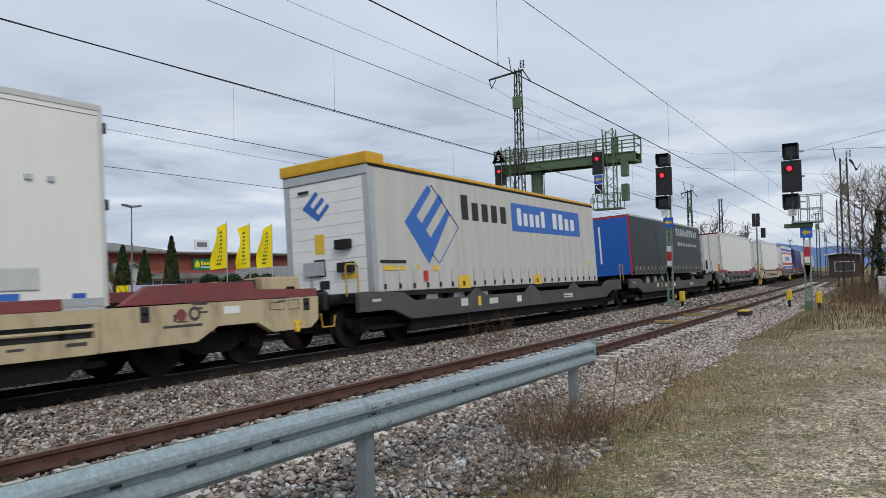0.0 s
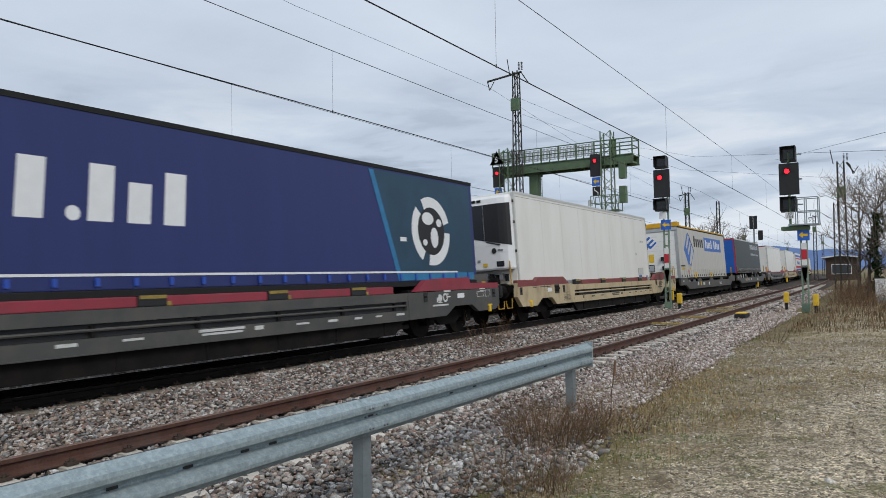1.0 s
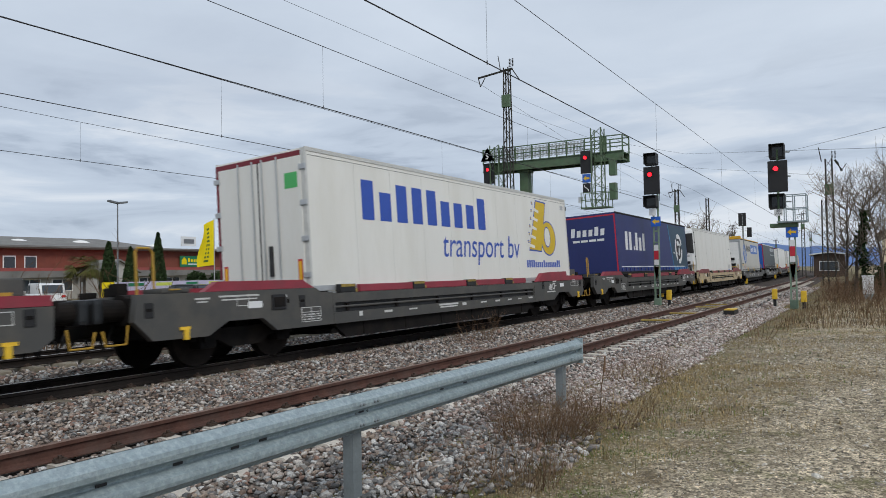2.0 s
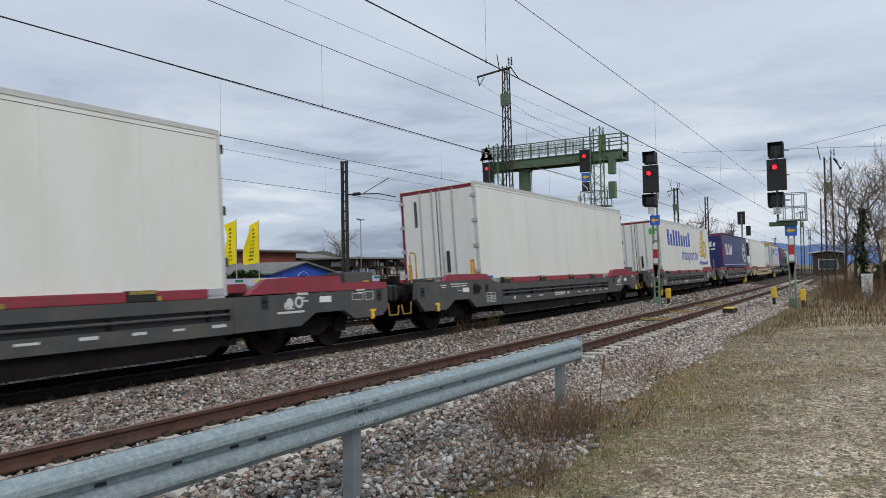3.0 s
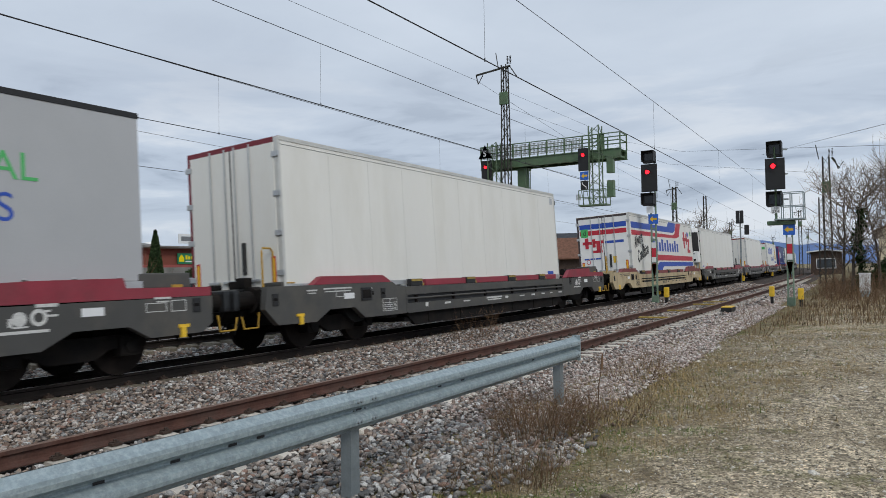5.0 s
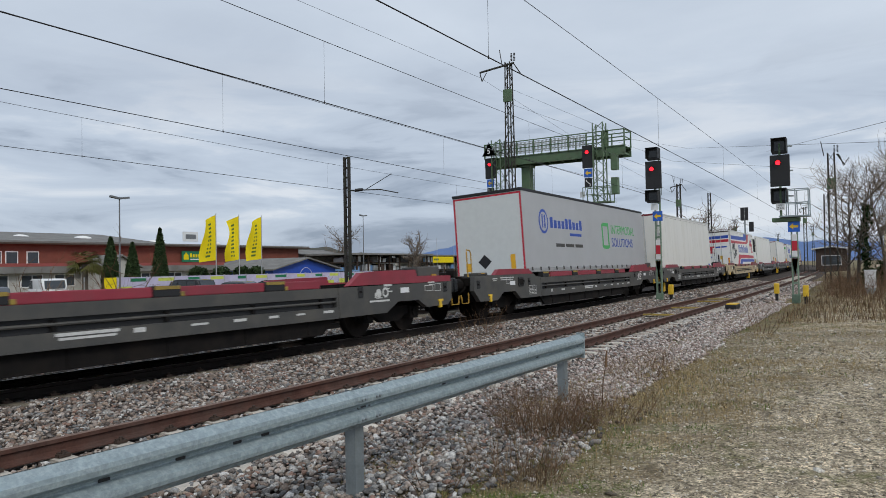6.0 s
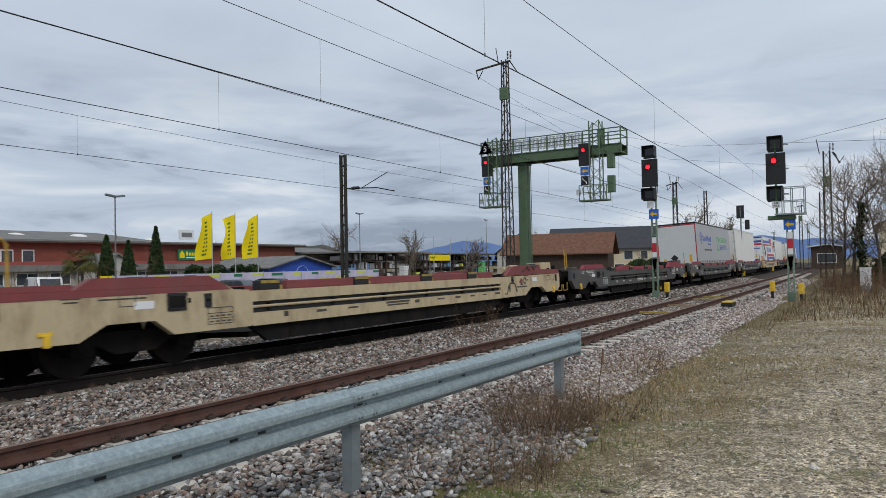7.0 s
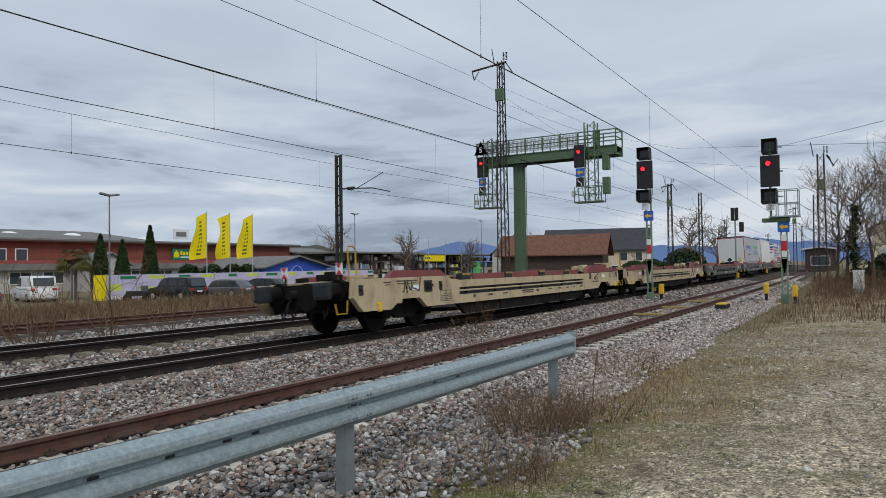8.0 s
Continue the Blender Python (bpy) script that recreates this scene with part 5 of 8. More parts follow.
pocket_wagon(20.0, 17.0, "dark grey pocket wagon with scalloped sills")
pocket_wagon(38.2, 17.0, "dark grey pocket wagon with scalloped sills")
for i, u in enumerate((58.0, 78.1, 98.2, 118.3, 138.4, 158.5, 178.6, 198.7)):
    cargo_wagon(u, M_GREY if i % 3 != 1 else M_BEIGE, M_DARKRED if i % 3 != 1 else M_OXIDE, GREY if i % 3 != 1 else BEIGE)

# ---- guard rail along the yard ----
def build_guard_rail():
    g = thing("guard_rail", "galvanised steel guard rail with a ribbed beam on posts", "guard rail", Matrix.Translation((0, 3.7, 0)))
    prof = [(0.0, 0.30), (-0.012, 0.298), (-0.035, 0.325), (-0.078, 0.350), (-0.083, 0.375), (-0.080, 0.405), (-0.030, 0.432), (-0.004, 0.445), (0.0, 0.455),
            (-0.004, 0.468), (-0.030, 0.482), (-0.080, 0.505), (-0.083, 0.535), (-0.078, 0.562), (-0.035, 0.590), (-0.012, 0.612), (0.0, 0.612)]
    prof = prof + [(y + 0.004, z) for y, z in reversed(prof)]
    for x0, x1, out in ((-8.0, 4.62, 0.0), (4.48, 9.30, -0.006)):
        bm = bmesh.new()
        rings = [[bm.verts.new((x, y + out, z)) for y, z in prof] for x in (x0, x1)]
        for j in range(len(prof)):
            bm.faces.new((rings[0][j], rings[1][j], rings[1][(j + 1) % len(prof)], rings[0][(j + 1) % len(prof)]))
        bmesh.ops.recalc_face_normals(bm, faces=bm.faces)
        part("beam", bm, M_GALV, g, smooth=False)
    end = bmesh.new()
    plate(end, [(9.12, 0.30), (9.55, 0.29), (9.56, 0.62), (9.12, 0.612)], -0.015, 0.0)
    rings = [[end.verts.new((x, y * 1.05 - 0.012, z)) for y, z in prof] for x in (9.08, 9.50)]
    for j in range(len(prof)):
        end.faces.new((rings[0][j], rings[1][j], rings[1][(j + 1) % len(prof)], rings[0][(j + 1) % len(prof)]))
    box(end, 9.50, 9.53, -0.09, 0.03, 0.285, 0.635, 0.006)
    part("end_piece", end, M_GALV, g, "flared galvanised end piece")
    for x in (-7.4, -3.4, 0.6, 4.6, 9.05):
        section = [(-0.055, 0.005), (0.055, 0.005), (0.055, 0.11), (0.035, 0.11), (0.035, 0.104), (0.048, 0.104), (0.048, 0.012), (-0.048, 0.012), (-0.048, 0.104), (-0.035, 0.104), (-0.035, 0.11), (-0.055, 0.11)]
        p = bmesh.new()
        foot, head = [[p.verts.new((x + a, b, z)) for a, b in section] for z in (-0.6, 0.60)]
        for j in range(len(section)):
            k = (j + 1) % len(section)
            p.faces.new((foot[j], foot[k], head[k], head[j]))
        p.faces.new(foot[::-1])
        p.faces.new(head)
        bmesh.ops.recalc_face_normals(p, faces=p.faces)
        part("post", p, M_GALV_DULL, g)
    for x in (4.53, 4.57, 4.72, 4.76, 9.16, 9.42):
        for z in (0.375, 0.452, 0.535):
            if z == 0.452 and x in (4.53, 4.76):
                continue
            y = -0.088 if z != 0.452 else -0.006
            b = bmesh.new()
            rod(b, (x, y, z), (x, y - 0.014, z), 0.013, 10, 0.008)
            part("bolt", b, M_GALV_DULL, g)
    for x in (2.35, 2.85, 3.30, 3.55, 4.64, 5.9, 6.35, 8.1, 9.22, 9.30):
        s = bmesh.new()
        box(s, x - 0.035, x + 0.035, -0.009, -0.004, 0.446, 0.464, 0.003)
        part("slot", s, M_BLACK, g)
    return g


build_guard_rail()


# ---- sleepers ----
def sleeper_mesh(name, mat):
    bm = bmesh.new()
    prof = [(-1.30, -0.02), (-1.26, 0.0), (-0.95, 0.0), (-0.55, -0.01), (-0.45, -0.035), (0.45, -0.035), (0.55, -0.01), (0.95, 0.0), (1.26, 0.0), (1.30, -0.02), (1.32, -0.2), (-1.32, -0.2)]
    lo = [bm.verts.new((-0.10 - (0.05 if z < -0.1 else 0), y, z)) for y, z in prof]
    hi = [bm.verts.new((0.10 + (0.05 if z < -0.1 else 0), y, z)) for y, z in prof]
    bm.faces.new(lo)
    bm.faces.new(hi[::-1])
    for j in range(len(prof)):
        k = (j + 1) % len(prof)
        bm.faces.new((lo[j], hi[j], hi[k], lo[k]))
    bmesh.ops.recalc_face_normals(bm, faces=bm.faces)
    me = bpy.data.meshes.new(name)
    bm.to_mesh(me)
    bm.free()
    me.materials.append(mat)
    return me


def fastening_mesh():
    bm = bmesh.new()
    for lat in (-0.7525, 0.7525):
        for s in (-1, 1):
            box(bm, -0.06, 0.06, lat + s * 0.115 - 0.035, lat + s * 0.115 + 0.035, 0.0, 0.03)
            rod(bm, (0, lat + s * 0.115, 0.03), (0, lat + s * 0.115, 0.065), 0.02, 6)
            rod(bm, (-0.05, lat + s * 0.095, 0.035), (0.05, lat + s * 0.095, 0.035), 0.012, 5)
    me = bpy.data.meshes.new("fastening")
    bm.to_mesh(me)
    bm.free()
    me.materials.append(M_FASTENER)
    return me


FAST = fastening_mesh()
for track, off, lean, lift, mat, s0, n, fast_to in ((track_siding, SIDING_Y, 0.0, -0.222, M_SLEEPER, -0.4, 150, 45), (track_main, TRACK_Y, CANT, -0.172, M_SLEEPER_OLD, 1.2, 120, 30),
                                                    (track_far, FAR_Y, 0.03, -0.172, M_SLEEPER_OLD, 2.0, 70, 16), (track_back, BACK_Y, 0.0, -0.195, M_SLEEPER_OLD, 4.0, 50, 0)):
    me = sleeper_mesh("sleeper", mat)
    for i in range(n):
        s = s0 + 0.63 * i
        ob = new("sleeper", me)
        ob.parent = track
        ob.matrix_world = on_line(s, off, lean) @ Matrix.Translation((0, 0, lift)) @ Matrix.Rotation(random.uniform(-0.01, 0.01), 4, "Z")
        if i < fast_to:
            f = new("fastening", FAST)
            f.parent = ob


# ---- crushed stone, grass and twigs ----
RNG = np.random.default_rng(7)
ICO = bmesh.new()
bmesh.ops.create_icosphere(ICO, subdivisions=1, radius=1.0)
ICO_V = np.array([v.co[:] for v in ICO.verts])
ICO_F = np.array([[v.index for v in f.verts] for f in ICO.faces])
ICO.free()


def stones(name, pts, size, mat, label, category, flat=0.62):
    """Rough stones at the given points, joined."""
    n = len(pts)
    shape = ICO_V[None] * RNG.uniform(0.5, 1.35, (n, 12, 1))
    sc = size[:, None] * RNG.uniform(0.6, 1.15, (n, 3)) * np.array([1, 1, flat])
    v = shape * sc[:, None, :]
    a = RNG.uniform(0, 2 * np.pi, n)
    tilt = RNG.normal(0, 0.45, n)
    c, s = np.cos(tilt)[:, None], np.sin(tilt)[:, None]
    y, z = v[..., 1] * c - v[..., 2] * s, v[..., 1] * s + v[..., 2] * c
    x = v[..., 0]
    c, s = np.cos(a)[:, None], np.sin(a)[:, None]
    v = np.stack([x * c - y * s, x * s + y * c, z], -1) + pts[:, None, :]
    f = (ICO_F[None] + (np.arange(n) * 12)[:, None, None]).reshape(-1, 3)
    return tagged(fast_mesh(name, v.reshape(-1, 3), f, mat), label, category, kind="stuff")


def bend(x):
    return CURVE * x * x / 2


def bed_height(c):
    """Height of the stone bed's surface at c metres across, abreast of the camera."""
    return np.interp(c, [2.2, 3.4, 4.1, 4.8, 8.1, 8.9, 9.47, 12.35, 13.55, 17.35, 18.7], [-0.20, -0.24, -0.295, -0.255, -0.265, -0.20, -0.118, -0.25, -0.225, -0.21, -0.27])


def ballast(x0, x1, c0, c1, per_m2, size, spread=0.35):
    n = int((x1 - x0) * (c1 - c0) * per_m2)
    x, c = RNG.uniform(x0, x1, n), RNG.uniform(c0, c1, n)
    keep = np.ones(n, bool)
    for off, s0 in ((SIDING_Y, -0.4), (TRACK_Y, 1.2), (FAR_Y, 2.0)):
        lat = c - off
        phase = np.abs((x - s0 + 0.315) % 0.63 - 0.315)
        keep &= ~((phase < 0.125) & (np.abs(lat) < 1.30) & (lat > (-1.21 if off == SIDING_Y else -1.30)))
        keep &= ~(np.abs(np.abs(lat) - 0.7525) < 0.10)
    keep &= RNG.uniform(0, 1, n) < np.clip((c - 2.5 - 0.35 * np.sin(x * 1.7)) / 0.9, 0.02, 1)
    x, c = x[keep], c[keep]
    z = bed_height(c) + RNG.uniform(-0.022, 0.02, len(x))
    tracks = np.abs(c - TRACK_Y) < 1.4
    z = np.where(tracks, -0.195 - (c - TRACK_Y) * CANT + RNG.uniform(-0.02, 0.01, len(x)), z)
    return np.stack([x, c + bend(x), z], -1), size * RNG.uniform(1 - spread, 1 + spread, len(x))


batches = [ballast(-1.0, 9.0, 2.5, 10.3, 640, 0.034, 0.5), ballast(9.0, 17.0, 3.0, 10.3, 420, 0.038, 0.45), ballast(17.0, 34.0, 3.2, 10.3, 170, 0.05),
           ballast(34.0, 70.0, 3.6, 10.3, 30, 0.09), ballast(5.0, 20.0, 11.2, 18.4, 140, 0.05), ballast(20.0, 40.0, 11.5, 18.4, 40, 0.07),
           ballast(5.0, 34.0, 18.2, 23.4, 45, 0.06)]
spots, sizes = np.concatenate([b[0] for b in batches]), np.concatenate([b[1] for b in batches])
across = spots[:, 1] - bend(spots[:, 0])
grey_share = np.interp(across, [3.0, 4.4, 5.4, 12, 16, 19], [0.8, 0.65, 0.28, 0.28, 0.5, 0.85])
grey = RNG.uniform(0, 1, len(spots)) < grey_share
shoulder = (spots[:, 0] > 7.5 + RNG.normal(0, 0.8, len(spots))) & (across < 4.9 + RNG.normal(0, 0.25, len(spots)))
stones("gravel", spots[shoulder], sizes[shoulder] * 0.8, M_BALLAST_PINK, "pinkish pale gravel on the siding's shoulder", "gravel")
grey, brown = grey & ~shoulder, ~grey & ~shoulder
stones("ballast", spots[brown], sizes[brown], M_BALLAST, "red-brown crushed stone ballast between the tracks", "ballast")
stones("ballast", spots[grey], sizes[grey], M_BALLAST_GREY, "grey crushed stone ballast beside the tracks", "ballast")

M_PEBBLE = stone_material("pale_pebbles", [(0.46, 0.39, 0.29), (0.30, 0.245, 0.175), (0.58, 0.52, 0.43), (0.20, 0.165, 0.12), (0.38, 0.32, 0.235), (0.66, 0.62, 0.55), (0.27, 0.235, 0.19), (0.13, 0.11, 0.085)])
OCT_V = np.array([(1, 0, 0), (0, 1, 0), (-1, 0, 0), (0, -1, 0), (0, 0, 1), (0, 0, -1)], float)
OCT_F = np.array([(0, 1, 4), (1, 2, 4), (2, 3, 4), (3, 0, 4), (1, 0, 5), (2, 1, 5), (3, 2, 5), (0, 3, 5)])


def pebbles(n, x0, x1, y0, y1, small, label, power=1.4):
    """Loose pebbles, thicker towards x0."""
    x = x0 + (x1 - x0) * RNG.uniform(0, 1, n) ** power
    y = RNG.uniform(y0, y1, n)
    z = np.array([ground_height(a, b) for a, b in zip(x, y)])
    size = (RNG.gamma(1.3, 0.0036, n) + small) * np.interp(x, [2, 6, 16], [0.7, 0.85, 1.2])
    v = OCT_V[None] * RNG.uniform(0.7, 1.3, (n, 6, 1)) * (size[:, None] * RNG.uniform(0.7, 1.2, (n, 3)) * np.array([1, 1, 0.6]))[:, None, :]
    a = RNG.uniform(0, 2 * np.pi, n)
    c, s_ = np.cos(a)[:, None], np.sin(a)[:, None]
    v = np.stack([v[..., 0] * c - v[..., 1] * s_, v[..., 0] * s_ + v[..., 1] * c, v[..., 2]], -1) + np.stack([x, y, z + size * 0.1], -1)[:, None, :]
    f = (OCT_F[None] + (np.arange(n) * 6)[:, None, None]).reshape(-1, 3)
    return tagged(fast_mesh("pebbles", v.reshape(-1, 3), f, M_PEBBLE), label, "pebbles", kind="stuff")


pebbles(110000, 3.0, 20.0, -6.0, 3.6, 0.0045, "small pale pebbles strewn over the yard")
n = 900
px_, py_ = 3.5 + 12 * RNG.uniform(0, 1, n), RNG.uniform(-3.0, 3.2, n)
keep = np.array([noise.noise(Vector((a * 0.55, b * 0.9, 8.0))) for a, b in zip(px_, py_)]) > 0.05
px_, py_ = px_[keep], py_[keep]
stones("cobbles", np.stack([px_, py_, np.array([ground_height(a, b) for a, b in zip(px_, py_)])], -1), RNG.gamma(3, 0.007, len(px_)) + 0.012, M_PEBBLE, "larger pale stones lying in the gravel", "stones", 0.45)


def blades(name, xs, ys, zs, height, lean, mat, label, width=0.004):
    n = len(xs)
    a = RNG.uniform(0, 2 * np.pi, n)
    d = np.stack([np.cos(a), np.sin(a), np.zeros(n)], -1)
    side = np.stack([-d[:, 1], d[:, 0], np.zeros(n)], -1) * width
    b = np.stack([xs, ys, zs], -1)
    ln = np.abs(RNG.normal(0, lean, n))[:, None]
    mid = b + d * (height[:, None] * ln * 0.35) + np.array([0, 0, 1]) * (height[:, None] * 0.6)
    tip = b + d * (height[:, None] * ln) + np.array([0, 0, 1]) * (height[:, None] * np.maximum(0.15, 1 - 0.4 * ln))
    v = np.stack([b - side, b + side, mid + side * 0.7, mid - side * 0.7, tip], 1).reshape(-1, 3)
    k = (np.arange(n) * 5)[:, None]
    f = np.concatenate([np.concatenate([k, k + 1, k + 2], 1), np.concatenate([k, k + 2, k + 3], 1), np.concatenate([k + 3, k + 2, k + 4], 1)])
    return tagged(fast_mesh(name, v, f, mat), label, "grass", kind="stuff")


M_STRAW = material("dry_straw_grass", (0.30, 0.22, 0.105), 0.8, per="island", spread=0.45, vary=0.1, bump=0)
M_GRASS = material("green_winter_grass", (0.105, 0.15, 0.025), 0.7, per="island", spread=0.4, vary=0.1, bump=0)
M_BRUSH = material("brown_dry_brush", (0.17, 0.115, 0.065), 0.85, per="island", spread=0.5, vary=0.1, bump=0)
M_TWIG = material("brown_dry_twigs", (0.16, 0.10, 0.06), 0.85, per="island", spread=0.4, vary=0.1, bump=0)
M_BARK = material("grey_bark", (0.13, 0.11, 0.09), 0.9, vary=0.3, scale=8)


def patchy(n, x0, x1, c0, c1, scale, cut, power=1.0):
    """Points in a strip, kept where a slow noise is high."""
    x = x0 + (x1 - x0) * RNG.uniform(0, 1, n) ** power
    c = RNG.uniform(c0, c1, n)
    keep = np.array([noise.noise(Vector((a * scale, b * scale, 3.1))) + 0.5 * noise.noise(Vector((a * scale * 4, b * scale * 4, 1.7))) for a, b in zip(x, c)]) > cut + RNG.normal(0, 0.22, len(x))
    x, c = x[keep], c[keep]
    y = c + bend(x)
    return x, y, np.array([ground_height(a, b) for a, b in zip(x, y)])


def yard_edge(x, y):
    """True where grass grows: beside the tracks, not on the beaten gravel."""
    c = y - bend(x)
    edge = np.interp(x, [3, 5.5, 8.5, 12, 19, 30], [1.9, 1.6, 1.3, 0.6, -0.6, -3.0]) + 0.5 * np.sin(x * 1.3) * 0.5
    return c > edge + RNG.normal(0, 0.35, len(x))


for args, h, lean, mat, label, w in (((90000, 4.0, 14.0, -0.8, 4.1, 1.6, 0.20), 0.042, 2.0, M_STRAW, "short dry straw-coloured grass on the verge", 0.0024),
                                     ((150000, 8.0, 60.0, -7.0, 4.2, 1.0, 0.05, 1.3), 0.065, 2.0, M_STRAW, "dry yellowed grass of the verge farther on", 0.0042),
                                     ((60000, 4.2, 8.8, 1.1, 3.2, 1.7, 0.16), 0.028, 1.8, M_GRASS, "short green grass among the dry stalks", 0.003),
                                     ((30000, 9.0, 45.0, -4.0, 3.6, 1.1, 0.30, 1.6), 0.05, 1.2, M_GRASS, "green grass patches on the verge", 0.005)):
    x, y, z = patchy(*args)
    ok = yard_edge(x, y) if args[3] < 1 else RNG.uniform(0, 1, len(x)) < np.clip((y - bend(x) - 1.3 - 0.4 * np.sin(x * 2.3)) / 1.3, 0, 1) ** 1.5
    x, y, z = x[ok], y[ok], z[ok]
    blades("verge_grass", x, y, z - 0.01, h * RNG.gamma(4, 0.25, len(x)), lean, mat, label, w)


x, y, z = patchy(90000, 0.0, 62.0, 23.3, 43.0, 0.3, -0.5)
blades("bank_grass", x, y, z, 0.42 * RNG.gamma(4, 0.25, len(x)), 0.8, M_BRUSH, "tall dry brown grass on the bank behind the tracks", 0.010)
x, y, z = patchy(60000, 22.0, 75.0, -13.0, 2.6, 0.7, 0.05)
blades("bank_grass", x, y, z, 0.26 * RNG.gamma(4, 0.25, len(x)), 0.9, M_BRUSH, "tall dry brown grass on the scrubby verge", 0.008)


def prisms(name, segs, mat, parent=None):
    """Thin three-sided tapering sticks from rows (a, b, ra, rb)."""
    A = np.array([s[0] for s in segs]); B = np.array([s[1] for s in segs])
    ra = np.array([s[2] for s in segs])[:, None, None]; rb = np.array([s[3] for s in segs])[:, None, None]
    d = B - A
    d /= np.linalg.norm(d, axis=1, keepdims=True) + 1e-9
    u = np.cross(d, np.array([0.31, 0.17, 0.93])); u /= np.linalg.norm(u, axis=1, keepdims=True) + 1e-9
    w = np.cross(d, u)
    ang = np.array([0, 2.094, 4.189])
    ring = u[:, None, :] * np.cos(ang)[None, :, None] + w[:, None, :] * np.sin(ang)[None, :, None]
    v = np.concatenate([A[:, None] + ring * ra, B[:, None] + ring * rb], 1).reshape(-1, 3)
    k = (np.arange(len(segs)) * 6)[:, None]
    f = np.concatenate([np.concatenate([k + i, k + (i + 1) % 3, k + 3 + (i + 1) % 3, k + 3 + i], 1) for i in range(3)])
    return fast_mesh(name, v, f, mat, parent)


def sprout(rng, base, direction, length, radius, depth, segs, wander=0.25, kids=(3, 5), shrink=0.62, lift=0.15, start=0.3):
    """A wandering branch with smaller ones on it."""
    p, d = np.array(base, float), np.array(direction, float)
    steps = 4 if depth > 0 else 3
    pts = [p.copy()]
    for i in range(steps):
        d = d + rng.normal(0, wander, 3) + np.array([0, 0, lift])
        d /= np.linalg.norm(d)
        p = p + d * length / steps
        pts.append(p.copy())
    for i in range(steps):
        r0, r1 = radius * (1 - 0.75 * i / steps), radius * (1 - 0.75 * (i + 1) / steps)
        segs.append((pts[i], pts[i + 1], r0, r1))
    if depth > 0:
        for _ in range(rng.integers(*kids)):
            f = rng.uniform(start, 1.0) * steps
            i = min(int(f), steps - 1)
            q = pts[i] + (pts[i + 1] - pts[i]) * (f - i)
            nd = d * 0.55 + rng.normal(0, 0.6, 3)
            nd[2] += 0.2
            sprout(rng, q, nd / np.linalg.norm(nd), length * shrink * rng.uniform(0.7, 1.1), radius * 0.5, depth - 1, segs, wander, kids, shrink, lift, start)


def shrub(x, c, height, width, stems, label, seed, depth=2, r=0.004, green=False):
    rng = np.random.default_rng(seed)
    segs = []
    for _ in range(stems):
        a = rng.uniform(0, 2 * math.pi)
        q = rng.uniform(0, 1) ** 0.5 * width * 0.5
        d = np.array([math.cos(a) * 0.5, math.sin(a) * 0.5, rng.uniform(0.6, 1.4)])
        sprout(rng, (math.cos(a) * q, math.sin(a) * q, 0), d / np.linalg.norm(d), height * rng.uniform(0.5, 1.0), r * rng.uniform(0.8, 1.4), depth, segs, 0.18, (2, 5), 0.45, 0.05, 0.25)
    y = c + bend(x)
    ob = prisms("dry_shrub", segs, M_GRASS if green else M_TWIG)
    ob.matrix_world = Matrix.Translation((x, y, ground_height(x, y) + 0.04))
    return tagged(ob, label, "shrub", "dry shrubs")


shrub(7.3, 3.25, 0.55, 1.1, 190, "reddish-brown dry bush beside the guard rail", 1, 2, 0.0036)
shrub(8.3, 2.95, 0.36, 1.3, 90, "tangled dry weeds under the guard rail's end", 2, 2, 0.003)
shrub(5.5, 2.7, 0.45, 0.7, 45, "dry brown weeds standing in green grass", 3, 2, 0.003)
shrub(5.0, 3.2, 0.55, 0.5, 10, "thin bare weed stalks on the stones", 4, 2, 0.003)
shrub(16.3, 9.05, 0.85, 0.9, 26, "bare twiggy bush growing in the ballast", 5, 2, 0.005)
shrub(15.3, 8.8, 0.45, 0.8, 24, "low bare brush growing in the ballast", 6, 2, 0.004)
shrub(19.2, 2.6, 1.15, 0.6, 9, "slender bare sapling on the verge", 7, 2, 0.007)
shrub(13.0, 3.6, 0.5, 0.5, 12, "dark dry weed stalks beside the siding", 8, 2, 0.004)
shrub(11.6, 3.4, 0.5, 1.0, 40, "dry weeds at the stones' edge", 9, 2, 0.004)
shrub(10.1, 18.3, 2.3, 1.3, 16, "tall bare shrub between the tracks", 10, 2, 0.017)
shrub(11.8, 17.9, 2.5, 0.5, 8, "tall bare sapling between the tracks", 11, 2, 0.016)
shrub(14.2, 18.2, 1.8, 1.0, 9, "bare sapling between the tracks", 12, 2, 0.014)
shrub(20.5, 19.0, 2.0, 1.2, 9, "bare sapling behind the second track", 13, 2, 0.010)
rngw = np.random.default_rng(21)
for i in range(56):
    x = rngw.uniform(24, 62)
    shrub(x, rngw.uniform(-9.5, 2.4) if x > 30 else rngw.uniform(-4.5, 1.5), rngw.uniform(0.8, 1.6), rngw.uniform(1.4, 2.6), 40, "low brown winter scrub on the verge", 100 + i, 2, 0.007)
for i in range(22):
    shrub(rngw.uniform(2, 34), rngw.uniform(24.0, 38.0), rngw.uniform(0.6, 1.2), rngw.uniform(1.8, 3.0), 40, "dry brown brush on the bank behind the tracks", 200 + i, 2, 0.010)
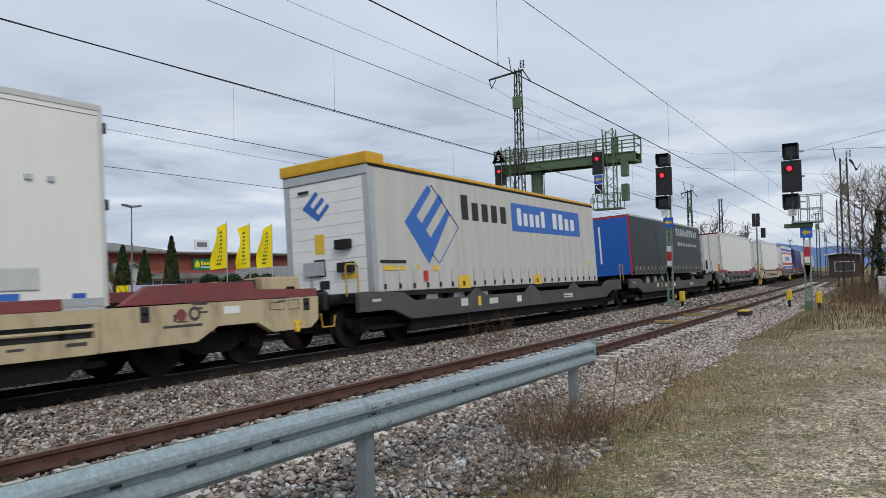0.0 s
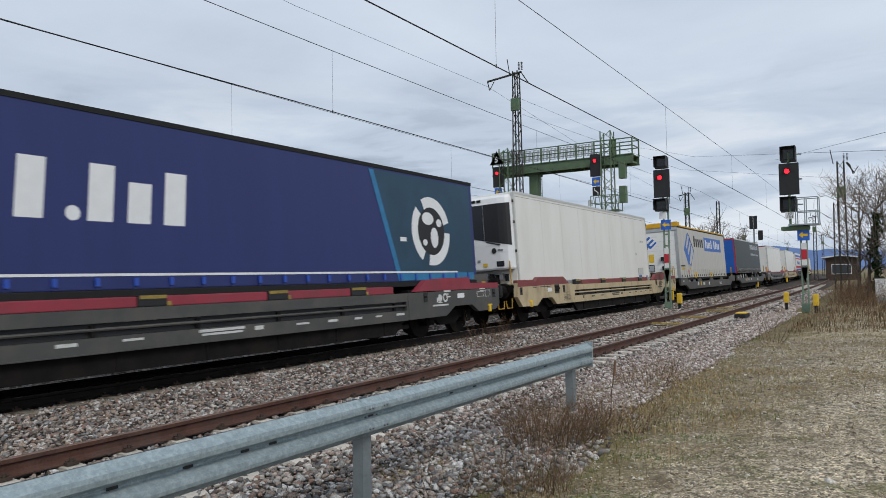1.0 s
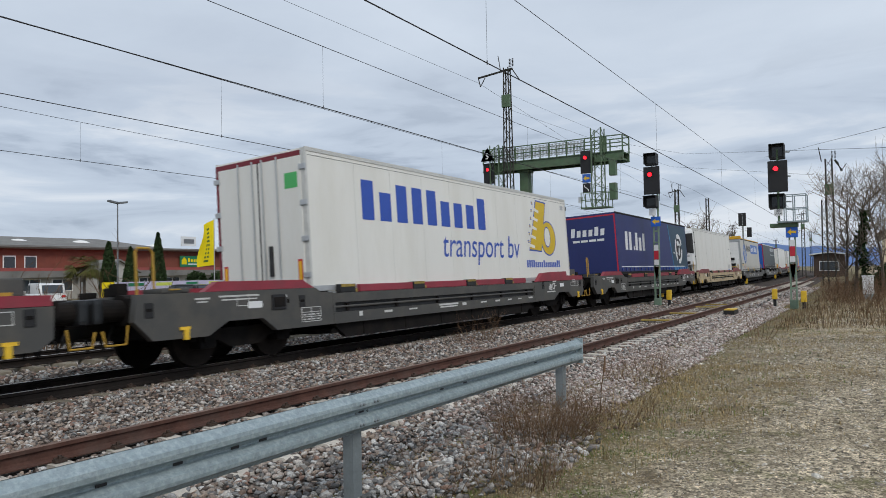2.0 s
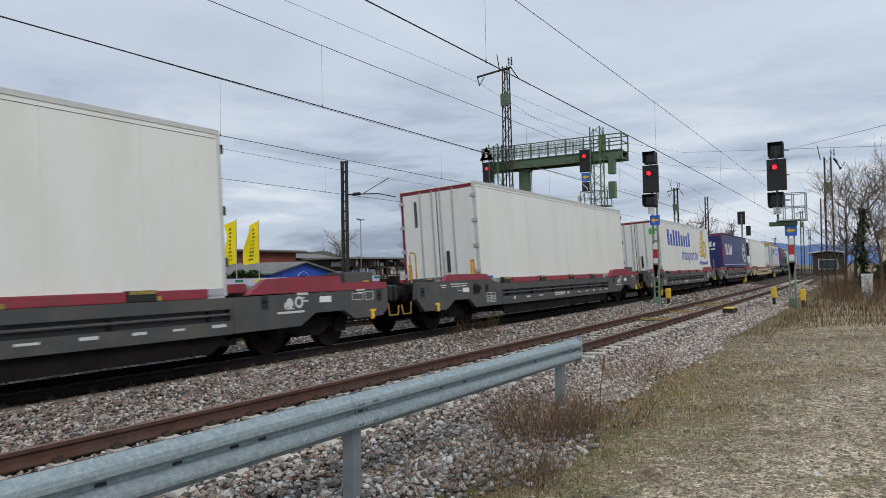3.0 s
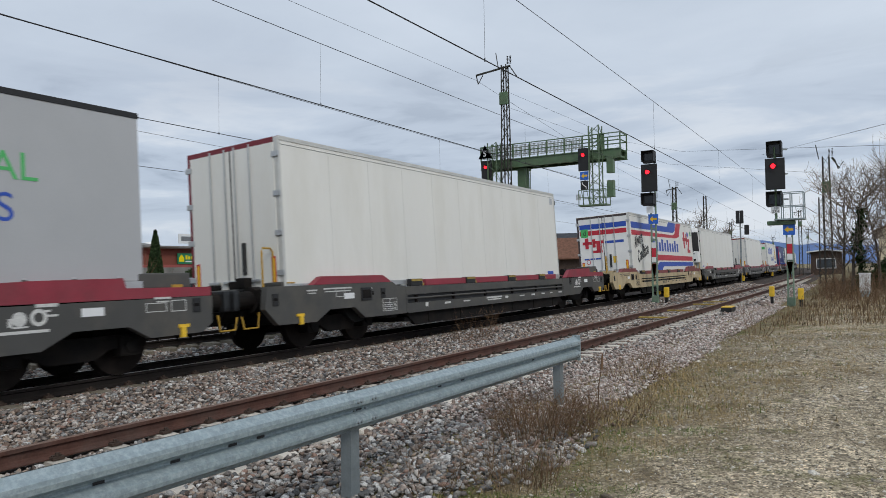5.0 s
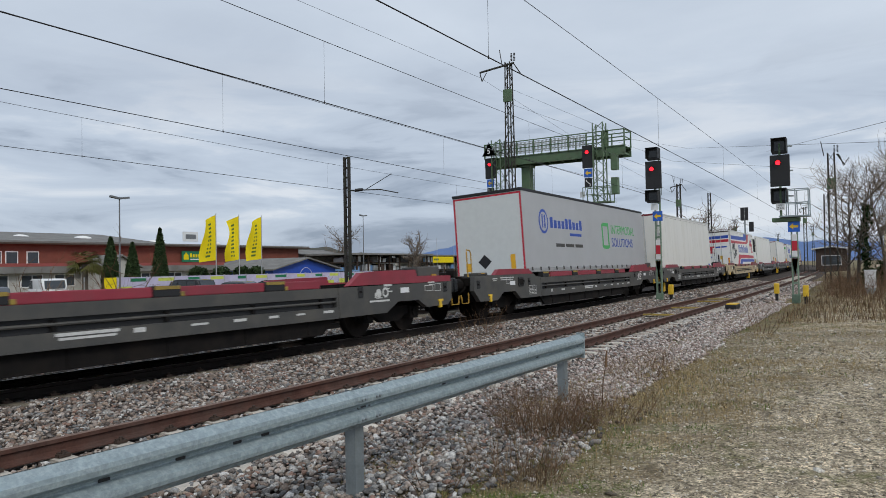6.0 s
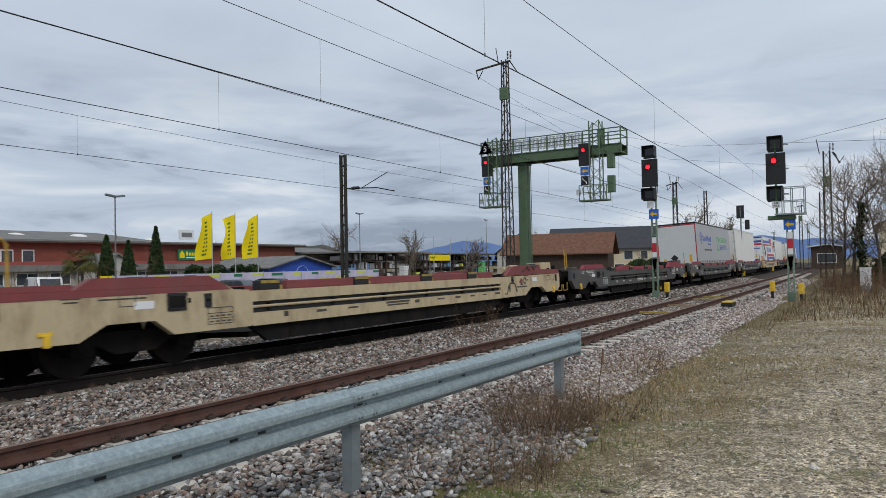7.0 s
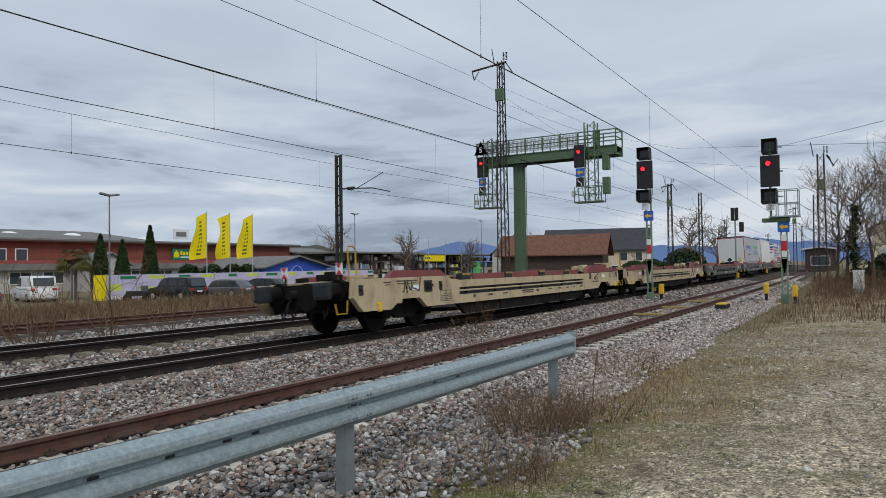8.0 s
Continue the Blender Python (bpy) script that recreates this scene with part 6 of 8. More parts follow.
for x, c, n_, h_, r_ in ((7.4, 3.2, 520, 0.24, 0.55), (8.4, 2.9, 420, 0.18, 0.8), (5.6, 2.6, 260, 0.22, 0.4), (10.6, 2.9, 420, 0.15, 0.9), (12.4, 3.2, 420, 0.18, 0.8), (9.4, 2.2, 320, 0.10, 0.8), (6.6, 2.3, 260, 0.12, 0.6)):
    q, a = RNG.uniform(0, 1, n_) ** 0.8 * r_, RNG.uniform(0, 2 * np.pi, n_)
    xs, ys_ = x + q * np.cos(a) * 1.3, c + bend(x) + q * np.sin(a)
    blades("dry_tuft", xs, ys_, np.array([ground_height(p, q_) for p, q_ in zip(xs, ys_)]), h_ * RNG.gamma(2.5, 0.4, n_), 1.7, M_STRAW if h_ < 0.2 else M_BRUSH, "tuft of dead brown stalks and straw", 0.0022)
# a lone dark stalk beside the guard rail's end
bm = pipe([(8.6, 3.05, -0.2), (8.62, 3.04, 0.1), (8.68, 3.02, 0.33)], 0.006, 6)
rod(bm, (8.68, 3.02, 0.30), (8.70, 3.01, 0.50), 0.018, 8, 0.010)
tagged(part("dry_stalk", bm, M_TWIG), "single dark dry flower stalk", "plant")

# ---- signals ----
def lamp_screen(parent, y, z0, z1, w, lit=None, x=0.0, hood=True, dark_lens=True):
    """Black signal screen facing -x with hooded lenses; lit: height of the red lamp."""
    s = part("signal_screen", boxed(x - 0.05, x + 0.06, y - w / 2, y + w / 2, z0, z1, 0.03), M_BLACK, parent)
    part("lamp_housing", boxed(x + 0.061, x + 0.28, y - w * 0.33, y + w * 0.33, z0 + 0.08, z1 - 0.08, 0.02), M_BLACK, s)
    if lit:
        b = bmesh.new()
        rod(b, (x - 0.052, y + 0.07, lit), (x - 0.075, y + 0.07, lit), 0.10, 20)
        part("red_lamp", b, M_REDLAMP, s, "lit red lamp")
        h = bmesh.new()
        for i in range(9):
            a = math.pi * i / 8
            bar(h, (x - 0.05, y + 0.07 + 0.125 * math.cos(a), lit + 0.125 * math.sin(a)), (x - 0.26, y + 0.07 + 0.125 * math.cos(a), lit + 0.125 * math.sin(a) - 0.02), 0.05, 0.008)
        part("lamp_hood", h, M_BLACK, s)
    return s


def indicator(parent, y, z0, z1, w, x=0.0):
    """Indicator box with a deep hood and a dark glass."""
    s = part("indicator_box", boxed(x - 0.02, x + 0.25, y - w / 2, y + w / 2, z0, z1, 0.025), M_BLACK, parent)
    h = bmesh.new()
    box(h, x - 0.30, x - 0.02, y - w / 2, y - w / 2 + 0.02, z0 + 0.05, z1)
    box(h, x - 0.30, x - 0.02, y + w / 2 - 0.02, y + w / 2, z0 + 0.05, z1)
    box(h, x - 0.32, x - 0.02, y - w / 2, y + w / 2, z1 - 0.02, z1 + 0.005)
    part("hood", h, M_BLACK, s)
    part("glass", boxed(x - 0.03, x - 0.021, y - w * 0.33, y + w * 0.33, z0 + 0.12, z1 - 0.12), M_DARKGLASS, s)
    return s


def arrow_sign(parent, y, z, size, x=-0.12):
    s = part("arrow_sign", boxed(x - 0.006, x + 0.006, y - size / 2, y + size / 2, z - size / 2, z + size / 2, 0.004), M_SIGNBLUE, parent, "blue sign with a yellow arrow")
    k = size
    pts = [(y + 0.38 * k, z), (y + 0.05 * k, z + 0.30 * k), (y + 0.05 * k, z + 0.11 * k), (y - 0.36 * k, z + 0.11 * k), (y - 0.36 * k, z - 0.11 * k), (y + 0.05 * k, z - 0.11 * k), (y + 0.05 * k, z - 0.30 * k)]
    bm = bmesh.new()
    f = bm.faces.new([bm.verts.new((x - 0.010, a, b)) for a, b in pts])
    g = bmesh.ops.extrude_face_region(bm, geom=[f])
    bmesh.ops.translate(bm, verts=[v for v in g["geom"] if isinstance(v, bmesh.types.BMVert)], vec=(0.003, 0, 0))
    part("arrow", bm, M_YELLOW, s)
    return s


def lattice(bm, h, w0, w1, steps, leg=0.035, brace=0.018, base=(0, 0, 0)):
    """Four legs with zigzag bracing, tapering from w0 to w1."""
    bx, by, bz = base
    wid = lambda f: (w0 + (w1 - w0) * f) / 2
    for sx in (-1, 1):
        for sy in (-1, 1):
            bar(bm, (bx + sx * wid(0), by + sy * wid(0), bz), (bx + sx * wid(1), by + sy * wid(1), bz + h), leg * 2, leg * 2)
    for i in range(steps):
        f0, f1 = i / steps, (i + 1) / steps
        for s in (-1, 1):
            k = s if i % 2 else -s
            bar(bm, (bx + k * wid(f0), by + s * wid(f0), bz + h * f0), (bx - k * wid(f1), by + s * wid(f1), bz + h * f1), brace * 2, brace)
            bar(bm, (bx + s * wid(f0), by + k * wid(f0), bz + h * f0), (bx + s * wid(f1), by - k * wid(f1), bz + h * f1), brace, brace * 2)
    return bm


def signal_mast(x, y, label, head_off, heads, plates, top, sign_z, basket=None):
    s = thing("light_signal", label, "railway signal", Matrix.Translation((x, y, -0.25)), "light signals")
    m = bmesh.new()
    for sy in (-1, 1):
        box(m, -0.07, 0.07, sy * 0.11 - 0.03, sy * 0.11 + 0.03, 0.0, top + 0.2)
    for i in range(int(top / 0.55)):
        box(m, -0.05, 0.05, -0.09, 0.09, 0.3 + i * 0.55, 0.38 + i * 0.55)
    box(m, -0.11, 0.11, -0.16, 0.16, 0.0, 0.40, 0.02)
    part("mast", m, M_GREEN_PALE, s, "pale green ribbed steel mast")
    for what, z0, z1, w, lit in heads:
        if what == "screen":
            lamp_screen(s, head_off, z0 + 0.25, z1 + 0.25, w, lit + 0.25 if lit else None, -0.3)
        else:
            indicator(s, head_off + (0.05 if z1 < 5.2 else 0), z0 + 0.25, z1 + 0.25, w, -0.3)
    arm = bmesh.new()
    for what, z0, z1, w, lit in heads:
        bar(arm, (0, 0, (z0 + z1) / 2 + 0.25), (-0.3, head_off, (z0 + z1) / 2 + 0.25), 0.08, 0.06)
    part("bracket", arm, M_GALV_DULL, s)
    arrow_sign(s, 0.0 if basket else -0.02, sign_z + 0.25, 0.47)
    for mat, z0, z1 in plates:
        part("mast_plate", boxed(-0.095, -0.085, -0.105, 0.105, z0 + 0.25, z1 + 0.25), mat, s)
    bm = bmesh.new()
    f = bm.faces.new([bm.verts.new((-0.10, a, b + 0.25)) for a, b in ((-0.12, 1.68), (0.12, 1.68), (0.0, 0.95))])
    bmesh.ops.solidify(bm, geom=[f], thickness=0.004)
    part("warning_triangle", bm, M_ORANGE, s, "tall orange triangle pointing down")
    return s


PLATES = [(M_SIGNWHITE, 2.45, 2.72), (M_RED, 2.02, 2.44), (M_SIGNWHITE, 1.76, 2.01)]
sig_a = signal_mast(34.6, 9.26, "pale green signal mast with black screens, red lamp lit", 0.08,
                    [("box", 6.56, 7.12, 0.58, None), ("screen", 5.16, 6.50, 0.76, 6.12), ("box", 4.50, 5.08, 0.60, None)], PLATES, 6.6, 3.85)
part("number_plate", boxed(-0.32, -0.31, -0.10, 0.24, 4.38, 4.72), M_SIGNWHITE, sig_a)
sig_b = signal_mast(33.9, 3.27, "pale green signal mast with work basket, red lamp lit", 0.46,
                    [("box", 6.22, 6.86, 0.60, None), ("screen", 4.80, 6.16, 0.78, 5.82), ("box", 4.06, 4.70, 0.62, None)], PLATES, 3.3, 3.06, basket=True)
idp = part("number_plate", boxed(-0.40, -0.39, 0.30, 0.64, 4.02, 4.31), M_SIGNWHITE, sig_b)
face_text(idp, "60", 0.15, (-0.402, 0.47, 4.235), M_BLACK)
face_text(idp, "ZR4", 0.15, (-0.402, 0.47, 4.095), M_BLACK)
bk = part("work_basket", boxed(-0.35, 0.45, -0.62, 0.55, 3.72, 3.78), M_GALV, sig_b, "galvanised railed work basket")
for yy in (-0.60, -0.1, 0.25):
    for xx in (-0.33, 0.43):
        b = bmesh.new()
        rod(b, (xx, yy, 3.75), (xx, yy, 4.90), 0.022, 6)
        part("rail_post", b, M_GALV, bk)
for zz in (4.32, 4.90):
    part("rail", pipe([(-0.33, 0.25, zz), (-0.33, -0.60, zz), (0.43, -0.60, zz), (0.43, 0.25, zz)], 0.022, 6), M_GALV, bk)
br = bmesh.new()
box(br, -0.2, 0.2, -0.25, 0.85, 3.52, 3.70, 0.04)
rod(br, (-0.3, 0.46, 3.7), (-0.3, 0.46, 6.9), 0.05, 10)
part("arm", br, M_GREEN, sig_b)
hoop = bmesh.new()
for zz in (5.1, 6.3):
    rod(hoop, (-0.2, 0.1, zz), (-0.2, -0.25, zz), 0.018, 6)
rod(hoop, (-0.2, -0.25, 5.1), (-0.2, -0.25, 6.3), 0.018, 6)
part("hoop", hoop, M_GALV_DULL, sig_a)

sig_c = thing("light_signal", "slim distant signal with black screens seen from the front", "railway signal", Matrix.Translation((70.1, 10.83, -0.25)), "light signals")
m = bmesh.new()
rod(m, (0, 0, 0), (0, 0, 5.7), 0.07, 10)
part("mast", m, M_GALV_DULL, sig_c)
for yy in (-0.28, 0.06):
    part("signal_screen", boxed(-0.12, -0.02, yy - 0.02, yy + 0.30, 5.6, 6.8, 0.02), M_BLACK, sig_c)
part("signal_screen", boxed(-0.12, -0.02, -0.75, -0.35, 4.55, 5.45, 0.02), M_BLACK, sig_c)


def yellow_cap(x, y, z=-0.25):
    bm = bmesh.new()
    box(bm, -0.13, 0.13, -0.11, 0.11, 0.32, 0.80, 0.05)
    c = part("cable_post", bm, M_YELLOW)
    leg = bmesh.new()
    box(leg, -0.08, 0.08, -0.06, 0.06, 0.0, 0.33, 0.01)
    part("foot", leg, M_BLACK, c)
    c.matrix_world = Matrix.Translation((x, y, z))
    return tagged(c, "yellow cable marker post with a dark foot", "marker post", "yellow marker posts")


for x, y in ((36.2, 4.3), (38.2, 10.05), (34.7, 8.75), (33.4, 2.85), (69.5, 10.6), (97, 11.4)):
    yellow_cap(x, y)
for x, w in ((24.4, 0.32), (28.4, 0.32), (33.2, 0.32), (35.5, 0.3)):
    p = part("track_board", boxed(-w * 0.35, w * 0.35, -0.62, 0.62, 0.0, 0.05, 0.01), M_YELLOW_DIRTY)
    p.matrix_world = on_line(x, SIDING_Y) @ Matrix.Translation((0, 0, -0.19)) @ Matrix.Rotation(radians(8), 4, "Z")
    tagged(p, "worn yellow board lying between the rails", "track board", "yellow boards in the siding")
p = part("switch_box", boxed(-0.5, 0.5, -0.2, 0.2, 0, 0.2, 0.03), M_BLACK)
part("lid", boxed(-0.42, 0.42, -0.18, 0.18, 0.20, 0.24, 0.01), M_YELLOW, p)
p.matrix_world = Matrix.Translation((29.6, 5.1, -0.28))
tagged(p, "black track-side box with a yellow lid", "track box")

cab = part("control_cabinet", boxed(-0.20, 0.20, -0.24, 0.24, 0.30, 1.15, 0.02), M_SIGNWHITE)
part("plinth", boxed(-0.18, 0.18, -0.21, 0.21, -0.05, 0.30, 0.02), M_GALV, cab)
part("roof", boxed(-0.23, 0.23, -0.27, 0.27, 1.14, 1.19, 0.015), M_SIGNWHITE, cab)
cab.matrix_world = Matrix.Translation((40.5, 0.62, -0.12))
tagged(cab, "pale grey electric cabinet on a concrete plinth", "cabinet")


# ---- signal gantry over the far tracks ----
def build_gantry():
    g = thing("signal_gantry", "green cantilever signal gantry with railed walkway", "signal gantry", Matrix.Translation((42.0, 0, 0)))
    part("column", boxed(-0.30, 0.30, 19.28, 19.86, -0.4, 8.06, 0.03), M_GREEN, g)
    part("column_head", boxed(-0.38, 0.38, 19.18, 19.96, 7.92, 8.07, 0.02), M_GREEN, g)
    lad = bmesh.new()
    for xx in (-0.2, 0.2):
        rod(lad, (xx, 19.18, 0), (xx, 19.18, 8.3), 0.025, 6)
    for i in range(27):
        rod(lad, (-0.2, 19.18, 0.3 * i + 0.2), (0.2, 19.18, 0.3 * i + 0.2), 0.015, 5)
    part("ladder", lad, M_GREEN, g)
    beam = bmesh.new()
    for xx in (-0.62, 0.55):
        box(beam, xx, xx + 0.07, 12.9, 22.36, 8.14, 8.62)
        box(beam, xx - 0.06, xx + 0.13, 12.9, 22.36, 8.08, 8.14)
        box(beam, xx - 0.06, xx + 0.13, 12.9, 22.36, 8.62, 8.67)
    for i in range(12):
        yy = 13.0 + i * 0.84
        box(beam, -0.62, 0.62, yy, yy + 0.05, 8.15, 8.25)
    box(beam, -0.55, 0.55, 12.9, 22.36, 8.56, 8.60)
    part("girder", beam, M_GREEN, g)
    rails = bmesh.new()
    for xx in (-0.66, 0.62):
        for zz in (9.60, 9.15):
            bar(rails, (xx, 12.9, zz), (xx, 22.36, zz), 0.06, 0.06)
        for i in range(9):
            yy = 12.93 + i * 1.175
            bar(rails, (xx, yy, 8.65), (xx, yy, 9.62), 0.07, 0.07)
    for yy in (12.93, 22.33):
        for zz in (9.60, 9.15):
            bar(rails, (-0.66, yy, zz), (0.62, yy, zz), 0.05, 0.05)
    part("railing", rails, M_GREEN, g)
    for i in range(8):
        y0 = 12.93 + i * 1.175 + 0.06
        if i in (0, 1):
            continue
        b = bmesh.new()
        for k in range(12):
            bar(b, (-0.63, y0 + 0.03 + k * 0.093, 8.78), (-0.63, y0 + 0.03 + k * 0.093, 9.52), 0.012, 0.045)
        for k in range(7):
            bar(b, (-0.63, y0, 8.80 + k * 0.118), (-0.63, y0 + 1.05, 8.80 + k * 0.118), 0.045, 0.012)
        part("mesh_panel", b, M_MESH, g, "pale grey wire mesh panel")
    part("solid_panel", boxed(-0.64, -0.60, 13.9, 14.35, 8.66, 9.62), M_GREEN, g)
    for yc, top in ((14.35, 10.06), (21.2, 9.75)):
        cage = bmesh.new()
        lattice(cage, top - 5.30, 0.62, 0.62, 9, 0.03, 0.016, (-0.95, yc, 5.30))
        box(cage, -1.35, -0.55, yc - 0.75, yc + 1.0, 5.24, 5.32)
        for yy in (yc - 0.72, yc + 0.97):
            for xx in (-1.33, -0.57):
                bar(cage, (xx, yy, 5.3), (xx, yy, 6.2), 0.04, 0.04)
        for zz in (5.75, 6.2):
            for xx in (-1.33, -0.57):
                bar(cage, (xx, yc - 0.72, zz), (xx, yc + 0.97, zz), 0.04, 0.04)
        for k in range(5):
            bar(cage, (-1.33, yc - 0.72 + k * 0.34, 5.3), (-1.33, yc - 0.55 + k * 0.34, 6.2), 0.03, 0.03)
        part("ladder_cage", cage, M_GREEN_CAGE, g)
    for yc, z0, z1 in ((15.0, 7.38, 8.76), (21.66, 7.27, 8.62)):
        s = lamp_screen(g, yc, z0, z1, 0.74, z1 - 0.42, -1.15)
        sg = arrow_sign(g, yc, z0 - 0.30, 0.52, -1.2)
        b = part("route_sign", boxed(-1.2, -1.19, yc - 0.24, yc + 0.24, z0 - 1.16, z0 - 0.60), M_BLACK, g, "black sign with a white bent line")
        ln = bmesh.new()
        rod(ln, (-1.205, yc + 0.13, z0 - 0.70), (-1.205, yc + 0.13, z0 - 0.80), 0.02, 6)
        rod(ln, (-1.205, yc + 0.13, z0 - 0.80), (-1.205, yc - 0.10, z0 - 0.98), 0.02, 6)
        rod(ln, (-1.205, yc - 0.10, z0 - 0.98), (-1.205, yc - 0.10, z0 - 1.10), 0.02, 6)
        part("bent_line", ln, M_SIGNWHITE, b)
        part("number_plate", boxed(-1.2, -1.19, yc - 0.05 + 0.3, yc + 0.25 + 0.3, z0 - 1.75, z0 - 1.4), M_SIGNWHITE, g)
    for yc, zc in ((14.2, 7.75), (14.2, 6.3)):
        part("back_box", boxed(-0.8, -0.4, yc - 0.85, yc - 0.45, zc - 0.55, zc + 0.45, 0.03), M_GREEN, g)
    # speed triangle with its figure
    tri = bmesh.new()
    f = tri.faces.new([tri.verts.new((-1.42, a, b)) for a, b in ((21.62 - 0.50, 8.72), (21.62 + 0.50, 8.72), (21.62, 9.62))])
    bmesh.ops.solidify(tri, geom=[f], thickness=0.006)
    t = part("speed_sign", tri, M_SIGNWHITE, g, "white-edged black triangle with a figure")
    tri = bmesh.new()
    f = tri.faces.new([tri.verts.new((-1.44, a, b)) for a, b in ((21.62 - 0.37, 8.79), (21.62 + 0.37, 8.79), (21.62, 9.46))])
    bmesh.ops.solidify(tri, geom=[f], thickness=0.004)
    part("sign_field", tri, M_BLACK, t)
    face_text(t, "5", 0.52, (-1.46, 21.62, 9.02), M_SIGNWHITE, bold=0.01)
    part("sign_bracket", boxed(-1.41, -0.6, 21.55, 21.69, 8.95, 9.02), M_GREEN, g)
    return g


M_MESH = material("galvanised_mesh", (0.42, 0.44, 0.43), 0.6, 0.3, vary=0.1)
M_GREEN_CAGE = material("cage_green_paint", (0.10, 0.15, 0.085), 0.6, vary=0.25, scale=4)
build_gantry()


# ---- masts and wires ----
def lattice_mast(x, y, top, w0, w1, label, arm=None, ground=-0.3):
    t = thing("catenary_mast", label, "catenary mast", Matrix.Translation((x, y, ground)), "catenary masts")
    h = top - ground
    part("lattice", lattice(bmesh.new(), h, w0, w1, max(8, int(h / 0.62)), 0.032, 0.016), M_LATTICE, t)
    if arm:
        a = bmesh.new()
        bar(a, (0, -0.4, h - 0.1), (0, arm, h - 0.35), 0.10, 0.10)
        bar(a, (0, arm, h - 0.35), (0, arm - 0.15, h - 0.95), 0.05, 0.05)
        bar(a, (0, arm - 0.5, h - 0.42), (0, arm - 0.15, h - 0.95), 0.04, 0.04)
        bar(a, (0, -0.35, h - 0.1), (0.1, -0.85, h - 0.9), 0.08, 0.06)
        part("cross_arm", a, M_LATTICE, t)
        for yy in (-0.22, -0.42):
            ins = bmesh.new()
            for k in range(6):
                rod(ins, (0, yy, h + 0.05 + k * 0.09), (0, yy, h + 0.10 + k * 0.09), 0.075, 10, 0.03)
            part("insulator", ins, M_BLACK, t)
        rod_ = bmesh.new()
        rod(rod_, (0, 0.45, h - 0.15), (0, 0.62, h + 0.9), 0.03, 6)
        part("top_rod", rod_, M_LATTICE, t)
        part("mast_box", boxed(-0.3, -0.1, -0.28, 0.28, h - 2.6, h - 1.8, 0.02), M_GREEN, t)
    return t


lattice_mast(40.9, 20.25, 14.7, 0.60, 0.32, "tall dark lattice mast with a cross arm on top", arm=2.1)
lattice_mast(82.2, 19.6, 10.5, 0.55, 0.36, "lattice catenary mast farther down the line", arm=0.9)
lattice_mast(57.5, 3.05, 9.2, 0.50, 0.40, "lattice catenary mast beside the siding", arm=-0.6)
for x, y, top in ((125, 10.5, 10.0), (150, 25, 10.0), (205, 15.5, 10.5), (260, 30, 10.5)):
    lattice_mast(x, y, top, 0.5, 0.35, "distant lattice catenary mast", arm=0.8)
for x, y, top in ((73.5, 4.4, 7.6), (44.5, -1.2, 6.9), (43.8, -2.8, 7.0), (98.8, 19.6, 10.8)):
    lattice_mast(x, y, top, 0.5, 0.32, "slender lattice mast with a weathered finish")

pole = thing("catenary_pole", "dark twin-channel catenary pole with a cantilever", "catenary mast", Matrix.Translation((29.07, 24.0, -0.4)), "catenary masts")
b = bmesh.new()
for yy in (-0.14, 0.14):
    box(b, -0.09, 0.09, yy - 0.045, yy + 0.045, 0, 7.88)
for k in range(15):
    box(b, -0.02, 0.02, -0.12, 0.12, 0.5 + k * 0.52, 0.58 + k * 0.52)
part("shaft", b, M_LATTICE, pole)
c = bmesh.new()
rod(c, (0, -0.15, 6.1), (0, -2.2, 6.0), 0.03, 8)
rod(c, (0, -2.2, 6.0), (0, -3.3, 5.75), 0.025, 8)
rod(c, (0, -1.2, 6.05), (0, -2.9, 6.75), 0.02, 6)
part("cantilever", c, M_LATTICE, pole)
c = bmesh.new()
for k in range(6):
    rod(c, (0, -0.6 - k * 0.08, 6.08), (0, -0.66 - k * 0.08, 6.08), 0.09, 10, 0.05)
part("insulator", c, M_BLACK, pole)


def wire(points, r=0.006, label="thin overhead wire", name="overhead_wire"):
    return tagged(part(name, pipe(points, r, 5), M_WIRE), label, "overhead wire", "overhead wires")


def catenary(off, contact, messenger, sag, low_at, span, s0, s1, droppers, r=0.008, r2=0.007, name="catenary"):
    """Contact wire with the messenger that sags between supports, and droppers."""
    t = thing("catenary_wire", "contact wire hung by droppers from a sagging messenger wire", "overhead wire", group="overhead wires", kind="")
    n = int((s1 - s0) / 2.5)
    ss = [s0 + (s1 - s0) * i / n for i in range(n + 1)]
    up = lambda s: messenger - sag * (1 - ((((s - low_at) / span + 0.5) % 1.0 - 0.5) * 2) ** 2)
    part("contact_wire", pipe([line_at(s, off)[0] + Vector((0, 0, contact)) for s in ss], r, 5), M_WIRE, t)
    part("messenger_wire", pipe([line_at(s, off)[0] + Vector((0, 0, up(s))) for s in ss], r2, 5), M_WIRE, t)
    for s in droppers:
        p = line_at(s, off)[0]
        b = bmesh.new()
        rod(b, p + Vector((0, 0, contact)), p + Vector((0, 0, up(s))), 0.0035, 4)
        rod(b, p + Vector((0, 0, contact - 0.03)), p + Vector((0, 0, contact + 0.05)), 0.012, 5)
        part("dropper", b, M_WIRE, t)
    return t


